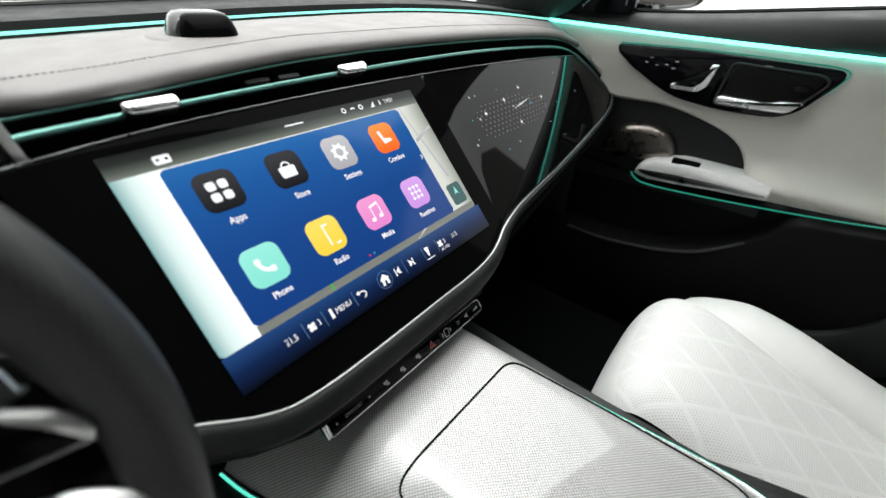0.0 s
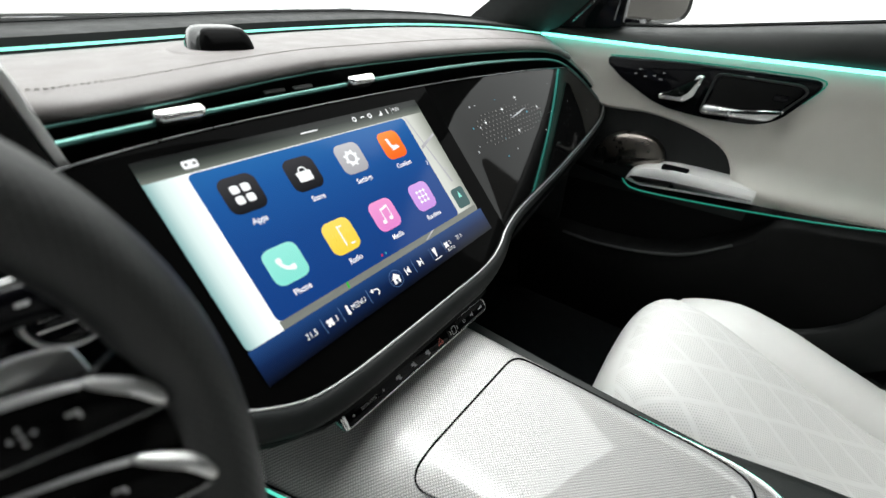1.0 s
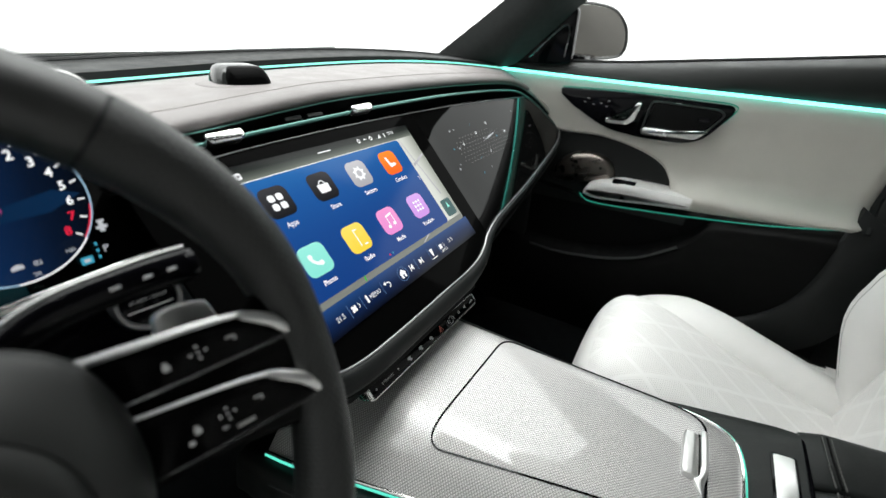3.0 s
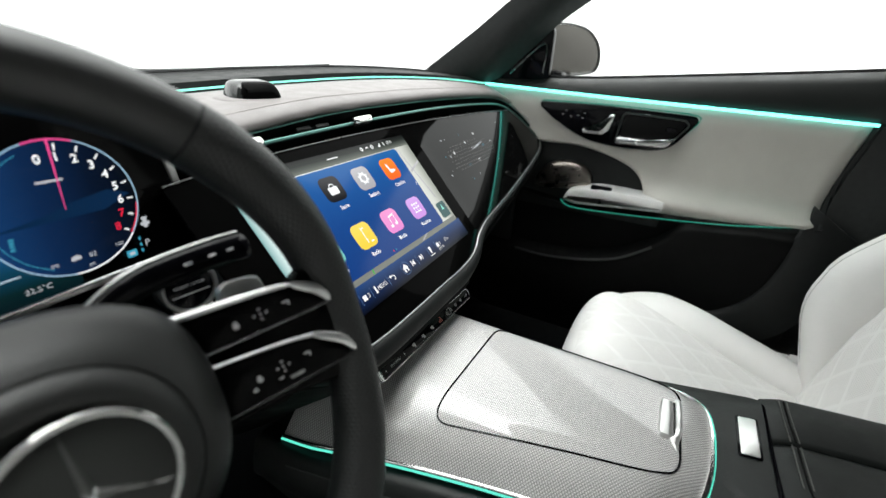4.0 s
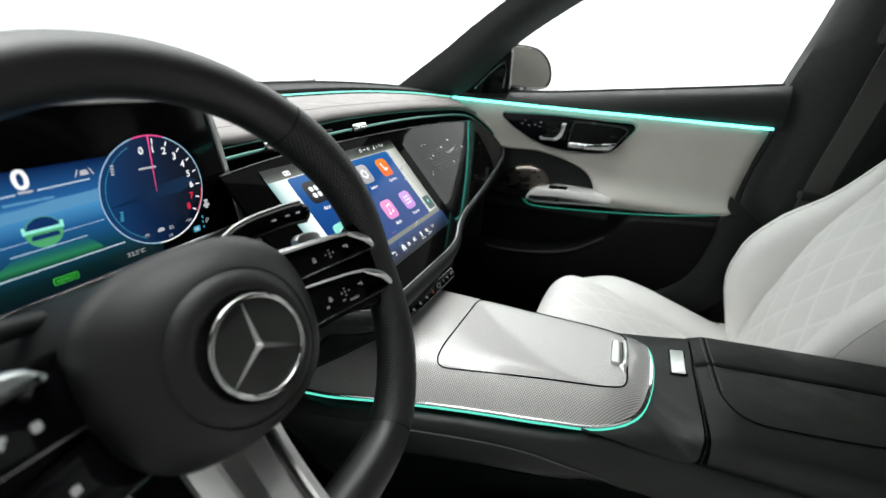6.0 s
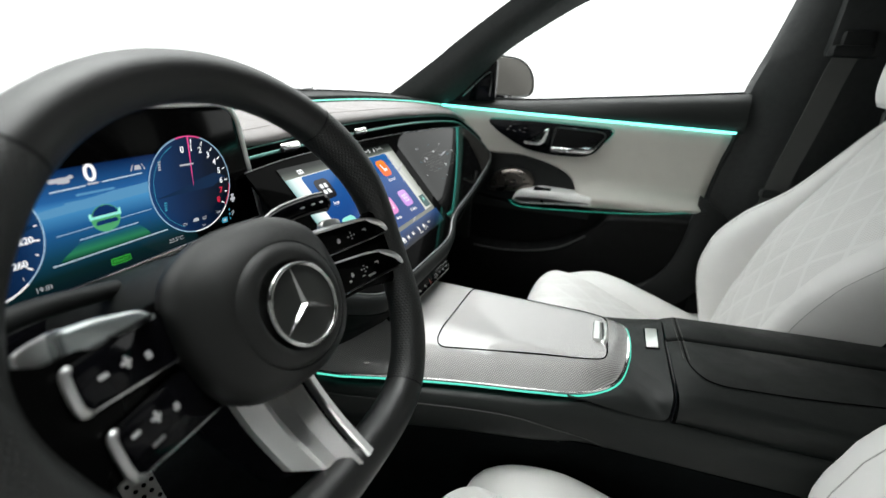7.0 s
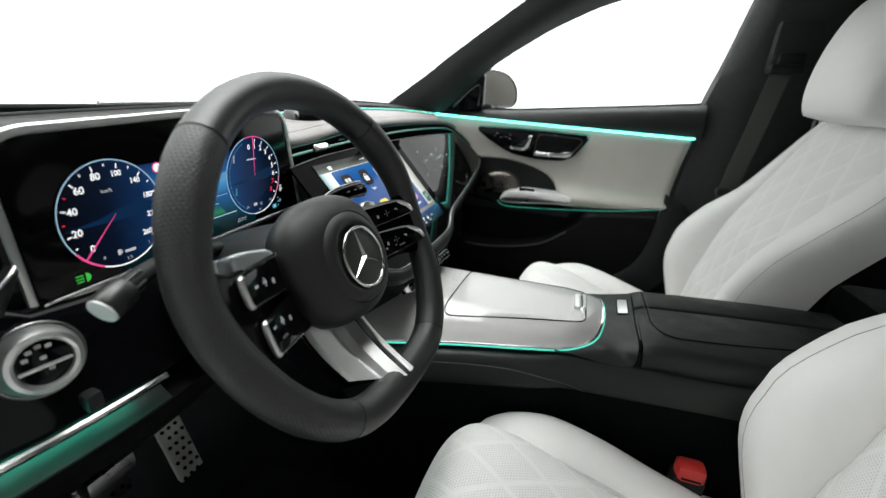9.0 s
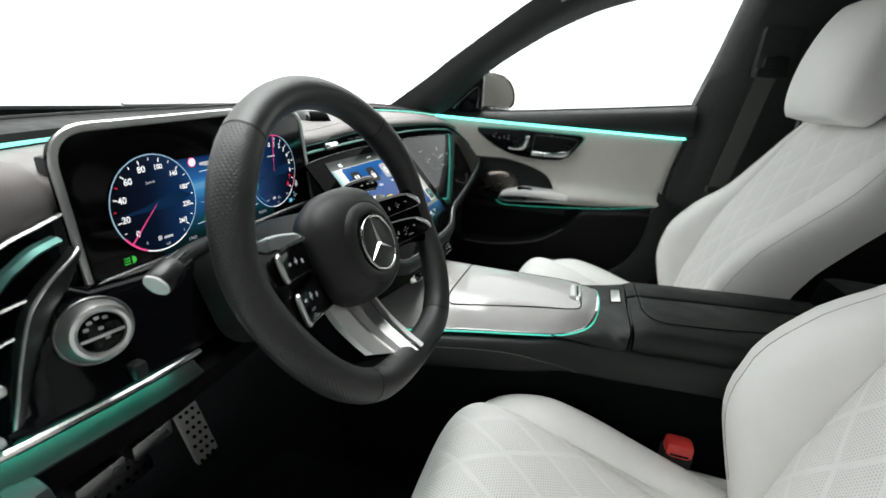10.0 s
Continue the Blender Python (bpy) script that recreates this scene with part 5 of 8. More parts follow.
def gauge(cx, cz, R, labels, a_start, a_end, needle_at, dial):
    """A round gauge: dial, ring, ticks, numbers and a needle. Angles in degrees, counter-clockwise from the right."""
    G = CLUS @ Matrix.Translation((cx, cz, 0)) @ Matrix.Diagonal((1.0, 1.06, 1.0, 1.0))
    gg = part("gauge", flat(circle(0, 0, R, 56), G, C1 + 0.0014), dial, clu, "dark round gauge with pale blue ring", flat_=True)
    z = C1 + 0.0018
    part("ring", annulus(G, 0, 0, R - 0.0010, R, z, 0, 360, 72), UI_RING, gg, flat_=True)
    part("horizon", flat([(-R * 0.93, -0.006), (-0.012, -0.001), (0.004, 0.004), (R * 0.6, 0.008), (R * 0.9, 0.002), (R * 0.5, -0.006)], G, z - 0.0002), UI_HILL, gg, flat_=True)
    k = len(labels)
    for i, w in enumerate(labels):
        a = radians(a_start + (a_end - a_start) * i / (k - 1))
        d, t_ = Vector((math.cos(a), math.sin(a))), Vector((-math.sin(a), math.cos(a))) * 0.0006
        if i:
            part("tick", flat([d * (R - 0.0075) + t_, d * (R - 0.0034) + t_, d * (R - 0.0034) - t_, d * (R - 0.0075) - t_], G, z), UI_WHITE, gg, flat_=True)
        writing(w, G, d.x * (R - 0.0122), d.y * (R - 0.0122), 0.0084 if len(w) < 3 else 0.0068, UI_RED if w in ("7", "8") else UI_WHITE, gg, z, bold=0.0002, squash=1.0 if len(w) < 3 else 0.95)
        if i and len(labels) > 9:
            a -= radians((a_start - a_end) / (k - 1) / 2) * -1
            d, t_ = Vector((math.cos(a), math.sin(a))), Vector((-math.sin(a), math.cos(a))) * 0.0005
            part("tick", flat([d * (R - 0.0058) + t_, d * (R - 0.0034) + t_, d * (R - 0.0034) - t_, d * (R - 0.0058) - t_], G, z), UI_RED if i in (2, 3) else UI_WHITE, gg, flat_=True)
    a = radians(needle_at)
    d, t_ = Vector((math.cos(a), math.sin(a))), Vector((-math.sin(a), math.cos(a))) * 0.0008
    part("needle", flat([t_ * 0.3, d * (R - 0.001) + t_, d * (R - 0.001) - t_, t_ * -0.3], G, z + 0.0003), UI_ROSE, gg, "rose needle", flat_=True)
    return gg, z, G


ga, zz, G = gauge(-0.4504, 0.6806, 0.0478, ["0", "20", "40", "60", "80", "100", "140", "180", "220", "260"], 224, -41, 225, UI_DIAL)
part("red_arc", annulus(G, 0, 0, 0.0462, 0.0480, zz + 0.0002, 213, 245, 16), UI_ROSE, ga, flat_=True)
part("white_arc", annulus(G, 0, 0, 0.0466, 0.0480, zz + 0.0002, 246, 306, 20), UI_WHITE, ga, flat_=True)
writing("km/h", CLUS, -0.4535, 0.7033, 0.0050, UI_STAR, ga, zz)
pump = ui("fuel_sign", rr(-0.4545, 0.6437, 0.0032, 0.0052, 0.0006), UI_STAR, ga, 0.0018)
ui("glyph", rr(-0.4522, 0.6440, 0.0008, 0.0040, 0.0003), UI_STAR, pump, 0.0018)
ui("range_bar", rr(-0.4440, 0.6428, 0.0105, 0.0028, 0.0008), UI_STAR, ga, 0.0018)
for words, x_, y_ in (("0", -0.4685, 0.6425), ("1/2", -0.4459, 0.6352), ("1", -0.4242, 0.6445)):
    writing(words, CLUS, x_, y_, 0.0046, UI_STAR, ga, zz)
writing("19:01", CLUS, -0.4138, 0.6312, 0.0056, UI_STAR, clu, C1 + 0.0010)
gb, zz, G = gauge(-0.2660, 0.6865, 0.0483, ["0", "1", "2", "3", "4", "5", "6", "7", "8"], 99.6, -36.5, 87, UI_DIAL2)
part("rose_arc", annulus(G, 0, 0, 0.0472, 0.0484, zz + 0.0002, 70, 104, 16), UI_ROSE, gb, flat_=True)
part("red_zone", annulus(G, 0, 0, 0.0462, 0.0472, zz + 0.0002, -38, -8, 12), UI_RED, gb, flat_=True)
part("inner_arc", annulus(G, 0, 0, 0.0430, 0.0434, zz, 112, 245, 30), UI_CYAN, gb, flat_=True)
part("white_arc", annulus(G, 0, 0, 0.0472, 0.0484, zz + 0.0002, 262, 322, 20), UI_WHITE, gb, flat_=True)
for x_, y_, mt in ((-0.2995, 0.7119, UI_STAR), (-0.3013, 0.6711, UI_CYAN)):
    for k in range(4):
        ui("word_bar", rr(x_ + 0.0003 * k, y_ - 0.0036 + 0.0024 * k, 0.0028, 0.0013, 0.0004), mt, gb, 0.0018)
ui("unit_bar", rr(-0.2695, 0.7088, 0.016, 0.0018, 0.0006), UI_STAR, gb, 0.0018)
ui("charge_sign", rpoly([(-0.2735, 0.6470), (-0.2665, 0.6470), (-0.2668, 0.6500), (-0.2700, 0.6510), (-0.2732, 0.6498)], 0.001), UI_STAR, gb, 0.0018)
for words, x_, y_, s_ in (("82", -0.2592, 0.6478, 0.0052), ("0%", -0.2837, 0.6474, 0.0042), ("50", -0.2618, 0.6400, 0.0042), ("100", -0.2402, 0.6494, 0.0042)):
    writing(words, CLUS, x_, y_, s_, UI_STAR, gb, zz)
writing("P", CLUS, -0.2191, 0.6425, 0.0080, UI_STAR, clu, C1 + 0.0010)
ui("gear_tile", rr(-0.2331, 0.6378, 0.0078, 0.0062, 0.001), UI_CYAN, clu, 0.0020)
ui("gear_tile_mark", rr(-0.2331, 0.6378, 0.0040, 0.0026, 0.0006), UI_STAR, clu, 0.0022)
for y_ in (0.6485, 0.6432, 0.6378):
    ui("gear_mark", rr(-0.2248, y_, 0.0018, 0.0026, 0.0004), UI_CYAN, clu, 0.0020)
for x_, y_, w_, h_ in ((-0.2172, 0.6605, 0.0032, 0.0085), (-0.2172, 0.6600, 0.0072, 0.0028), (-0.2172, 0.6650, 0.0052, 0.0018)):
    ui("lamp_sign", rr(x_, y_, w_, h_, 0.0008), UI_STAR, clu, 0.0016 + 0.0001 * (w_ > 0.004))
writing("22.5°C", CLUS, -0.2965, 0.6345, 0.0058, UI_STAR, clu, C1 + 0.0016)

# ================= driver side of the dashboard =================
# black panel under and beside the instruments
rings = []
for x, zt, zb, y in ((-0.622, 0.540, 0.526, 0.072), (-0.610, 0.570, 0.525, 0.072), (-0.598, 0.60, 0.524, 0.071), (-0.582, 0.630, 0.523, 0.071), (-0.56, 0.640, 0.523, 0.070), (-0.535, 0.622, 0.522, 0.070), (-0.45, 0.612, 0.514, 0.072), (-0.36, 0.612, 0.508, 0.080), (-0.25, 0.622, 0.505, 0.095), (-0.19, 0.626, 0.505, 0.10)):
    rings.append([Vector((x, y + 0.06, zt)), Vector((x, y + 0.016, zt)), Vector((x, y + 0.004, zt - 0.010)), Vector((x, y, (zt + zb) / 2)), Vector((x, y - 0.008, zb + 0.012)), Vector((x, y - 0.012, zb)), Vector((x, y + 0.06, zb))])
part("switch_panel", loft(rings), PIANO, dash, "gloss black panel below the instruments", sharp=50)
# backing behind cluster, up to the pad
part("instrument_backing", block(-0.51, -0.21, 0.112, 0.15, 0.60, 0.73, 0.004), PLASTIC_DARK, dash)
# silver sill with teal glow under the switch panel
SILL = [(-0.70, 0.056, 0.540), (-0.628, 0.050, 0.532), (-0.556, 0.050, 0.522), (-0.50, 0.050, 0.517), (-0.459, 0.052, 0.514)]
part("silver_sill", tube(spl(SILL, 6), 0.0040, 8), CHROME, dash, "polished silver trim line")
rings = []
for p in spl(SILL, 6):
    rings.append([p + Vector((0, 0.014, -0.011)), p + Vector((0, 0.007, -0.019)), p + Vector((0, -0.003, -0.0265)), p + Vector((0, 0.03, -0.03)), p + Vector((0, 0.03, -0.009))])
part("sill_reflector", loft(rings), WASH_GREY, dash, "dark reflector under the trim")
part("sill_light", tube([p + Vector((0, 0.0100, -0.0085)) for p in spl(SILL, 6)[:-5]], 0.0014, 6), TEAL_SILL, dash, "teal light guide behind the trim")
rings = []
for p in spl(SILL + [(-0.30, 0.07, 0.505), (-0.17, 0.075, 0.50)], 6):
    rings.append([p + Vector((0, 0.008, -0.023)), p + Vector((0, -0.004, -0.028)), p + Vector((0, 0.0, -0.05)), p + Vector((0, 0.03, -0.085)), p + Vector((0, 0.10, -0.14)), p + Vector((0, 0.30, -0.16)), p + Vector((0, 0.28, 0.0))])
part("knee_panel", loft(rings), BLACK_MATT, dash, "dark knee panel", sharp=50)
part("release_lever", block(-0.60, -0.555, 0.055, 0.075, 0.435, 0.455, 0.004), SATIN_DARK, dash, "small grey release lever")
part("release_lever", block(-0.545, -0.50, 0.06, 0.08, 0.430, 0.450, 0.004), SATIN_DARK, dash, "small grey release lever")
part("trim_button", block(-0.530, -0.516, 0.052, 0.068, 0.523, 0.540, 0.004), PLASTIC_DARK, dash)

# left end vent: chrome arc and three curved blades on a black back
part("end_back", block(-0.72, -0.535, 0.110, 0.14, 0.53, 0.665, 0.01), BLACK_MATT, dash)
ARC = [(-0.536, 0.076, 0.662), (-0.545, 0.071, 0.656), (-0.570, 0.069, 0.639), (-0.585, 0.068, 0.622), (-0.599, 0.067, 0.589), (-0.610, 0.067, 0.554), (-0.621, 0.066, 0.524)]
part("vent_arc", tube(spl(ARC, 5), 0.0015, 8), SATIN_MID, dash, "satin chrome arc round the side vent")
INNER = [(-0.534, 0.080, 0.655), (-0.541, 0.078, 0.643), (-0.556, 0.078, 0.618), (-0.570, 0.078, 0.598), (-0.587, 0.076, 0.572), (-0.601, 0.074, 0.545), (-0.615, 0.071, 0.518)]
part("vent_flange", loft([[a, a.lerp(b, 0.5) + Vector((0, -0.004, 0)), b, b + Vector((0, 0.01, 0)), a + Vector((0, 0.012, 0))] for a, b in zip(spl(ARC, 5), spl(INNER, 5))]), SATIN_BLACK, dash, "dark satin flange round the side vent", sharp=60)
for z_ in (0.584, 0.545):
    part("vent_tip", block(-0.665, -0.620 - 0.25 * (0.584 - z_), 0.046, 0.056, z_ - 0.004, z_ + 0.004, 0.003), SILVER_PAINT, dash, "silver blade tip")
part("end_pad", block(-0.72, -0.620, 0.022, 0.075, 0.43, 0.508, 0.018), END_PAD, dash, "grey padded end of the dashboard")
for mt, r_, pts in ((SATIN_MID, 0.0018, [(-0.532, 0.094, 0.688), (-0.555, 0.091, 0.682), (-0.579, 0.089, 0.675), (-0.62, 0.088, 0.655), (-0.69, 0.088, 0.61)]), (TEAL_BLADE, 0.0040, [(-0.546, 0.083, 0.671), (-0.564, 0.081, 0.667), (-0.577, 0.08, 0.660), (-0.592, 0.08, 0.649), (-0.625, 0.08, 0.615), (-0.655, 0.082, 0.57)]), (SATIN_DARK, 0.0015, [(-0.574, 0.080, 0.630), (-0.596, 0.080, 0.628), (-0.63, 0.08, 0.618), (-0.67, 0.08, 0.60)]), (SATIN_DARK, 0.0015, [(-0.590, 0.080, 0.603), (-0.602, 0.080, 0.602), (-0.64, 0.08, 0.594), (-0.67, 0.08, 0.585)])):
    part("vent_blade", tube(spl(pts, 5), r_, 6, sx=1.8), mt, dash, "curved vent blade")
part("end_cap", block(-0.735, -0.70, 0.04, 0.20, 0.48, 0.70, 0.012), PLASTIC_DARK, dash)

# ---- rotary light switch ----
knob = thing("light_switch", "silver-ringed rotary headlamp switch with black face", "switch", (-0.543, 0.062, 0.583))
KM = basis((-0.545, 0.066, 0.587), (0.985, -0.17, 0.0), (0.03, 0.17, 0.985))
rings = []
for r, z in ((0.0290, -0.010), (0.0290, 0.001), (0.0276, 0.004), (0.0262, 0.010), (0.0242, 0.0140), (0.0212, 0.0152), (0.0186, 0.0140), (0.0178, 0.0115)):
    rings.append([KM @ Vector((p.x, p.y, z)) for p in circle(0, 0, r, 40)])
part("bezel", loft(rings), SATIN, knob, "polished silver ring")
part("face", prism(circle(0, 0, 0.0182, 36), KM, 0.006, 0.0118, 0.001), PIANO, knob, "gloss black face")
part("pointer_bar", prism(rr(0, -0.003, 0.034, 0.0028, 0.001), KM, 0.0113, 0.0132, 0.0006), SATIN, knob, "silver bar")
for a, r in ((0, 0.0), (60, 0.0105), (95, 0.011), (130, 0.011), (165, 0.011), (285, 0.0105)):
    part("symbol", flat(rr(r * math.cos(radians(a)), 0.004 + r * math.sin(radians(a)) * (0.9 if a < 200 else 1.0), 0.0042, 0.0032, 0.001), KM, 0.0121), GREY_PAINT, knob, flat_=True)
part("outer_ring", tube([KM @ Vector((p.x, p.y, 0.001)) for p in circle(0, 0, 0.0300, 40)], 0.0012, 6, closed=True, up=(0, 1, 0)), SATIN_DARK, knob)

# ---- left stalk ----
st = thing("indicator_stalk", "black indicator stalk with a tip painted white for its reflection", "stalk", (-0.53, 0.0, 0.64))
SP = spl([(-0.40, 0.020, 0.640), (-0.45, 0.014, 0.650), (-0.487, 0.006, 0.652), (-0.512, 0.001, 0.647), (-0.529, -0.002, 0.641)], 5)
part("arm", tube(SP, lambda t: 0.0072 + 0.002 * t, 12), PLASTIC_DARK, st)
for k in range(6):
    off = Vector((0, 0.0082 * math.cos(k * 1.047), 0.0082 * math.sin(k * 1.047)))
    part("ridge", tube([p + off for p in SP[-9:-2]], 0.0013, 6), SATIN_DARK, st)
cpt, tdir = SP[-1], (SP[-1] - SP[-3]).normalized()
TM = Matrix.Translation(cpt) @ tdir.to_track_quat("Z", "Y").to_matrix().to_4x4()
part("tip", loft([[TM @ Vector((p.x, p.y, z)) for p in circle(0, 0, r, 20)] for r, z in ((0.0100, -0.020), (0.0118, -0.017), (0.0122, -0.010), (0.0120, 0.002), (0.0112, 0.004))]), SATIN_BLACK, st, "dark ribbed collar")
# white paint stands for the bright reflection on the silver cap
part("end_disc", prism(circle(0, 0, 0.0112, 28), TM, 0.0, 0.0055, 0.0012), WHITE_PAINT, st, "silver end disc with its bright reflection painted white")

# ================= steering wheel =================
PIT, YAW = radians(65.4), radians(-3.8)
WX = Vector((math.cos(YAW), math.sin(YAW), 0))
WY = Vector((-math.sin(YAW) * math.cos(PIT), math.cos(YAW) * math.cos(PIT), math.sin(PIT)))
WH = basis((-0.369, -0.109, 0.652), WX, WY)
wheel = thing("steering_wheel", "black leather sports steering wheel with flat bottom and silver spokes", "steering wheel", (-0.369, -0.109, 0.652))


def rim_c(a):
    """Centre line of the rim at a degrees, counter-clockwise from the right, flattened below."""
    r = 0.1592 + 0.0085 * (0.35 * math.exp(-((a % 360 - 236) / 22) ** 2) + math.exp(-((a % 360 - 304) / 22) ** 2))
    x, y = r * math.cos(radians(a)), r * math.sin(radians(a))
    low = -0.142
    if y < low:
        y = low - 0.022 * (1 - math.exp((y - low) / 0.022))
    return Vector((x, y, 0))


def rim_piece(a0, a1, fat=1.0):
    rings = []
    k = max(8, int((a1 - a0) / 2.5))
    for i in range(k + 1):
        a = a0 + (a1 - a0) * i / k
        c = rim_c(a)
        t = (rim_c(a + 1) - rim_c(a - 1)).normalized()
        o = Vector((t.y, -t.x, 0))
        side = math.exp(-((abs((a + 5) % 180 - 90) - 90) / 20) ** 2)
        c.z -= 0.008 * side
        bulge = 1.0 - 0.05 * side + 0.10 * (math.exp(-((a % 360 - 38) / 16) ** 2) + math.exp(-((a % 360 - 142) / 16) ** 2)) + 0.08 * math.exp(-((a % 360 - 270) / 40) ** 2)
        r = 0.0163 * fat * bulge
        rings.append([WH @ (c + o * r * 1.02 * math.cos(2 * math.pi * j / 20) + Vector((0, 0, 1)) * r * 1.12 * math.sin(2 * math.pi * j / 20)) for j in range(20)])
    return loft(rings)


for nm, a0, a1, mt, lb in (("rim_top", 48, 132, LEATHER_RIM, "smooth black leather rim section"), ("rim_grip", 132, 238, LEATHER_GRIP, "perforated black leather grip"), ("rim_bottom", 238, 302, LEATHER_RIM, "smooth black leather rim section"), ("rim_grip", 302, 408, LEATHER_GRIP, "perforated black leather grip")):
    part(nm, rim_piece(a0 + 0.35, a1 - 0.35), mt, wheel, lb, sharp=70)
part("rim_core", rim_piece(0, 360, 0.975), PLASTIC_DARK, wheel, sharp=70)

# airbag cover: swept dome with a raised round centre
HUB = spl([(0.073, 0.012), (0.060, 0.040), (0.026, 0.056), (-0.026, 0.056), (-0.060, 0.040), (-0.073, 0.012), (-0.072, -0.030), (-0.056, -0.060), (-0.024, -0.074), (0.024, -0.074), (0.056, -0.060), (0.072, -0.030)], 4, True)
rings = []
for s, z in ((0.50, -0.075), (0.62, -0.064), (0.78, -0.052), (0.92, -0.039), (0.99, -0.027), (0.99, -0.017), (0.95, -0.0085), (0.88, -0.0020), (0.80, 0.0030), (0.73, 0.0060), (0.690, 0.0072), (0.680, 0.0064), (0.668, 0.0078), (0.62, 0.0105), (0.56, 0.0122), (0.51, 0.0120), (0.475, 0.0090), (0.45, 0.0070), (0.1, 0.0070)):
    k = max(0.0, min(1.0, (z + 0.012) / 0.022))
    ring = []
    for p in HUB:
        q = Vector((p.x, p.y + 0.010))
        ring.append(WH @ Vector((0.0030 + 0.0020 * k, -0.010 - 0.0035 * k, z)) + WH.to_3x3() @ (q.lerp(q.normalized() * 0.0700, k) * s).to_3d())
    rings.append(ring)
part("airbag_cover", loft(rings), LEATHER_HUB, wheel, "black leather airbag cover", sharp=60)
# emblem: plain ring with three tapered bars
em = part("emblem_disc", prism(circle(0.0090, -0.0160, 0.0308, 40), WH, 0.004, 0.0106, 0.0008), EMBLEM_GREY, wheel, "dark grey emblem disc")
part("emblem_ring", tube([WH @ Vector((p.x, p.y, 0.0112)) for p in circle(0.0090, -0.0160, 0.0310, 64)], 0.0019, 10, closed=True, up=(0, 1, 0)), MIRROR_CHROME, em, "chrome emblem ring")
for a in (90, 210, 330):
    d = Vector((math.cos(radians(a)), math.sin(radians(a)), 0))
    s = Vector((-d.y, d.x, 0))
    c = Vector((0.0090, -0.0160, -0.0242))
    bm = bmesh.new()
    vs = [bm.verts.new(WH @ v) for v in (c + s * 0.0024 + Vector((0, 0, 0.0347)), c - s * 0.0024 + Vector((0, 0, 0.0345)), c + d * 0.0306 + Vector((0, 0, 0.0352)), c + Vector((0, 0, 0.0378)), c + d * 0.0306 + Vector((0, 0, 0.0362)), c - d * 0.0036 + Vector((0, 0, 0.0345)))]
    bm.faces.new((vs[0], vs[2], vs[3]))
    bm.faces.new((vs[1], vs[3], vs[2]))
    bm.faces.new((vs[5], vs[0], vs[3]))
    bm.faces.new((vs[5], vs[3], vs[1]))
    part("emblem_bar", bm, MIRROR_CHROME, em, "tapered chrome bar", sharp=10)

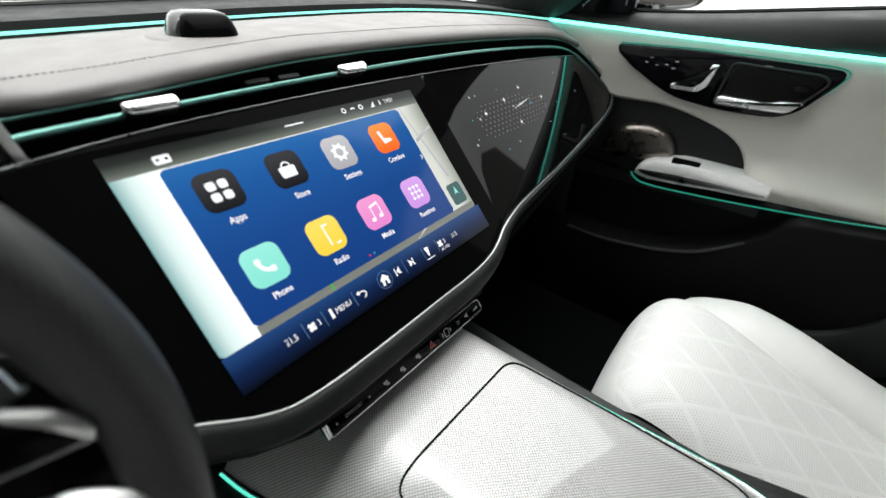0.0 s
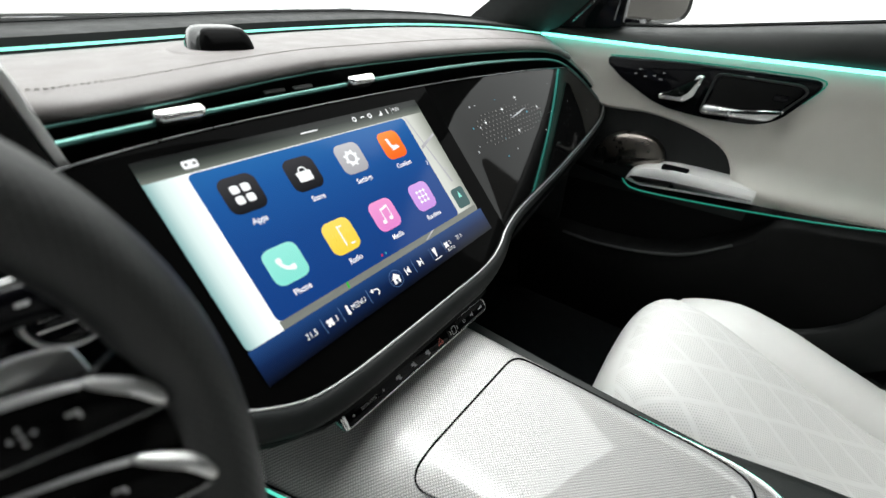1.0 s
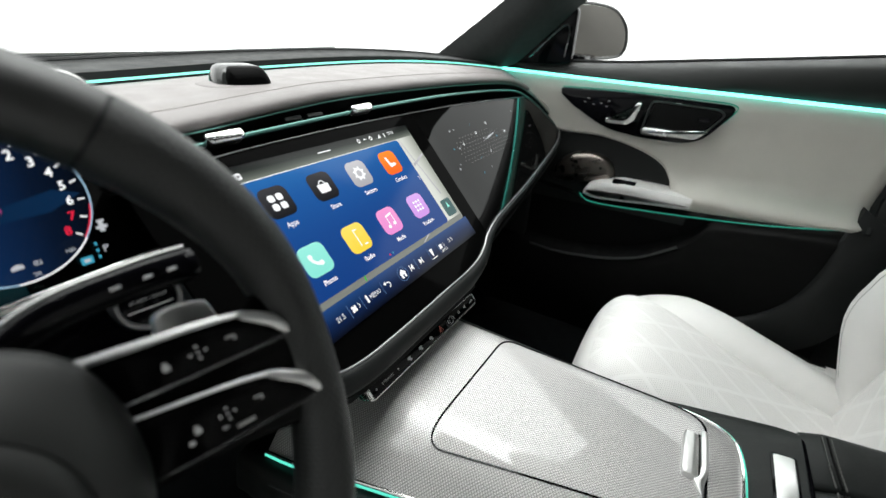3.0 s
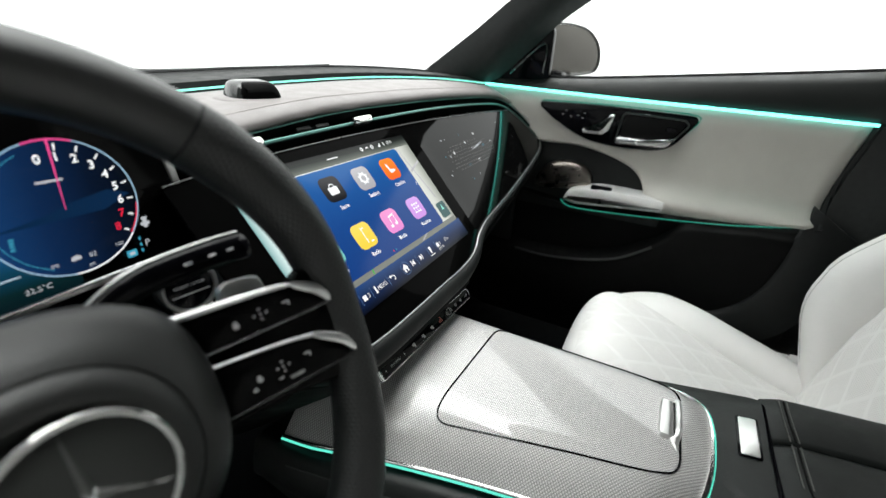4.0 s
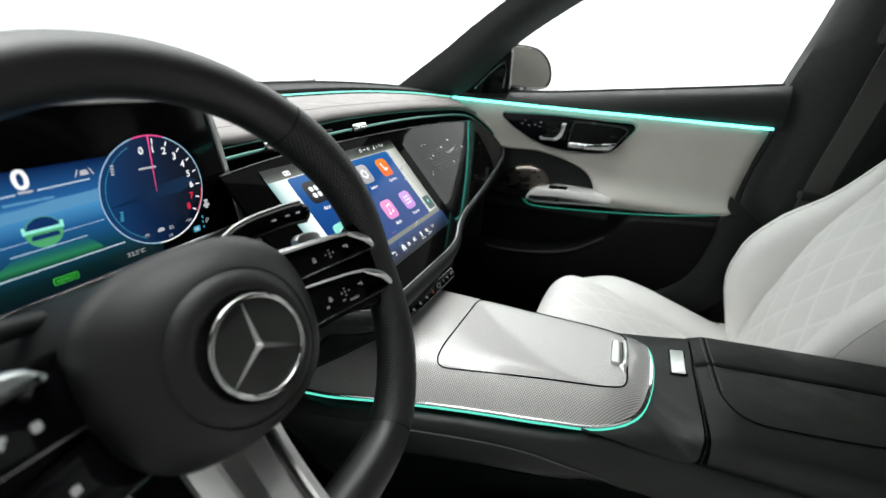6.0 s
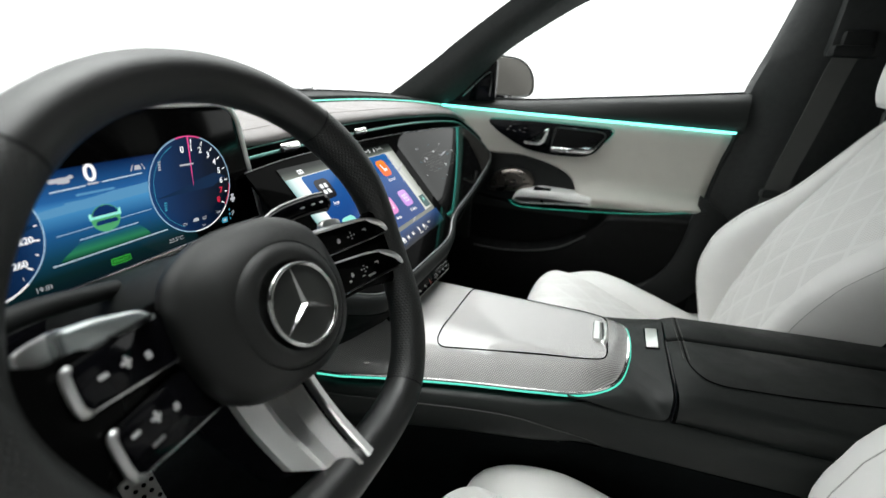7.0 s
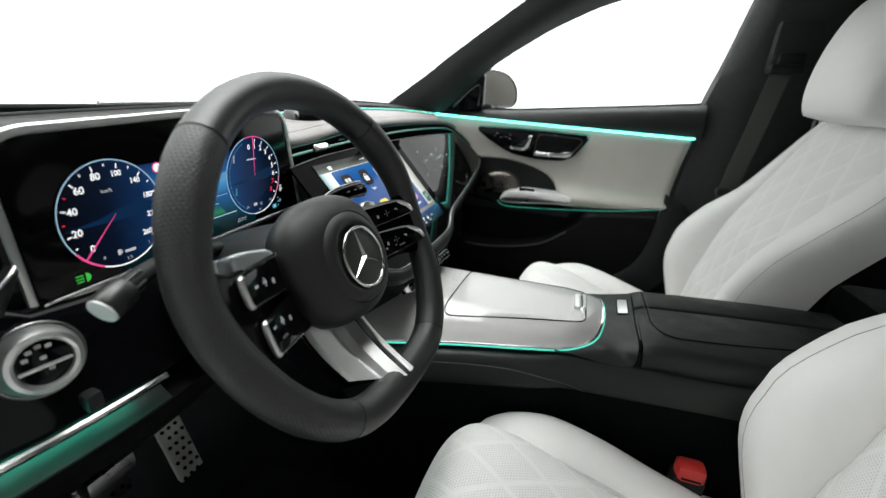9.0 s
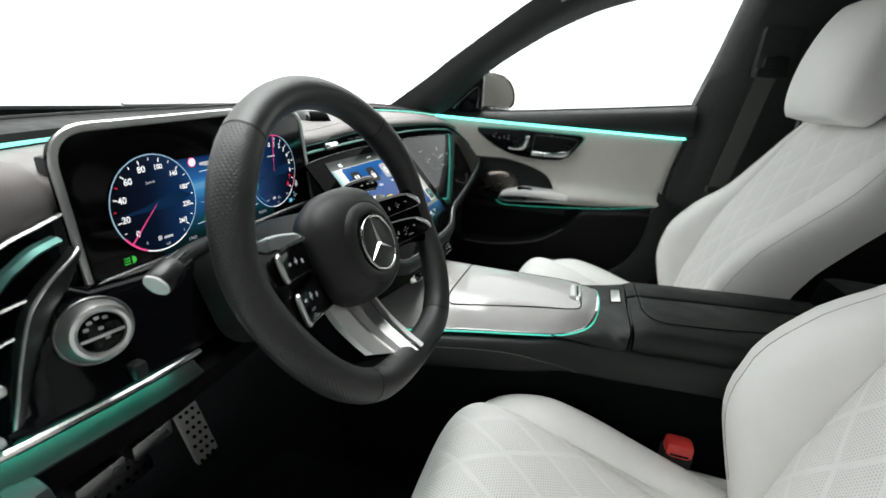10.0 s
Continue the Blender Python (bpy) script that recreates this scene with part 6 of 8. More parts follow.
# spokes with switch pads: two on each side
for s in (1, -1):
    arm = []
    for x, yt, yb, z0, z1 in ((0.040, 0.028, -0.042, -0.060, -0.036), (0.070, 0.027, -0.042, -0.045, -0.026), (0.105, 0.022, -0.042, -0.028, -0.010), (0.132, 0.022, -0.048, -0.014, 0.000), (0.154, 0.034, -0.056, -0.006, 0.003)):
        arm.append([WH @ Vector((s * x, y, z)) for y, z in ((yt, z0), (yt, z1 - 0.002), (yt - 0.004, z1), (yb + 0.004, z1), (yb, z1 - 0.002), (yb, z0))])
    spoke = part("spoke", loft(arm), PAD_GLOSS, wheel, "black side spoke")
    PB = basis(WH @ Vector((0.004 + s * 0.14, 0, 0)), WH.to_3x3() @ Vector((1, 0, s * 0.42)), WY)
    if s > 0:
        PADS = (("upper_pad", [(0.060, 0.003), (0.136, 0.0015), (0.1445, 0.003), (0.139, 0.0125), (0.127, 0.0215), (0.110, 0.0245), (0.060, 0.029)], 0.0065, 2, 4), ("lower_pad", [(0.060, -0.037), (0.139, -0.0375), (0.148, -0.036), (0.142, -0.0245), (0.128, -0.0135), (0.110, -0.0095), (0.060, -0.003)], 0.0065, 2, 4))
    else:
        PADS = (("upper_pad", [(0.074, -0.011), (0.132, -0.0075), (0.136, -0.004), (0.1350, 0.013), (0.131, 0.0168), (0.100, 0.0200), (0.074, 0.0215)], 0.0065, 1, 4), ("lower_pad", [(0.042, -0.056), (0.126, -0.0505), (0.131, -0.047), (0.1310, -0.026), (0.127, -0.0215), (0.090, -0.018), (0.045, -0.015)], 0.0065, 1, 4))
    for nm, pts, zt, c0, c1 in PADS:
        pts = [((x - 0.14) * 1.085, y) for x, y in pts]
        o = rpoly([(s * x, y) for x, y in pts], 0.003)
        if s < 0:
            o = o[::-1]
        pd = part(nm, prism(o, PB, -0.006, zt, 0.0015), PAD_GLOSS if s > 0 else PIANO, wheel, "gloss black touch switch pad")
        part("pad_end", tube([PB @ Vector((s * p.x, p.y, zt - 0.0012)) for p in spl(pts[c0:c1 + 1], 5)], lambda t: 0.0012 + (0.0022 if s > 0 else 0.0014) * math.sin(math.pi * min(1, max(0, t))) ** 0.6, 8, up=(0, 1, 0)), SATIN, pd, "satin silver pad end")
        part("pad_rim", tube([PB @ Vector((s * p.x, p.y, zt - 0.0005)) for p in spl(pts[c1:], 4)], lambda t: 0.0014 + (0.0012 if nm == "upper_pad" else -0.0006) * t if s > 0 else 0.0006, 6, up=(0, 1, 0)), SATIN_MID if s > 0 else PAD_GLOSS, pd, "upper edge of the pad")
        part("pad_rim", tube([PB @ Vector((s * p.x, p.y, zt - 0.0003)) for p in spl(pts[:c0 + 1], 4)], 0.0007, 5, up=(0, 1, 0)), CHROME, pd, "thin chrome pad edge")
        yy = (0.0120 if nm == "upper_pad" else -0.0230) - (0 if s > 0 else 0.008)
        if s > 0:
            signs = [(0.094, -0.001, 0.0032, 0.0030), (0.094, 0.0012, 0.0020, 0.0012), (0.121, 0.001, 0.0042, 0.0010), (0.1225, -0.0002, 0.0011, 0.0026)]
            signs += [(0.107 + dx, dy, 0.0013, 0.0013) for dx, dy in ((0, 0), (0.0032, 0), (-0.0032, 0), (0, 0.003), (0, -0.003))]
            if nm == "lower_pad":
                signs += [(0.090, -0.0055, 0.0026, 0.0022), (0.104, -0.0062, 0.0030, 0.0012)]
        else:
            signs = [(0.094, -0.002, 0.0048, 0.0048), (0.107, 0.001, 0.0024, 0.0072), (0.1075, 0.001, 0.0072, 0.0024), (0.121, 0.001, 0.0060, 0.0024)]
        for dx, dy, w, h in signs:
            part("symbol", flat(rr(s * (dx - 0.14) * 1.085, yy + dy, w, h, min(w, h) * 0.3), PB, zt + (0.0003 if w < h else 0.0004)), PALE_PAINT, pd, flat_=True)
        if nm == "lower_pad":
            part("slider", prism(rr(s * -0.030, -0.0315 - (0 if s > 0 else 0.010), 0.009, 0.0020, 0.0009), PB, zt - 0.001, zt + 0.0010, 0.0005), SATIN_MID, pd, "silver slider")

# glossy cover above the driver's left switch pads
part("spoke_cover", prism(rpoly([(-0.122, 0.016), (-0.104, 0.0175), (-0.074, 0.0195), (-0.082, 0.0285), (-0.104, 0.0335), (-0.119, 0.0345)], 0.004), WH, -0.026, -0.008, 0.004, 3), COVER_GLOSS, wheel, "gloss silver spoke cover")

# shift paddles behind the side spokes
for s in (1, -1):
    o = spl([(s * x, y) for x, y in ((0.103, 0.008), (0.1035, 0.026), (0.106, 0.0325), (0.114, 0.0340), (0.127, 0.0315), (0.1315, 0.027), (0.130, 0.010))], 4, True)
    if s < 0:
        o = o[::-1]
    part("shift_paddle", prism(o, WH, -0.040, -0.033, 0.002), SATIN, wheel, "satin silver shift paddle")

# lower spoke: a ridged silver bar, a thin bar beside it and a black moulding behind
def spoke_bar(nm, mt, lab, ends, thick=0.010):
    """Loft between the top and the foot of a bar; each end lists the points of its face from side to side."""
    rings = []
    for i in range(9):
        t = i / 8
        face = [Vector(a).lerp(Vector(b), t) + Vector((0, 0, -0.006 * math.sin(math.pi * t))) for a, b in zip(*ends)]
        rings.append([WH @ v for v in face] + [WH @ (face[-1] + Vector((0, 0, -thick))), WH @ (face[0] + Vector((0, 0, -thick)))])
    part(nm, loft(rings), mt, wheel, lab, sharp=14)


spoke_bar("lower_spoke", SPOKE_SILVER, "bright silver ridged lower spoke", ([(-0.034, -0.062, -0.058), (-0.022, -0.062, -0.048), (-0.019, -0.062, -0.0465), (-0.002, -0.062, -0.0475), (0.013, -0.062, -0.0430), (0.016, -0.062, -0.046)], [(-0.037, -0.129, -0.022), (-0.028, -0.135, -0.001), (-0.0255, -0.136, 0.0015), (-0.017, -0.1415, 0.0065), (-0.0095, -0.1455, 0.0195), (-0.007, -0.1455, 0.0170)]))
spoke_bar("lower_spoke", SATIN, "thin silver bar of the lower spoke", ([(0.021, -0.062, -0.043), (0.023, -0.062, -0.042), (0.029, -0.062, -0.044)], [(-0.002, -0.1455, 0.0190), (0.000, -0.1455, 0.0200), (0.006, -0.1455, 0.0185)]), 0.006)
spoke_bar("spoke_slot", PIANO, "", ([(-0.060, -0.058, -0.076), (-0.030, -0.058, -0.072), (0.024, -0.058, -0.058), (0.045, -0.058, -0.066)], [(-0.046, -0.132, -0.040), (-0.030, -0.138, -0.028), (-0.004, -0.148, 0.006), (0.010, -0.150, 0.000)]))

# column shroud behind the wheel
rings = []
for t in [i / 8 for i in range(9)]:
    z = -0.055 - 0.135 * t
    w, h = 0.044 + 0.030 * t ** 0.7, 0.042 + 0.028 * t ** 0.7
    rings.append([WH @ Vector((p.x, p.y - 0.002 - 0.014 * t, z)) for p in rr(0, 0, 2 * w, 2 * h, 0.045, 6)])
col = thing("steering_column", "black steering column shroud behind the wheel", "steering column", (-0.34, 0.0, 0.6))
part("shroud", loft(rings), PLASTIC_DARK, col)
# gear stalk on the right
GS = [WH @ Vector(v) for v in ((0.02, 0.022, -0.062), (0.050, 0.042, -0.056), (0.075, 0.051, -0.053), (0.112, 0.0525, -0.050), (0.136, 0.0510, -0.050))]
gs = thing("gear_stalk", "gloss black gear selector stalk beside the wheel", "stalk", GS[2])
path = spl(GS, 5)
WZ = WH.to_3x3() @ Vector((0, 0, 1))
part("arm", loft([[p + WY * q.x + WZ * q.y for q in rr(0, 0, 0.015 + 0.005 * i / 20, 0.014, 0.006, 4)] for i, p in enumerate(path)]), PIANO, gs, sharp=50)
part("upper_edge", tube([p + WY * (0.0072 + 0.0026 * i / 20) + WZ * 0.0035 for i, p in enumerate(path)], 0.0016, 8), SATIN_DARK, gs, "dark chrome upper edge")
for k in range(3):
    p = path[13 + 2 * k] + WX * 0.001
    part("symbol", block(-0.0022, 0.0022, -0.0007, 0.0007, -0.0005, 0.0005, 0, basis(p + (WH.to_3x3() @ Vector((0, -0.002, 1))) * 0.0086, WX, WY)), WHITE_PAINT, gs)
part("end_face", prism(circle(0, 0, 0.0088, 20), basis(path[-1], WY, WH.to_3x3() @ Vector((0, 0, 1))), -0.002, 0.003, 0.001), PIANO, gs)

# start button to the right of the column
SB = basis((-0.2225, 0.034, 0.616), (0.98, -0.17, 0.0), (0.03, 0.20, 0.98))
sb = thing("start_button", "round silver-ringed engine start button", "push button", (-0.2225, 0.03, 0.616))
part("bezel", loft([[SB @ Vector((p.x, p.y, z)) for p in circle(0, 0, r, 32)] for r, z in ((0.0235, -0.008), (0.0235, 0.002), (0.0215, 0.006), (0.0190, 0.006), (0.0180, 0.003))]), SATIN_MID, sb, "silver ring")
fc = part("face", prism(circle(0, 0, 0.0182, 30), SB, -0.002, 0.0045, 0.001), PIANO, sb)
writing("START / STOP", SB, 0, 0.002, 0.0040, GREY_PAINT, fc, 0.0048)
part("face_line", prism(rr(0, -0.005, 0.030, 0.0012, 0.0004), SB, 0.0044, 0.0052, 0), SATIN, fc)

# pedals
for nm, cx, cy, cz, w, h, lab in (("accelerator_pedal", -0.286, 0.300, 0.150, 0.048, 0.128, "satin metal accelerator pedal with black rubber studs"), ("brake_pedal", -0.425, 0.31, 0.19, 0.10, 0.065, "dark metal brake pedal with black rubber studs")):
    PMX = basis((cx, cy, cz), (1, 0, 0), (0, 0.32, 0.9))
    pdl = thing(nm, lab, "pedal", (cx, cy, cz))
    part("plate", prism(rr(0, 0, w, h, 0.008), PMX, -0.008, 0.0, 0.002), PEDAL_METAL if h > w else SATIN_DARK, pdl, "metal pedal plate")
    nx, ny = (3, 7) if h > w else (6, 3)
    for i in range(nx):
        for j in range(ny):
            px_, py_ = (i - (nx - 1) / 2) * w / (nx + 0.6) + (0.004 if j % 2 else -0.003), (j - (ny - 1) / 2) * h / (ny + 0.5)
            part("stud", prism(circle(px_, py_, 0.0034, 10), PMX, -0.002, 0.003, 0.001), CARPET, pdl)
    part("arm", tube([PMX @ Vector((0, 0.0, -0.008)), PMX @ Vector((0, h * 0.4, -0.05)), PMX @ Vector((0, h * 0.5 + 0.10, -0.09))], 0.008, 8), PLASTIC_DARK, pdl)
mat_ = prism(rpoly([(-0.62, -0.15), (-0.19, -0.15), (-0.19, 0.25), (-0.62, 0.25)], 0.04), basis((0, 0, 0.055), (1, 0, 0), (0, 1, 0.0)), 0.0, 0.012, 0.004)
fm = whole("floor_mat", mat_, CARPET, "black carpet floor mat with edge binding in the driver footwell", "floor mat")
part("binding", tube([Vector((p.x, p.y, 0.068)) for p in rpoly([(-0.62, -0.15), (-0.19, -0.15), (-0.19, 0.25), (-0.62, 0.25)], 0.04)], 0.004, 6, closed=True), CARPET, fm)

# ================= centre console =================
con = thing("centre_console", "dark leather centre console with woven metal trim and teal light line", "console", (0, -0.4, 0.03))


# outline of the woven trim, front to back, seen from above
TRIM = spl([(-0.165, 0.02), (-0.160, -0.02), (-0.142, -0.10), (-0.124, -0.20), (-0.110, -0.30), (-0.098, -0.355), (-0.070, -0.393), (-0.025, -0.408), (0.03, -0.412), (0.070, -0.408), (0.094, -0.390), (0.107, -0.35), (0.112, -0.28), (0.118, -0.18), (0.126, -0.08), (0.132, 0.02)], 6)


def edge_x(y, side):
    pts = [p for p in TRIM]
    best = None
    half = pts[:len(pts) * 45 // 90] if side < 0 else pts[len(pts) * 45 // 90:]
    prev = None
    for p in half:
        if prev is not None and (prev.y - y) * (p.y - y) <= 0 and prev.y != p.y:
            t = (y - prev.y) / (p.y - prev.y)
            return prev.x + (p.x - prev.x) * t
        prev = p
    return half[0].x if side < 0 else half[-1].x


# height of the trim's edge at each of its corner points
EDGE_Z = [0.3905, 0.394, 0.4015, 0.411, 0.4205, 0.4255, 0.4325, 0.4425, 0.4460, 0.4435, 0.4365, 0.4275, 0.4190, 0.4095, 0.400, 0.3905]
RING = [(p, EDGE_Z[min(14, i // 6)] + (EDGE_Z[min(14, i // 6) + 1] - EDGE_Z[min(14, i // 6)]) * (i - 6 * min(14, i // 6)) / 6) for i, p in enumerate(TRIM)]
RING = [(a[0].lerp(b[0], k / 8), a[1] + (b[1] - a[1]) * k / 8) for a, b in zip(RING, RING[1:]) for k in range(8)] + RING[-1:]


def trim_height(x, y):
    """Flat on top, rolling down to the edge line."""
    q = Vector((x, y))
    a, za = min(RING, key=lambda r: (r[0].xy - q).length_squared)
    d = (a.xy - q).length
    D = max(0.034, min(0.10, -a.x - 0.058)) if a.x < 0 else max(0.034, min(0.055, a.x - 0.074))
    return 0.452 - (0.452 - za) * max(0.0, 1 - d / D) ** 1.8


NV, NU = 46, 40
bm = bmesh.new()
V = []
for j in range(NV + 1):
    y = 0.02 - 0.4315 * (j / NV)
    L, R = edge_x(max(y, -0.4075), -1), edge_x(max(y, -0.4075), 1)
    V.append([bm.verts.new((L + (R - L) * i / NU, y, trim_height(L + (R - L) * i / NU, y))) for i in range(NU + 1)])
for A, B in zip(V, V[1:]):
    for i in range(NU):
        bm.faces.new((A[i], A[i + 1], B[i + 1], B[i]))
put_uv(bm, lambda v: (v.co.x * 1.03, v.co.y))
part("trim", bm, WEAVE, con, "glossy woven metal trim", sharp=60)

# teal line and bright edge round the trim
ring_ = [Vector((p.x, p.y, trim_height(p.x, p.y))) for p in TRIM]


def pushed(p, d, dz):
    i = min(range(len(ring_)), key=lambda k: (ring_[k] - p).length_squared)
    t = ring_[min(len(ring_) - 1, i + 1)] - ring_[max(0, i - 1)]
    return p + Vector((t.y, -t.x, 0)).normalized() * d + Vector((0, 0, dz))


part("edge_line", tube([pushed(p, 0.0012, 0.0) for p in ring_], lambda t: 0.0016 + 0.0014 * math.exp(-((t - 0.46) / 0.09) ** 2), 6), CHROME, con, "thin bright edge")
part("light_line", tube([pushed(p, 0.0042, -0.002) for p in ring_], 0.0015, 6), TEAL_TRIM, con, "glowing teal light line")

# lid of the storage bin: a slightly raised plate cut by a dark gap
LID = rpoly([(-0.099, -0.1385), (0.083, -0.147), (0.0875, -0.25), (0.084, -0.381), (-0.046, -0.381), (-0.060, -0.352)], [0.02, 0.022, 0.05, 0.03, 0.02, 0.02], 8)


def on_trim(pts, dz):
    return [Vector((p.x, p.y, trim_height(p.x, p.y) + dz)) for p in pts]


part("lid_gap", tube(on_trim(dense(LID, 0.006), 0.0002), 0.0012, 5, closed=True), PIANO, con, "dark gap round the lid")
hn = thing("lid_handle", "satin silver pull tab on the console lid", "handle", (0.015, -0.37, 0.455))
HB = basis((0.021, -0.371, 0.452), (1, 0, 0), (0, 1, 0))
rings = []
for x, w in ((-0.0285, 0.004), (-0.0275, 0.0062), (-0.022, 0.0070), (0.0, 0.0070), (0.022, 0.0066), (0.0265, 0.0058), (0.0285, 0.004)):
    e = 1.0 if w > 0.005 else 0.6
    rings.append([HB @ Vector((x, 0.0040 + yy * w / 0.0066, zz_ * e)) for yy, zz_ in ((-0.0062, -0.002), (-0.0062, 0.0036), (-0.0050, 0.0048), (0.0, 0.0056), (0.0056, 0.0052), (0.0068, 0.0040), (0.0070, -0.002))])
part("plate", loft(rings), SATIN, hn, "brushed satin plate", sharp=40)
rings = []
for x, y0_, y1_, h in ((-0.0400, -0.0072, -0.0062, 0.0012), (-0.0350, -0.0078, -0.0030, 0.0030), (-0.0285, -0.0085, 0.0005, 0.0046), (-0.0240, -0.0098, -0.0035, 0.0060), (-0.012, -0.0108, -0.0050, 0.0068), (0.010, -0.0110, -0.0046, 0.0064), (0.030, -0.0102, -0.0042, 0.0054), (0.0355, -0.0098, -0.0045, 0.0040)):
    m_ = (y0_ + y1_) / 2
    rings.append([HB @ Vector((x, *q)) for q in ((y0_, -0.002), (y0_, h * 0.55), (y0_ + (m_ - y0_) * 0.6, h * 0.95), (m_, h), (y1_, h * 0.7), (y1_, -0.002))])
part("pull_ridge", loft(rings), SATIN, hn, "curved silver ridge", sharp=45)
part("slot", prism(rr(0.002, -0.0034, 0.056, 0.0022, 0.0008), HB, -0.002, 0.0020, 0.0003), PIANO, hn)

# leather console body: sides, rear deck and armrest
rings = []
for y, zl, w in ((0.05, 0.392, 0.178), (-0.02, 0.390, 0.172), (-0.10, 0.398, 0.156), (-0.20, 0.407, 0.138), (-0.30, 0.416, 0.124), (-0.335, 0.421, 0.117), (-0.352, 0.4235, 0.112), (-0.375, 0.424, 0.107), (-0.41, 0.423, 0.105), (-0.46, 0.424, 0.103), (-0.60, 0.428, 0.101), (-0.80, 0.430, 0.097), (-1.0, 0.430, 0.093)):
    k = 0.78
    rings.append([Vector((-w + 0.030, y, 0.06)), Vector((-w + 0.010, y, zl - 0.13)), Vector((-w - 0.012, y, zl - 0.062)), Vector((-w - 0.014, y, zl - 0.050)), Vector((-w - 0.010, y, zl - 0.028)), Vector((-w - 0.004, y, zl - 0.010)), Vector((-w + 0.006, y, zl - 0.006)), Vector((-w + 0.03, y, zl - 0.012)), Vector((0, y, zl - 0.03)), Vector((w * k, y, zl - 0.012)), Vector((w * k + 0.014, y, zl + 0.002)), Vector((w * k + 0.028, y, zl + 0.0015)), Vector((w * k + 0.036, y, zl - 0.016)), Vector((w * k + 0.04, y, zl - 0.11)), Vector((w * k + 0.04, y, 0.06))])
part("body", loft(rings), LEATHER_DARK, con, "charcoal leather console side", sharp=55)
rings = []
for y, zl, w in ((0.05, 0.392, 0.178), (-0.10, 0.398, 0.156), (-0.20, 0.407, 0.138), (-0.30, 0.416, 0.124), (-0.352, 0.4235, 0.112), (-0.41, 0.423, 0.105), (-0.455, 0.424, 0.103), (-0.60, 0.432, 0.102), (-0.75, 0.432, 0.099), (-0.98, 0.432, 0.094)):
    e = 0.0035
    rings.append([Vector((-w - e - 0.010, y, zl - 0.060)), Vector((-w - e - 0.008, y, zl - 0.068)), Vector((-w - e + 0.012, y, zl - 0.135)), Vector((-w + 0.012, y, 0.055)), Vector((-w + 0.03, y, 0.055)), Vector((-w + 0.03, y, zl - 0.075))])
part("carpet_side", loft(rings), CARPET, con, "black carpet along the console side", sharp=50)
# rear deck with the satin square
PAIRS = [(-0.1040, -0.335, -0.1080, -0.335, 0.4235), (-0.098, -0.355, -0.1075, -0.374, 0.4200), (-0.085, -0.3795, -0.1060, -0.412, 0.4170), (-0.070, -0.393, -0.1030, -0.454, 0.4185), (-0.050, -0.4025, -0.0995, -0.4590, 0.4390), (-0.025, -0.408, -0.085, -0.4605, 0.4495), (0.0, -0.4105, -0.03, -0.4615, 0.4520), (0.03, -0.412, 0.03, -0.463, 0.4520), (0.070, -0.408, 0.10, -0.4665, 0.4505), (0.094, -0.390, 0.118, -0.465, 0.4460), (0.107, -0.350, 0.129, -0.43, 0.4320), (0.1095, -0.335, 0.118, -0.335, 0.4200)]
IN_ = spl([(a, b, 0) for a, b, *_ in PAIRS], 6)
OUT_ = spl([p[2:] for p in PAIRS], 6)


def deck_pt(u, v):
    w = u * (len(IN_) - 1)
    i = min(len(IN_) - 2, int(w))
    a = IN_[i].lerp(IN_[i + 1], w - i)
    p = pushed(Vector((a.x, a.y, trim_height(a.x, a.y))), 0.0050, -0.0030)
    q = OUT_[i].lerp(OUT_[i + 1], w - i)
    r = Vector((p.x + (q.x - p.x) * v, p.y + (q.y - p.y) * v, p.z + (q.z - p.z) * v ** (2.6 if u < 0.5 else 1.5)))
    r.z += 0.0015 * math.sin(v * math.pi) * min(1.0, (q - p).length / 0.045) ** 1.5
    return r


part("deck", thick(grid(deck_pt, 72, 12, (0.3, 0.06)), 0.003), LEATHER_DARK, con, "charcoal leather console deck", sharp=60)
DK = basis((0.0437, -0.4465, 0.4487), (1, -0.045, -0.011), (0.045, 1, -0.209))
sq = part("satin_square", prism(rr(0, -0.0006, 0.0615, 0.0208, 0.003), DK, -0.004, 0.0012, 0.0004), PIANO, con, "black-framed satin plate")
part("plate", prism(rr(0, -0.0008, 0.0575, 0.0165, 0.002), DK, 0.0, 0.0020, 0.0005), SATIN, sq, "satin silver plate")
part("deck_gap", tube([(-0.1010, -0.4630, 0.418), (-0.1005, -0.4632, 0.431), (-0.097, -0.4634, 0.442), (-0.088, -0.4638, 0.4490), (-0.07, -0.4642, 0.4512), (0.03, -0.4655, 0.4520), (0.10, -0.4685, 0.4500), (0.119, -0.469, 0.4445), (0.124, -0.469, 0.43)], 0.0016, 6), PIANO, con, "dark gap before the armrest")

arm_ = thing("armrest", "charcoal leather split centre armrest with stitched seams", "armrest", (0, -0.64, 0.44))


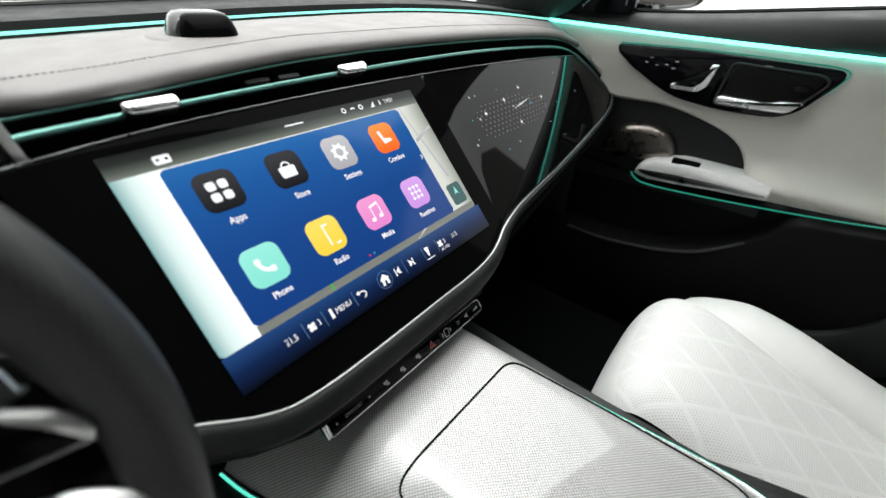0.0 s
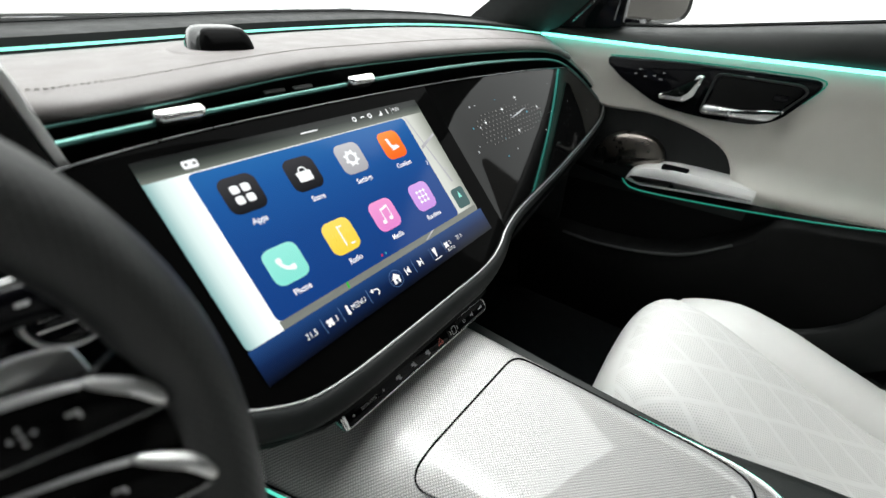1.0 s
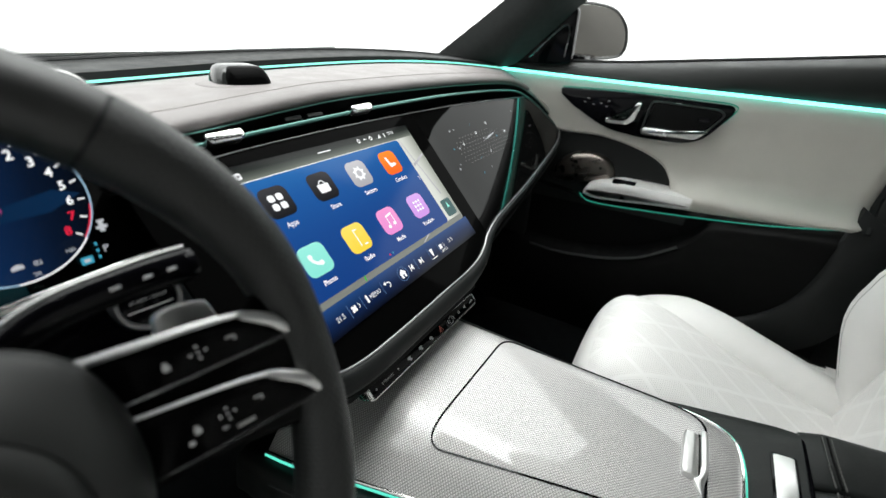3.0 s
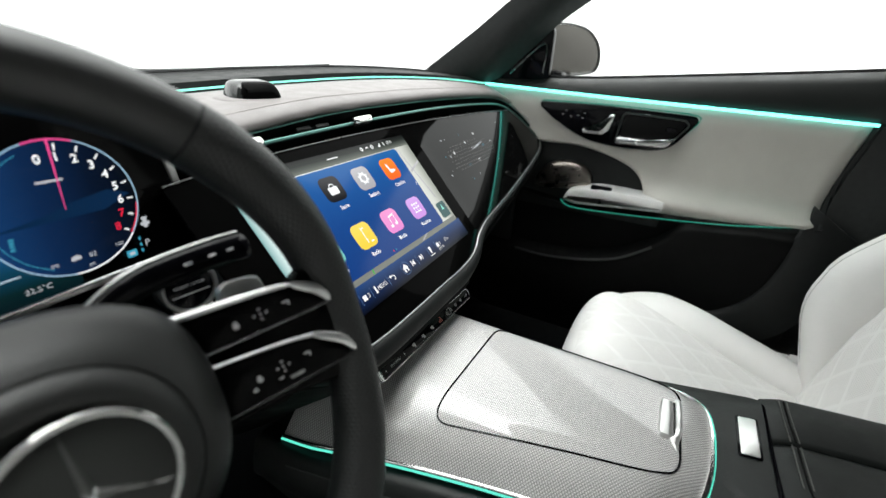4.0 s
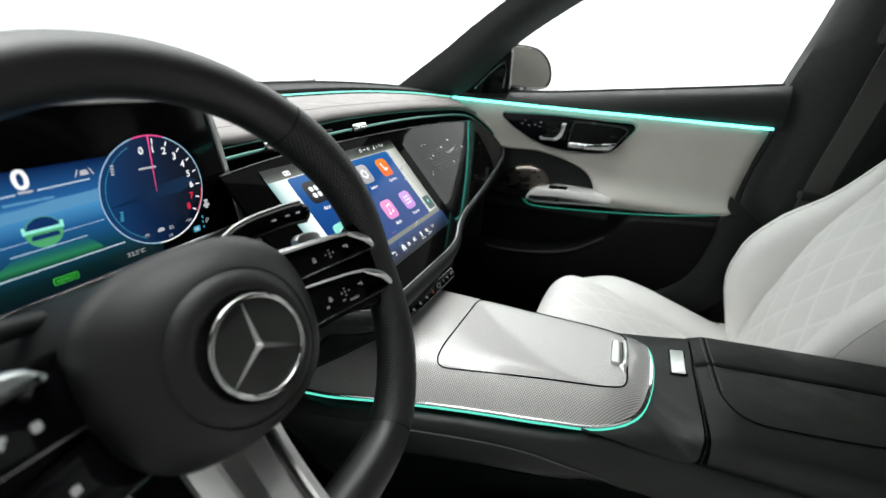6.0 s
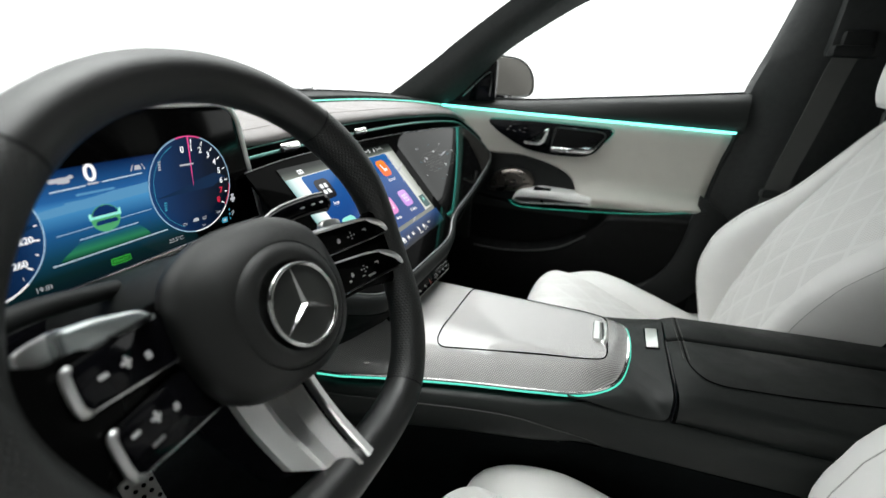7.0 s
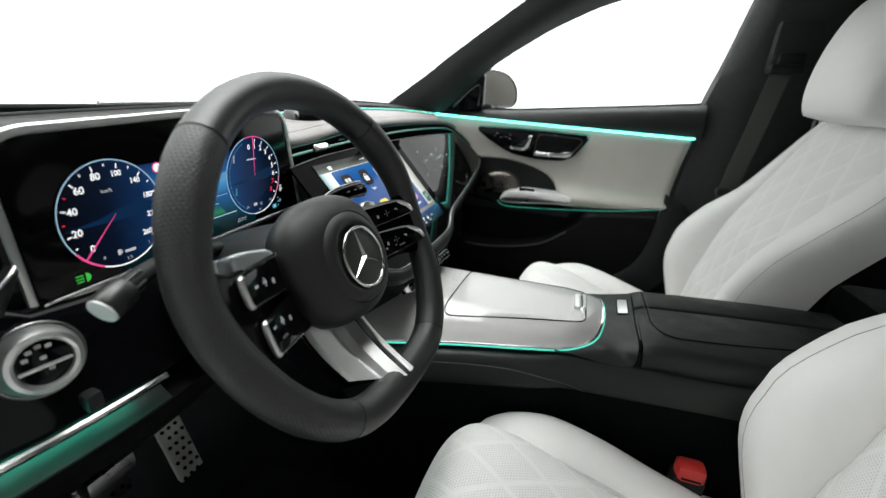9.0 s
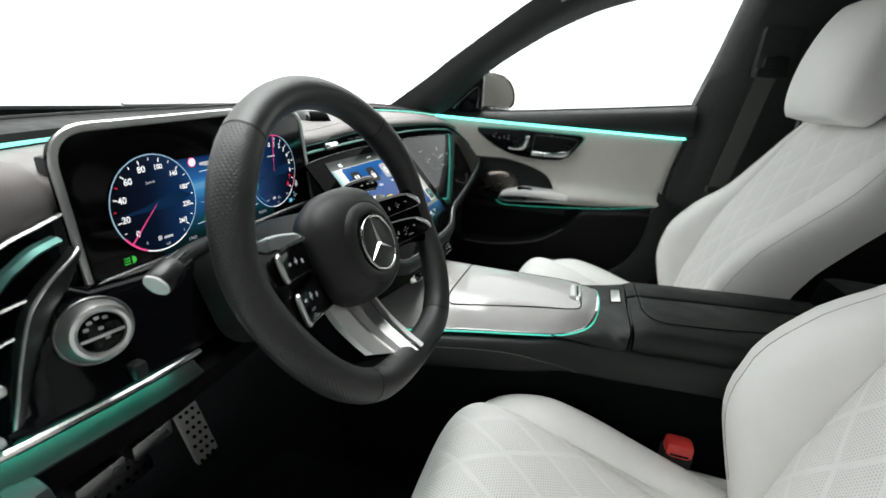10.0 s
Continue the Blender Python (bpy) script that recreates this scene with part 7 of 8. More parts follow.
def rest(xa, xb, name, k=1.0):
    """One half of the armrest lid; xa, xb its edges at the front and back, as pairs; k how far its first edge is rounded."""
    rings = []
    for t in [i / 20 for i in range(21)]:
        y = -0.468 - 0.375 * t
        a, b = xa[0] + (xa[1] - xa[0]) * t, xb[0] + (xb[1] - xb[0]) * t
        e = 0.006 * (max(0, 0.06 - t) / 0.06) ** 2 + 0.01 * (max(0, t - 0.94) / 0.06) ** 2
        zt = 0.4545 - e + 0.002 * math.sin(t * math.pi)
        rings.append([Vector((a + 0.004, y, 0.415)), Vector((a, y, 0.4185)), Vector((a - 0.001 * k, y, zt - 0.024 * k)), Vector((a + 0.001 * k, y, zt - 0.013 * k)), Vector((a + 0.007 * k, y, zt - 0.004 * k)), Vector((a + 0.018 * k, y, zt)), Vector(((a + b) / 2, y, zt + 0.0015)), Vector((b - 0.008, y, zt)), Vector((b - 0.002, y, zt - 0.0025)), Vector((b, y, zt - 0.008)), Vector((b, y, 0.38))])
    return part(name, loft(rings), LEATHER_DARK, arm_, "charcoal leather armrest lid", sharp=55)


rest((-0.101, -0.094), (0.0490, 0.0990), "lid_half")
rest((0.0502, 0.1002), (0.124, 0.176), "lid_half", 0.3)
# one seam crosses both lids behind their front edge, then follows the near side; stitched twice where it crosses
SEAM_A = spl([(0.116, -0.4875, 0), (0.085, -0.4870, 0), (0.052, -0.4875, 0)], 8)
SEAM_B = spl([(0.046, -0.4876, 0), (0.016, -0.4872, 0), (-0.012, -0.4876, 0), (-0.030, -0.4925, 0), (-0.046, -0.503, 0), (-0.0525, -0.519, 0), (-0.0515, -0.540, 0), (-0.0405, -0.612, 0), (-0.0190, -0.7035, 0), (0.002, -0.80, 0)], 10)


def lid_z(x, y):
    """Top of the lids at a place on them."""
    t = (-0.468 - y) / 0.375
    return 0.4557 - 0.006 * (max(0, 0.06 - t) / 0.06) ** 2 - 0.01 * (max(0, t - 0.94) / 0.06) ** 2 + 0.002 * math.sin(t * math.pi)


for line in (SEAM_A, SEAM_B):
    part("seam", tube([Vector((p.x, p.y, lid_z(p.x, p.y) + 0.0006)) for p in line], 0.0010, 5), BLACK_MATT, arm_)
for line, last in ((SEAM_A, 1.0), (SEAM_B, 0.17)):
    bm = bmesh.new()
    path = dense(line, 0.0042, False)
    for k in range(int((len(path) - 1) * last)):
        a, b = path[k], path[k + 1]
        t = (b - a).normalized()
        o = Vector((-t.y, t.x, 0))
        for d in (-0.0042, 0.0034):
            m_ = (a + b) / 2 + o * d
            vs = []
            for z in (-0.0004, 0.0009):
                for u, w in ((-1, -1), (1, -1), (1, 1), (-1, 1)):
                    q = m_ + t * (0.00155 * u) + o * (0.00045 * w)
                    vs.append(bm.verts.new((q.x, q.y, lid_z(m_.x, m_.y) + z)))
            for f in ((4, 5, 6, 7), (0, 1, 5, 4), (1, 2, 6, 5), (2, 3, 7, 6), (3, 0, 4, 7)):
                bm.faces.new([vs[q] for q in f])
    tagged(part("stitching", bm, STITCH_GREY, arm_, "double row of grey stitches"), kind="stuff")
# box below the armrest
rings = []
for y, a, b in ((-0.455, -0.085, 0.124), (-0.6, -0.083, 0.145), (-0.75, -0.080, 0.165), (-0.86, -0.077, 0.18), (-1.0, -0.075, 0.19)):
    rings.append([Vector((a + 0.06, y, 0.06)), Vector((a + 0.035, y, 0.30)), Vector((a + 0.004, y, 0.362)), Vector((a - 0.004, y, 0.374)), Vector((a - 0.004, y, 0.393)), Vector((a + 0.002, y, 0.410)), Vector((a + 0.013, y, 0.4165)), Vector((b - 0.006, y, 0.404)), Vector((b + 0.004, y, 0.396)), Vector((b + 0.008, y, 0.33)), Vector((b + 0.006, y, 0.06))])
part("box", loft(rings), LEATHER_DARK, con, "charcoal leather box under the armrest", sharp=50)
# curved seam on the console flank
part("flank_seam", tube(spl([(-0.1845, 0.0, 0.372), (-0.1685, -0.10, 0.379), (-0.1515, -0.20, 0.387), (-0.1400, -0.27, 0.388), (-0.1325, -0.325, 0.381), (-0.1225, -0.365, 0.372), (-0.1180, -0.395, 0.362)], 6), 0.0010, 5), STITCH_DARK, con)

# seat belt buckle
bk_ = thing("belt_buckle", "seat belt buckle with red release button", "belt buckle", (-0.123, -0.57, 0.24))
part("body", block(-0.138, -0.106, -0.592, -0.546, 0.17, 0.262, 0.006), PLASTIC_DARK, bk_, "black plastic buckle body")
part("button", block(-0.139, -0.109, -0.590, -0.548, 0.250, 0.282, 0.009), RED, bk_, "red release button")
part("slot", block(-0.1400, -0.130, -0.583, -0.555, 0.2595, 0.2635, 0.001), PIANO, bk_)
part("stem", block(-0.132, -0.112, -0.60, -0.57, 0.07, 0.18, 0.004), PLASTIC_DARK, bk_)

# ================= front seats =================
def quilt(a, b, p=0.076, q=0.112, depth=0.0042):
    """Diamond quilting: pillows between crossing seams, a across, b along, in metres."""
    s, t = a / p + b / q, a / p - b / q
    fs, ft = abs((s % 1.0) - 0.5) * 2, abs((t % 1.0) - 0.5) * 2
    edge_ = min(1 - fs, 1 - ft)
    return 0.55 * depth * (1 - math.exp(-edge_ * 4.0)) + 0.0018 * math.exp(-(edge_ / 0.085) ** 2)


def arc_len(pts):
    run = [0.0]
    for a, b in zip(pts, pts[1:]):
        run.append(run[-1] + (b - a).length)
    return run


def build_seat(tuck):
    """A front seat; tuck narrows its backrest low down on the side of the armrest."""
    cx, lean = 0.37, 0.15
    seat = thing("front_seat", "white quilted leather front passenger seat beside the console", "car seat", (cx, -0.45, 0.04), group="front seats")
    # cushion centre: profile from the lower front edge over the nose to the back
    prof = spl([(-0.190, 0.150), (-0.185, 0.215), (-0.190, 0.275), (-0.208, 0.322), (-0.238, 0.346), (-0.275, 0.350), (-0.33, 0.338), (-0.43, 0.298), (-0.54, 0.252), (-0.66, 0.215)], 10)
    run = arc_len(prof)
    L = run[-1]

    def at(v):
        d = v * L
        for i in range(len(prof) - 1):
            if run[i + 1] >= d:
                t = (d - run[i]) / (run[i + 1] - run[i])
                p = prof[i].lerp(prof[i + 1], t)
                tg = (prof[i + 1] - prof[i]).normalized()
                return p, Vector((-tg.y, tg.x)) * -1
        return prof[-1], Vector((0, 1))

    W = 0.152

    def cushion(u, v):
        p, n = at(v)
        if n.y < 0 and v > 0.5:
            n = -n
        s = (2 * u - 1)
        a = s * W
        b = v * L
        side = (abs(s) ** 6)
        h = quilt(a, b) * (1 - side) * max(0.0, min(1.0, (v * L - 0.185) / 0.02)) - 0.022 * side - 0.006 * s * s
        return Vector((cx + a, p.x + n.x * h, p.y + n.y * h))

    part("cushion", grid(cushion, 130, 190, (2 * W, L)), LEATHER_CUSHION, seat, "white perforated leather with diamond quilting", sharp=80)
    for s in (1, -1):
        rings = []
        for t in [i / 26 for i in range(27)]:
            p, n = at(0.16 + 0.84 * t)
            y = p.x
            zt = interp(t, [(0.0, 0.20), (0.05, 0.240), (0.12, 0.272), (0.2, 0.298), (0.33, 0.308), (0.5, 0.285), (0.7, 0.243), (1.0, 0.185)])
            y = interp(t, [(0.0, -0.222), (0.05, -0.226), (0.12, -0.250), (0.2, -0.290), (1.0, -0.66)])
            w0, w1 = 0.140, 0.252 + (0.022 * tuck if s > 0 else 0)
            if s > 0:
                zt += interp(t, [(0.0, 0.0), (0.2, -0.002), (0.4, 0.002 + 0.010 * tuck), (0.7, 0.012 + 0.018 * tuck), (1.0, 0.02 + 0.02 * tuck)])
            if t < 0.12:
                w1 = 0.205 + 0.047 * (t / 0.12) ** 0.5
            ring = []
            for a in [i / 14 for i in range(15)]:
                th = math.pi * (1 - a)
                mx_, rx = (w0 + w1) / 2, (w1 - w0) / 2
                c = math.cos(th)
                sn = math.sin(th)
                ring.append(Vector((cx + s * (mx_ + rx * math.copysign(abs(c) ** 0.75, c)), y, zt - 0.060 + 0.060 * sn ** 0.8)))
            ring += [Vector((cx + s * (w1 - 0.004), y, 0.13)), Vector((cx + s * w0, y, 0.13))]
            rings.append(ring)
        part("cushion_bolster", loft(rings), LEATHER_WHITE, seat, "smooth white leather side bolster", sharp=70)
        part("piping", tube([Vector((cx + s * 0.152, p.y, p.z)) for p in [Vector((0, interp(t, [(0.0, -0.222), (0.12, -0.250), (0.2, -0.290), (1.0, -0.66)]), interp(t, [(0.0, 0.262), (0.12, 0.300), (0.2, 0.306), (0.4, 0.290), (1.0, 0.195)]))) for t in [i / 20 for i in range(21)]]], 0.0022, 6), LEATHER_WHITE, seat)
    part("base", block(cx - 0.225, cx + 0.225, -0.66, -0.255, 0.06, 0.17, 0.02), PLASTIC_DARK, seat, "dark seat base")
    for s in (1, -1):
        part("rail", block(cx + s * 0.19 - 0.015, cx + s * 0.19 + 0.015, -0.75, -0.20, 0.012, 0.07, 0.004), SATIN_DARK, seat, "dark seat rail")
    part("side_cover", block(cx + 0.235, cx + 0.262, -0.68, -0.33, 0.10, 0.20, 0.010), LEATHER_WHITE, seat)
    if tuck:
        part("side_trim", block(cx + 0.255, cx + 0.318, -0.74, -0.615, 0.12, 0.206, 0.012), LEATHER_WHITE, seat)
    part("side_cover", block(cx - 0.262, cx - 0.235, -0.68, -0.33, 0.10, 0.20, 0.010), LEATHER_WHITE, seat)

    # backrest centre
    bprof = spl([(-0.625, 0.20), (-0.650, 0.33), (-0.672, 0.44), (-0.697, 0.53), (-0.728, 0.62), (-0.765, 0.71), (-0.806, 0.805), (-0.832, 0.848), (-0.868, 0.858), (-0.905, 0.835)], 8)
    bprof = [Vector((p.x + 0.004 + 0.020 * max(0.0, min(1.0, (p.y - 0.42) / 0.12)) - lean * max(0.0, p.y - 0.39), p.y - 0.25 * lean * max(0.0, p.y - 0.39))) for p in bprof]
    brun = arc_len(bprof)
    BL = brun[-1]

    def bat(v):
        d = v * BL
        for i in range(len(bprof) - 1):
            if brun[i + 1] >= d - 1e-9:
                t = (d - brun[i]) / (brun[i + 1] - brun[i])
                tg = (bprof[i + 1] - bprof[i]).normalized()
                return bprof[i].lerp(bprof[i + 1], t), Vector((tg.y, -tg.x))
        return bprof[-1], Vector((0, 1))

    def half(v):
        return interp(v, [(0, 0.150), (0.4, 0.155), (0.62, 0.165), (0.8, 0.185), (0.9, 0.165), (1.0, 0.14)])

    def back(u, v):
        p, n = bat(v)
        s = 2 * u - 1
        a = s * half(v)
        side = abs(s) ** 6
        n = Vector((abs(n.x), n.y)) if n.x < 0 and v < 0.8 else n
        top = max(0.0, (v - 0.80) / 0.2)
        h = 0.85 * quilt(s * 0.16, v * BL, 0.076, 0.112, 0.0045) * (1 - side) * (1 - min(1, top * 3)) - 0.018 * side + 0.012 * math.exp(-((v - 0.25) / 0.2) ** 2) * (1 - s * s)
        return Vector((cx + a, p.x + n.x * h, p.y + n.y * h))

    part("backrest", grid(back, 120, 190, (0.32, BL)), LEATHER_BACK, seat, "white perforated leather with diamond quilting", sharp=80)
    for s in (1, -1):
        rings = []
        for t in [i / 28 for i in range(29)]:
            v = 0.02 + 0.86 * t
            p, n = bat(v)
            w0 = half(v) - 0.012 - (0.045 * (1 - tuck) if s < 0 else 0.0)
            w1 = interp(t, [(0, 0.217), (0.1, 0.245), (0.22, 0.262), (0.36, 0.258), (0.5, 0.252), (0.62, 0.224), (0.75, 0.212), (0.88, 0.204), (1.0, 0.190)])
            if s < 0:
                w1 = interp(t, [(0, 0.185), (0.14, 0.195), (0.26, 0.228 - 0.028 * tuck), (0.38, 0.256 - 0.052 * tuck), (0.5, 0.262 - 0.047 * tuck), (0.62, 0.259 - 0.024 * tuck), (0.74, 0.252), (0.85, 0.240), (0.95, 0.215), (1.0, 0.185)])
            fw = interp(t, [(0, 0.012), (0.1, 0.030), (0.22, 0.046), (0.36, 0.046), (0.52, 0.030), (0.7, 0.012), (0.85, 0.002), (1.0, -0.012)]) + (0.050 * (1 - tuck) * math.exp(-((t - 0.38) / 0.19) ** 2) if s < 0 else 0.0)
            if s > 0:
                fw = interp(t, [(0, -0.025), (0.1, 0.014), (0.22, 0.055), (0.36, 0.0685), (0.5, 0.038), (0.62, 0.010), (0.75, 0.0015), (0.88, -0.004), (1.0, -0.0095)])
            ring = []
            for a in [i / 14 for i in range(15)]:
                th = math.pi * (1 - a)
                c, sn = math.cos(th), math.sin(th)
                mx_, rx = (w0 + w1) / 2, (w1 - w0) / 2
                lift = -0.030 + (fw + 0.030) * sn ** 0.7
                ring.append(Vector((cx + s * (mx_ + rx * math.copysign(abs(c) ** 0.8, c)), p.x + lift * 0.94, p.y + lift * 0.34)))
            ring += [Vector((cx + s * (w1 - 0.006), p.x - 0.085, p.y - 0.03)), Vector((cx + s * w0, p.x - 0.09, p.y - 0.03))]
            rings.append(ring)
        part("back_bolster", loft(rings), LEATHER_WHITE, seat, "smooth white leather side bolster", sharp=70)
        for k in (7,) if s > 0 else (2, 11):
            pts = [ring[k] + Vector((0, 0.0003, 0.0002)) for ring in rings[2:-2]]
            part("seam", tube(pts, 0.0006, 5), SEAM_PALE, seat, "grey stitched seam")
    # shell behind
    rings = []
    for t in [i / 12 for i in range(13)]:
        v = 0.02 + 0.9 * t
        p, n = bat(v)
        w = interp(t, [(0, 0.205 - 0.04 * tuck), (0.3, 0.222 - 0.05 * tuck), (0.7, 0.212), (0.9, 0.185), (1.0, 0.15)])
        rings.append([Vector((cx - w, p.x - 0.05, p.y - 0.02)), Vector((cx - w * 0.9, p.x - 0.105, p.y - 0.04)), Vector((cx, p.x - 0.125, p.y - 0.05)), Vector((cx + w * 0.9, p.x - 0.105, p.y - 0.04)), Vector((cx + w, p.x - 0.05, p.y - 0.02)), Vector((cx, p.x - 0.02, p.y - 0.01))])
    part("back_shell", loft(rings), LEATHER_WHITE, seat, "smooth white leather seat back", sharp=60)
    # headrest: rounded block with vertical seams, on two posts
    HR = basis((cx - 0.008, -0.818, 0.893), (1, 0, 0), (0, -0.20, 0.98))
    rings = []
    for t in [i / 24 for i in range(25)]:
        y = -0.098 + 0.225 * t
        e = (math.sin(math.pi * min(1, max(0, 0.035 + 0.90 * t)))) ** 0.24
        w, d = 0.126 * (0.62 + 0.38 * e), 0.064 * e
        ring = []
        for i in range(90):
            a = 2 * math.pi * i / 90
            ca, sa = math.cos(a), math.sin(a)
            xx = w * math.copysign(abs(ca) ** 0.5, ca)
            zz_ = d * math.copysign(abs(sa) ** 0.55, sa)
            groove = 0.0045 * (math.exp(-((xx - 0.062) / 0.004) ** 2) + math.exp(-((xx + 0.062) / 0.004) ** 2)) if sa > 0 else 0
            zz_ -= 0.010 * (1 - (xx / w) ** 2) * (1 if sa > 0 else 0) * 0.3 + groove
            if sa > 0:
                zz_ += 0.014 * (xx / w) ** 2 * 0.6
            ring.append(HR @ Vector((xx, y, zz_)))
        rings.append(ring)
    part("headrest", loft(rings), LEATHER_WHITE, seat, "white leather headrest with vertical seams", sharp=70)
    part("adjuster", prism(rr(0, 0, 0.010, 0.055, 0.003), basis(HR @ Vector((-0.124, 0.03, 0.0)), (0, 1, 0), (0, -0.2, 0.98)), -0.004, 0.004, 0.001), LEATHER_WHITE, seat)
    return seat


seat_p = build_seat(1)
seat_d = build_seat(0)
seat_d.location = (-0.373, -0.444, 0.058)
seat_p.location.y -= 0.024
tagged(seat_d, "white quilted leather driver seat behind the steering wheel")

# seat trim at the passenger side: a white strip with a small chrome lever beside the cushion
lv = thing("seat_lever", "small chrome lever beside the white seat", "lever", (0.672, -0.655, 0.206))
part("arm", block(0.658, 0.682, -0.672, -0.618, 0.2055, 0.2145, 0.003), CHROME, lv)

# swept sill trim between the rear edge of the door and the centre pillar
rings = []
for c in spl([(0.702, -0.470, 0.228), (0.702, -0.512, 0.250), (0.702, -0.556, 0.290), (0.702, -0.582, 0.335), (0.702, -0.597, 0.390), (0.704, -0.604, 0.440), (0.708, -0.610, 0.490), (0.714, -0.618, 0.545)], 5):
    rings.append([c + Vector(o) for o in ((0.020, 0, 0), (0.002, 0, 0), (-0.002, -0.006, -0.004), (-0.006, -0.022, -0.014), (-0.006, -0.050, -0.034), (0.002, -0.090, -0.060), (0.020, -0.090, -0.060))])
tagged(part("sill_trim", loft(rings), PLASTIC_DARK, sharp=60), "charcoal sill trim sweeping up behind the passenger door", "sill trim", kind="structure")

# seat belt on the centre pillar
sbelt = thing("seat_belt", "dark grey seat belt hanging from the pillar guide", "seat belt", (0.70, -0.82, 0.9))
gp = [(0.678, -0.812, 0.925), (0.675, -0.800, 0.87), (0.672, -0.783, 0.74), (0.672, -0.764, 0.60), (0.68, -0.755, 0.40), (0.69, -0.75, 0.20)]
rings = []
for p in spl(gp, 5):
    rings.append([p + Vector((-0.001, 0.024, 0)), p + Vector((0.0015, 0.024, 0)), p + Vector((0.0015, -0.024, 0)), p + Vector((-0.001, -0.024, 0))])
part("webbing", loft(rings), BELT, sbelt, "dark woven webbing", sharp=40)
part("guide", block(0.664, 0.700, -0.850, -0.775, 0.900, 0.925, 0.008), PLASTIC_DARK, sbelt, "black belt guide")
part("guide_cover", block(0.672, 0.710, -0.850, -0.79, 0.915, 0.955, 0.010), PLASTIC_DARK, sbelt)
part("height_adjuster", block(0.686, 0.73, -0.875, -0.775, 0.90, 1.03, 0.014), PLASTIC_PILLAR, sbelt)
part("belt_stop", block(0.660, 0.690, -0.795, -0.735, 0.570, 0.590, 0.006), PLASTIC_DARK, sbelt)
gr = thing("grab_loop", "slim chrome-edged pocket frame behind the passenger seat", "bracket", (0.62, -0.90, 0.80))
part("loop", tube(spl([(0.63, -0.90, 0.74), (0.63, -0.895, 0.80), (0.63, -0.91, 0.85), (0.63, -0.95, 0.865)], 6), 0.004, 6), SATIN_DARK, gr)
part("tab", block(0.625, 0.635, -0.925, -0.905, 0.785, 0.815, 0.003), WHITE_PAINT, gr)
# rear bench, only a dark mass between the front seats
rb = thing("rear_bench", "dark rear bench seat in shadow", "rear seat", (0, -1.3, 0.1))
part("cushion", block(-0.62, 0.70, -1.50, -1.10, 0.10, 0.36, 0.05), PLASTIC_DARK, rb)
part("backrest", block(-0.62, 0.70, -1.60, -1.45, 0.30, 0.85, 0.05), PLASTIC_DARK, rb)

# ================= passenger door =================
door = thing("passenger_door", "closed passenger door with warm grey leather lining and teal light", "car door", (0.78, -0.25, 0.05))
BELTLINE = [(0.185, 0.7365), (0.169, 0.736), (0.0, 0.7315), (-0.138, 0.728), (-0.417, 0.723), (-0.66, 0.7185)]


def belt_z(y):
    return interp(-y, [(-a, b) for a, b in BELTLINE])


def door_x(y, z):
    """Inner surface of the lining: near upright, swelling into the armrest below."""
    x = 0.742 - 0.012 * math.exp(-((z - 0.70) / 0.05) ** 2)
    sw = max(0.0, min(1.0, (-0.22 - y) / 0.12))
    x -= 0.046 * math.exp(-((z - 0.500) / 0.030) ** 2) * sw
    return x


def low_z(y):
    return interp(-y, [(-0.2, 0.62), (-0.02, 0.605), (0.02, 0.600), (0.095, 0.602), (0.161, 0.593), (0.226, 0.575), (0.268, 0.553), (0.295, 0.520), (0.315, 0.470), (0.34, 0.4635), (0.482, 0.4755), (0.62, 0.496)])


def rear_y(z):
    return interp(z, [(0.40, -0.620), (0.495, -0.628), (0.614, -0.642), (0.72, -0.657)])


bm = bmesh.new()
NYD, NZD = 90, 44
V = []
for i in range(NYD + 1):
    col_ = []
    for j in range(NZD + 1):
        f = i / NYD
        y = 0.185 + (-0.657 - 0.185) * f
        zt, zb = belt_z(y) - 0.004, low_z(y)
        z = zt + (zb - zt) * j / NZD
        yr = 0.185 + (rear_y(z) - 0.185) * f
        edge_ = max(0.0, (f - 0.975) / 0.025) * 0.012 + max(0.0, (j / NZD - 0.96) / 0.04) * 0.010
        col_.append(bm.verts.new((door_x(yr, z) + edge_, yr, z)))
    V.append(col_)
for A, B in zip(V, V[1:]):
    for j in range(NZD):
        bm.faces.new((A[j], A[j + 1], B[j + 1], B[j]))
put_uv(bm, lambda v: (v.co.y, v.co.z))
part("lining", thick(bm, 0.012, (-1, 0, 0)), LEATHER_DOOR, door, "warm grey leather door lining", sharp=60)

# dark strip added to hide the light caught by the lining's rear edge
part("edge_cover", tube([(door_x(rear_y(z), z) + 0.006, rear_y(z) - 0.004, z) for z in [0.500 + 0.0215 * i for i in range(11)]], 0.0065, 6), PLASTIC_DARK, door, "added dark strip covering the light on the lining's rear edge")

# dark top rail under the window
rings = []
for i in range(31):
    y = 0.185 - 0.86 * i / 30
    zb = belt_z(y)
    zt = interp(-y, [(-0.2, 0.752), (-0.13, 0.755), (0.109, 0.766), (0.272, 0.780), (0.517, 0.802), (0.68, 0.818)])
    rings.append([Vector((0.740, y, zb - 0.004)), Vector((0.732, y, zb + 0.004)), Vector((0.735, y, zb + (zt - zb) * 0.35)), Vector((0.748, y, zb + (zt - zb) * 0.75)), Vector((0.762, y, zt - 0.002)), Vector((0.775, y, zt)), Vector((0.80, y, zt - 0.002)), Vector((0.80, y, zb))])
part("top_rail", loft(rings), LEATHER_DARK, door, "charcoal leather top rail", sharp=55)
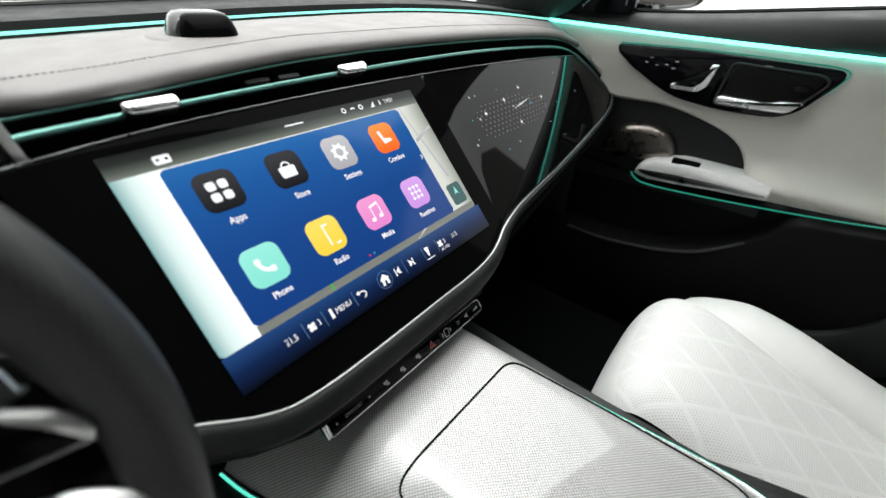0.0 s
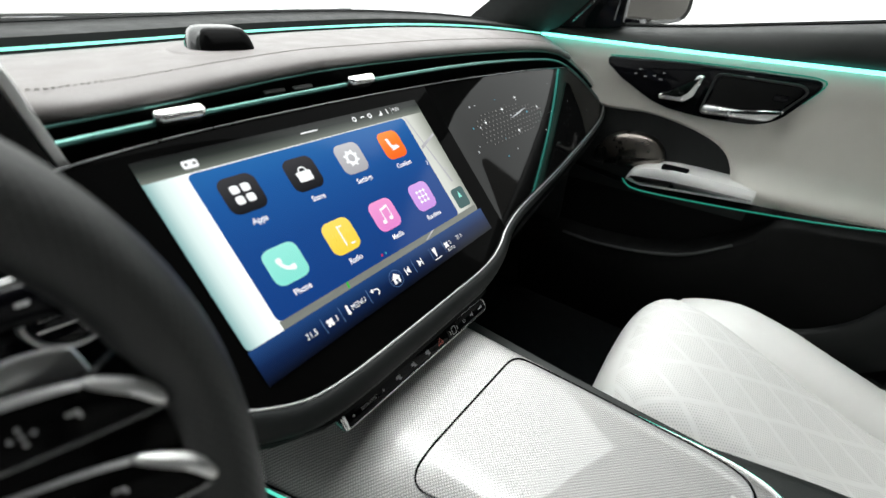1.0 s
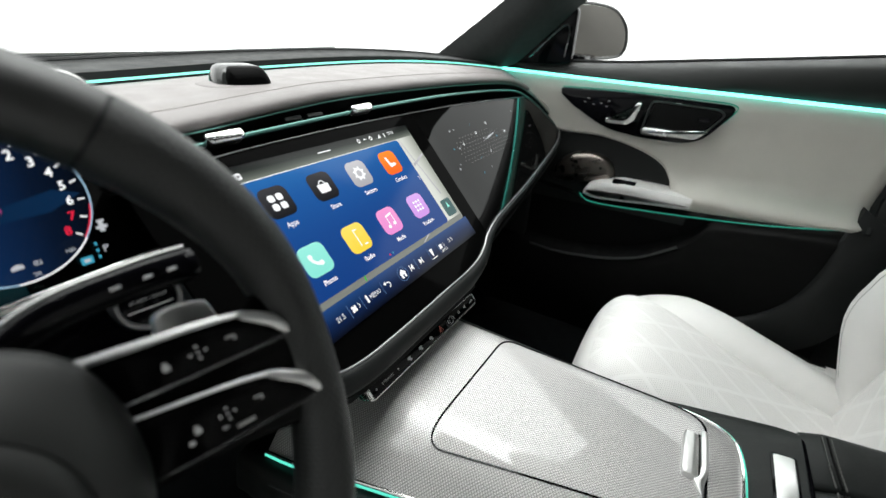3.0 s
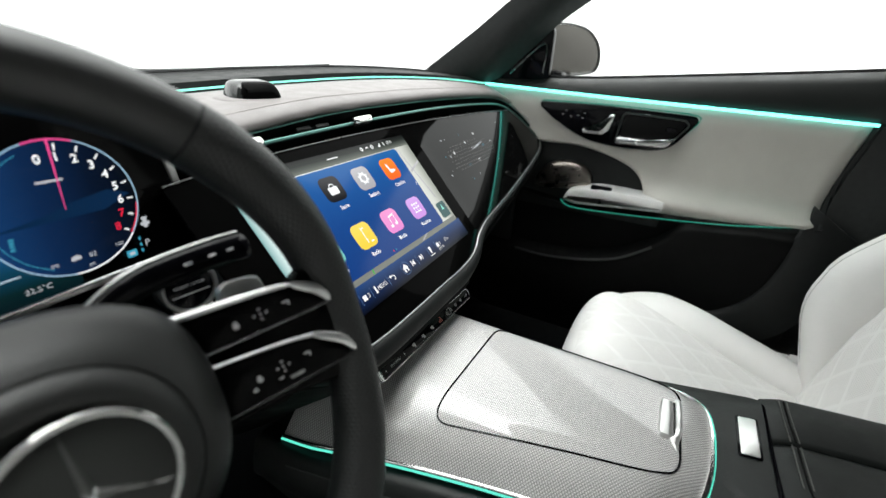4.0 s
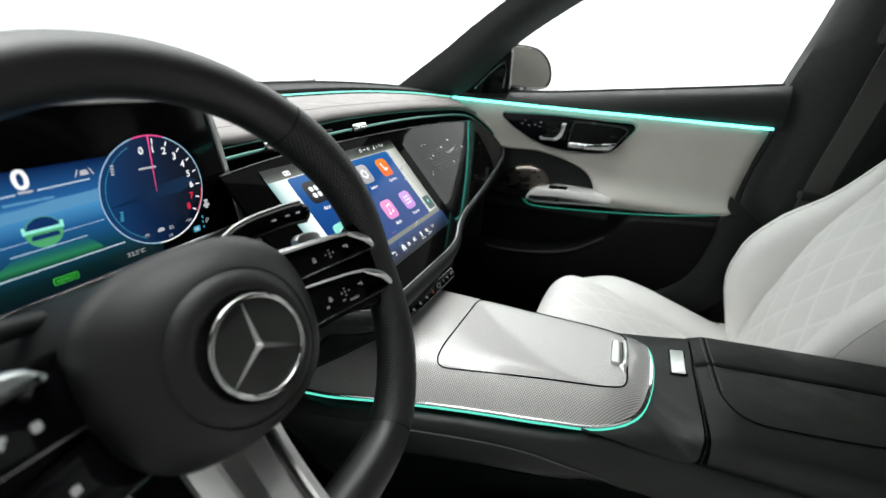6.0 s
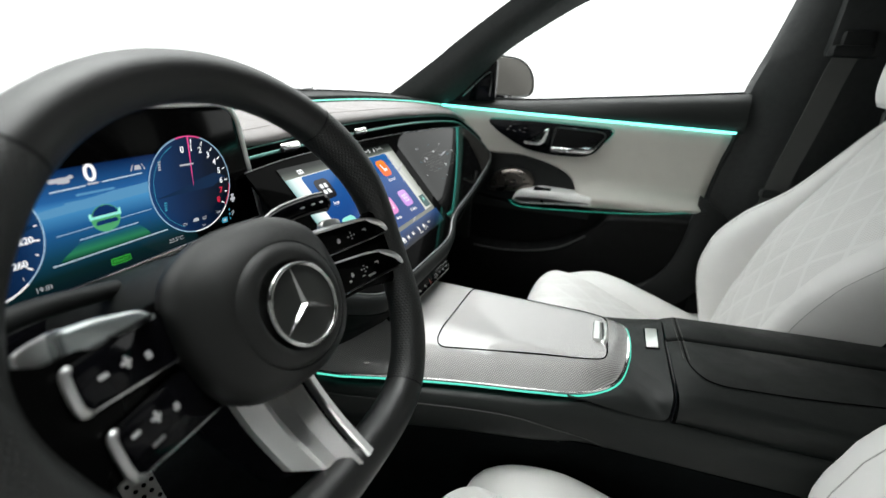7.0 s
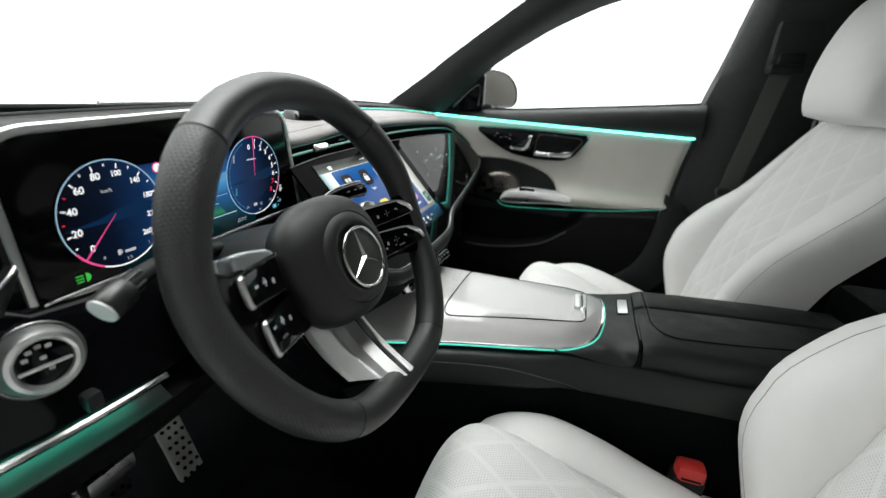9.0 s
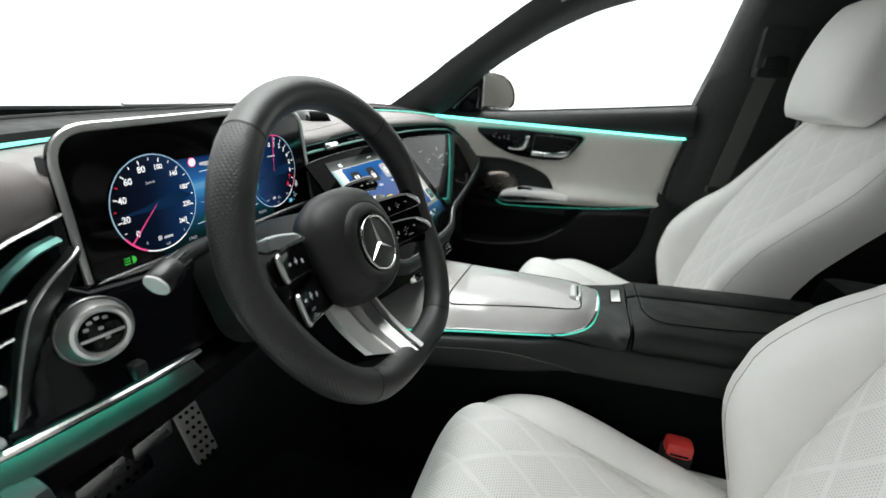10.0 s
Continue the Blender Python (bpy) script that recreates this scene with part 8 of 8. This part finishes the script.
part("light_strip", tube([(door_x(y, 0.7) - 0.003 - 0.0, y, belt_z(y) - 0.0005) for y in [0.165 - 0.822 * i / 40 for i in range(41)]], 0.0029, 8), TEAL_HOT, door, "glowing teal light strip")
part("lower_light", tube(spl([(0.745, -0.083, 0.452), (0.735, -0.095, 0.445), (0.722, -0.119, 0.4425), (0.712, -0.186, 0.4475), (0.712, -0.33, 0.4585), (0.724, -0.482, 0.4715), (0.735, -0.61, 0.491)], 6), 0.0016, 6), TEAL_DIM, door, "glowing teal light line under the armrest")

# dark recess round the speaker, and lower door
rec = grid(lambda u, v: Vector((0.757 - 0.004 * math.sin(v * math.pi), 0.13 - 0.47 * u, 0.66 - 0.24 * v)), 20, 12, (0.47, 0.24))
part("speaker_recess", thick(rec, 0.01, (-1, 0, 0)), PLASTIC_DARK, door, "charcoal leather speaker recess")
rings = []
for i in range(41):
    y = 0.13 - 0.79 * i / 40
    zt = interp(-y, [(-0.13, 0.47), (0.05, 0.447), (0.12, 0.437), (0.34, 0.452), (0.482, 0.466), (0.66, 0.49)])
    pk = interp(-y, [(-0.13, 0.30), (0.013, 0.288), (0.141, 0.297), (0.21, 0.313), (0.271, 0.337), (0.353, 0.397), (0.39, 0.44), (0.66, 0.47)])
    pk = min(pk, zt - 0.012)
    deep = max(0.0, min(1.0, (0.42 + y) / 0.12))
    rings.append([Vector((0.770, y, zt + 0.02)), Vector((0.745, y, zt)), Vector((0.735 + 0.030 * deep, y, zt - 0.012)), Vector((0.735 + 0.032 * deep, y, pk + 0.010)), Vector((0.730 + 0.012 * deep, y, pk + 0.002)), Vector((0.722, y, pk)), Vector((0.714, y, pk - 0.008)), Vector((0.712, y, pk - 0.05)), Vector((0.716, y, 0.18)), Vector((0.735, y, 0.05)), Vector((0.80, y, 0.05)), Vector((0.80, y, zt))])
part("lower_lining", loft(rings), BLACK_MATT, door, "dark lower door lining with pocket", sharp=50)
part("pocket_edge", tube(spl([(0.716, 0.02, 0.287), (0.712, -0.06, 0.286), (0.710, -0.141, 0.296), (0.710, -0.21, 0.311), (0.711, -0.271, 0.334), (0.713, -0.335, 0.380)], 6), 0.0035, 6), PLASTIC_PILLAR, door, "soft edge of the door pocket")

DM = basis((0.742, 0, 0), (0, -1, 0), (0, 0, 1))  # local x runs back, y up, z into the cabin


def dpts(pts):
    return [Vector((-y, z)) for y, z in pts]


# speaker
part("speaker_grille", prism(rpoly(dpts([(0.003, 0.476), (-0.010, 0.522), (-0.040, 0.552), (-0.085, 0.562), (-0.130, 0.555), (-0.154, 0.530), (-0.156, 0.502), (-0.09, 0.483)]), 0.022, 6), DM, -0.012, 0.012, 0.016, 6), BRONZE, door, "brushed bronze-silver speaker grille", sharp=70)
# silver armrest nose with window switch
rings = []
for y, zt, zb, x in ((-0.093, 0.470, 0.462, 0.722), (-0.105, 0.489, 0.456, 0.712), (-0.125, 0.500, 0.455, 0.706), (-0.18, 0.5105, 0.461, 0.700), (-0.24, 0.510, 0.468, 0.697), (-0.30, 0.508, 0.473, 0.695), (-0.333, 0.5065, 0.476, 0.694)):
    rings.append([Vector((0.752, y, zt + 0.002)), Vector((x + 0.02, y, zt + 0.001)), Vector((x + 0.004, y, zt - 0.003)), Vector((x, y, zt - 0.012)), Vector((x + 0.004, y, (zt + zb) / 2 - 0.006)), Vector((x + 0.012, y, zb)), Vector((0.752, y, zb - 0.004))])
nose = part("armrest_nose", loft(rings), PEARL, door, "satin silver armrest nose", sharp=45)
part("window_switch", prism(rr(0, 0, 0.052, 0.018, 0.005), basis((0.7125, -0.185, 0.5100), (0, -1, 0.0), (0.97, 0, 0.14)), -0.004, 0.0022, 0.001), PIANO, nose, "gloss black window switch")
# dark band put in for the dark reflection on the nose's front face
rings = []
for y, zt, zb, x in ((-0.104, 0.474, 0.465, 0.7140), (-0.125, 0.478, 0.463, 0.7085), (-0.18, 0.4835, 0.468, 0.7030), (-0.24, 0.4855, 0.474, 0.7005), (-0.30, 0.4865, 0.479, 0.6985), (-0.330, 0.4865, 0.482, 0.6975)):
    rings.append([Vector((x + 0.02, y, zt)), Vector((x - 0.0018, y, zt)), Vector((x - 0.0012, y, (zt + zb) / 2)), Vector((x + 0.004, y, zb)), Vector((x + 0.02, y, zb))])
part("nose_reflection", loft(rings), SATIN_DARK, nose, "dark chrome band imitating the dark reflection under the silver top", sharp=40)

# seat control pod: dark frame, gloss panel, chrome seat-shaped switch, door handle in its cup
POD = rpoly(dpts([(0.006, 0.705), (-0.142, 0.7085), (-0.352, 0.7025), (-0.358, 0.690), (-0.318, 0.630), (-0.285, 0.6155), (-0.200, 0.6135), (-0.115, 0.6235), (-0.045, 0.657), (0.008, 0.697)]), [0.008, 0.03, 0.010, 0.014, 0.018, 0.022, 0.03, 0.03, 0.03, 0.006], 6)
podp = part("control_pod", prism(POD, DM, -0.004, 0.017, 0.003), PIANO, door, "gloss black control pod", sharp=50)
part("pod_light", tube([DM @ Vector((p.x, p.y, 0.013)) for p in spl(dpts([(0.004, 0.7075), (-0.142, 0.7105), (-0.30, 0.7075), (-0.348, 0.7045), (-0.359, 0.694), (-0.340, 0.664)]), 6)], 0.0013, 5), TEAL_DIM, podp, "faint teal light line")
part("gloss_panel", prism(rpoly(dpts([(0.002, 0.698), (-0.178, 0.7005), (-0.190, 0.690), (-0.178, 0.622), (-0.165, 0.6195), (-0.110, 0.6335), (-0.034, 0.664), (0.006, 0.693)]), 0.008, 5), DM, 0.012, 0.0185, 0.0008), PIANO, podp, "gloss black switch panel")
part("seat_switch", prism(rpoly(dpts([(-0.168, 0.690), (-0.180, 0.690), (-0.172, 0.652), (-0.158, 0.640), (-0.112, 0.640), (-0.110, 0.650), (-0.150, 0.651), (-0.160, 0.660)]), 0.004, 4), DM, 0.018, 0.030, 0.003, 3), SILVER_PAINT, podp, "silver seat-shaped adjuster")
for yy, zz_ in ((-0.055, 0.679), (-0.075, 0.676), (-0.092, 0.679), (-0.105, 0.674), (-0.108, 0.686), (-0.062, 0.688)):
    part("symbol", flat(rr(-yy, zz_, 0.006, 0.002, 0.0008), DM, 0.0188), GREY_PAINT, podp, flat_=True)
part("handle_cup", prism(rpoly(dpts([(-0.205, 0.692), (-0.325, 0.688), (-0.335, 0.680), (-0.300, 0.634), (-0.196, 0.630)]), 0.010, 5), DM, 0.010, 0.0178, 0.0005), BLACK_MATT, podp, "dark handle cup")
part("door_handle", prism(rpoly(dpts([(-0.194, 0.641), (-0.270, 0.640), (-0.288, 0.646), (-0.322, 0.648), (-0.300, 0.628), (-0.192, 0.627)]), 0.005, 4), DM, 0.017, 0.032, 0.004, 3), SILVER_PAINT, podp, "silver door handle")
part("cup_frame", tube([DM @ Vector((p.x, p.y, 0.0172)) for p in rpoly(dpts([(-0.198, 0.696), (-0.330, 0.692), (-0.342, 0.682), (-0.304, 0.628), (-0.190, 0.624)]), 0.010, 5)], 0.0022, 6, closed=True, up=(1, 0, 0)), SATIN_BLACK, podp, "dark satin frame round the handle cup")
part("lock_switch", prism(rr(0.307, 0.668, 0.022, 0.010, 0.002), DM, 0.016, 0.020, 0.001), PIANO, podp)
part("cup_mark", flat(rr(0.250, 0.6965, 0.012, 0.002, 0.0008), DM, 0.0176), GREY_PAINT, podp, flat_=True)

# window frame strip along pillar and sill
part("window_seal", tube(spl([(0.772, 0.02, 0.762), (0.772, -0.11, 0.767), (0.772, -0.272, 0.781), (0.772, -0.517, 0.803), (0.770, -0.66, 0.817)], 5), 0.004, 6), PLASTIC_DARK, door, "black window seal")
# mirror triangle
tri_ = prism(rpoly(dpts([(0.175, 0.735), (0.015, 0.880), (0.004, 0.868), (0.002, 0.758)]), 0.008, 4), basis((0.752, 0, 0), (0, -1, 0), (0, 0, 1)), -0.02, 0.004, 0.003)
part("mirror_base", tri_, PIANO, door, "gloss black mirror triangle")
part("tweeter_line", tube(spl([(0.746, 0.105, 0.764), (0.745, 0.022, 0.838), (0.745, 0.018, 0.770)], 5), 0.0015, 5), SATIN_DARK, door)

# ================= outside mirror =================
mir = thing("outside_mirror", "black outside mirror with grey reflecting glass", "wing mirror", (0.95, 0.0, 0.76))
MM = basis((0.935, -0.006, 0.828), (0.866, -0.5, 0), (0.07, 0.12, 0.99))
MO = [Vector((p.x * 1.6, p.y)) for p in rpoly([(-0.068, -0.058), (-0.020, -0.066), (0.060, -0.060), (0.076, -0.030), (0.072, 0.020), (0.040, 0.060), (-0.010, 0.068), (-0.066, 0.064)], [0.02, 0.03, 0.03, 0.03, 0.04, 0.04, 0.03, 0.014], 6)]
rings = []
for s, z in ((0.45, -0.075), (0.75, -0.06), (0.95, -0.03), (1.03, -0.005), (1.03, 0.004), (0.975, 0.0065), (0.930, 0.004)):
    rings.append([MM @ Vector((p.x * s, p.y * s, z)) for p in MO])
part("housing", loft(rings), SATIN_BLACK, mir, "gloss black mirror housing", sharp=60)
part("glass", prism([p * 0.930 for p in MO], MM, 0.0, 0.0042, 0.0008), SKYGLASS, mir, "mirror glass")
part("arm", block(0.80, 0.92, -0.02, 0.05, 0.745, 0.775, 0.01), PIANO, mir)
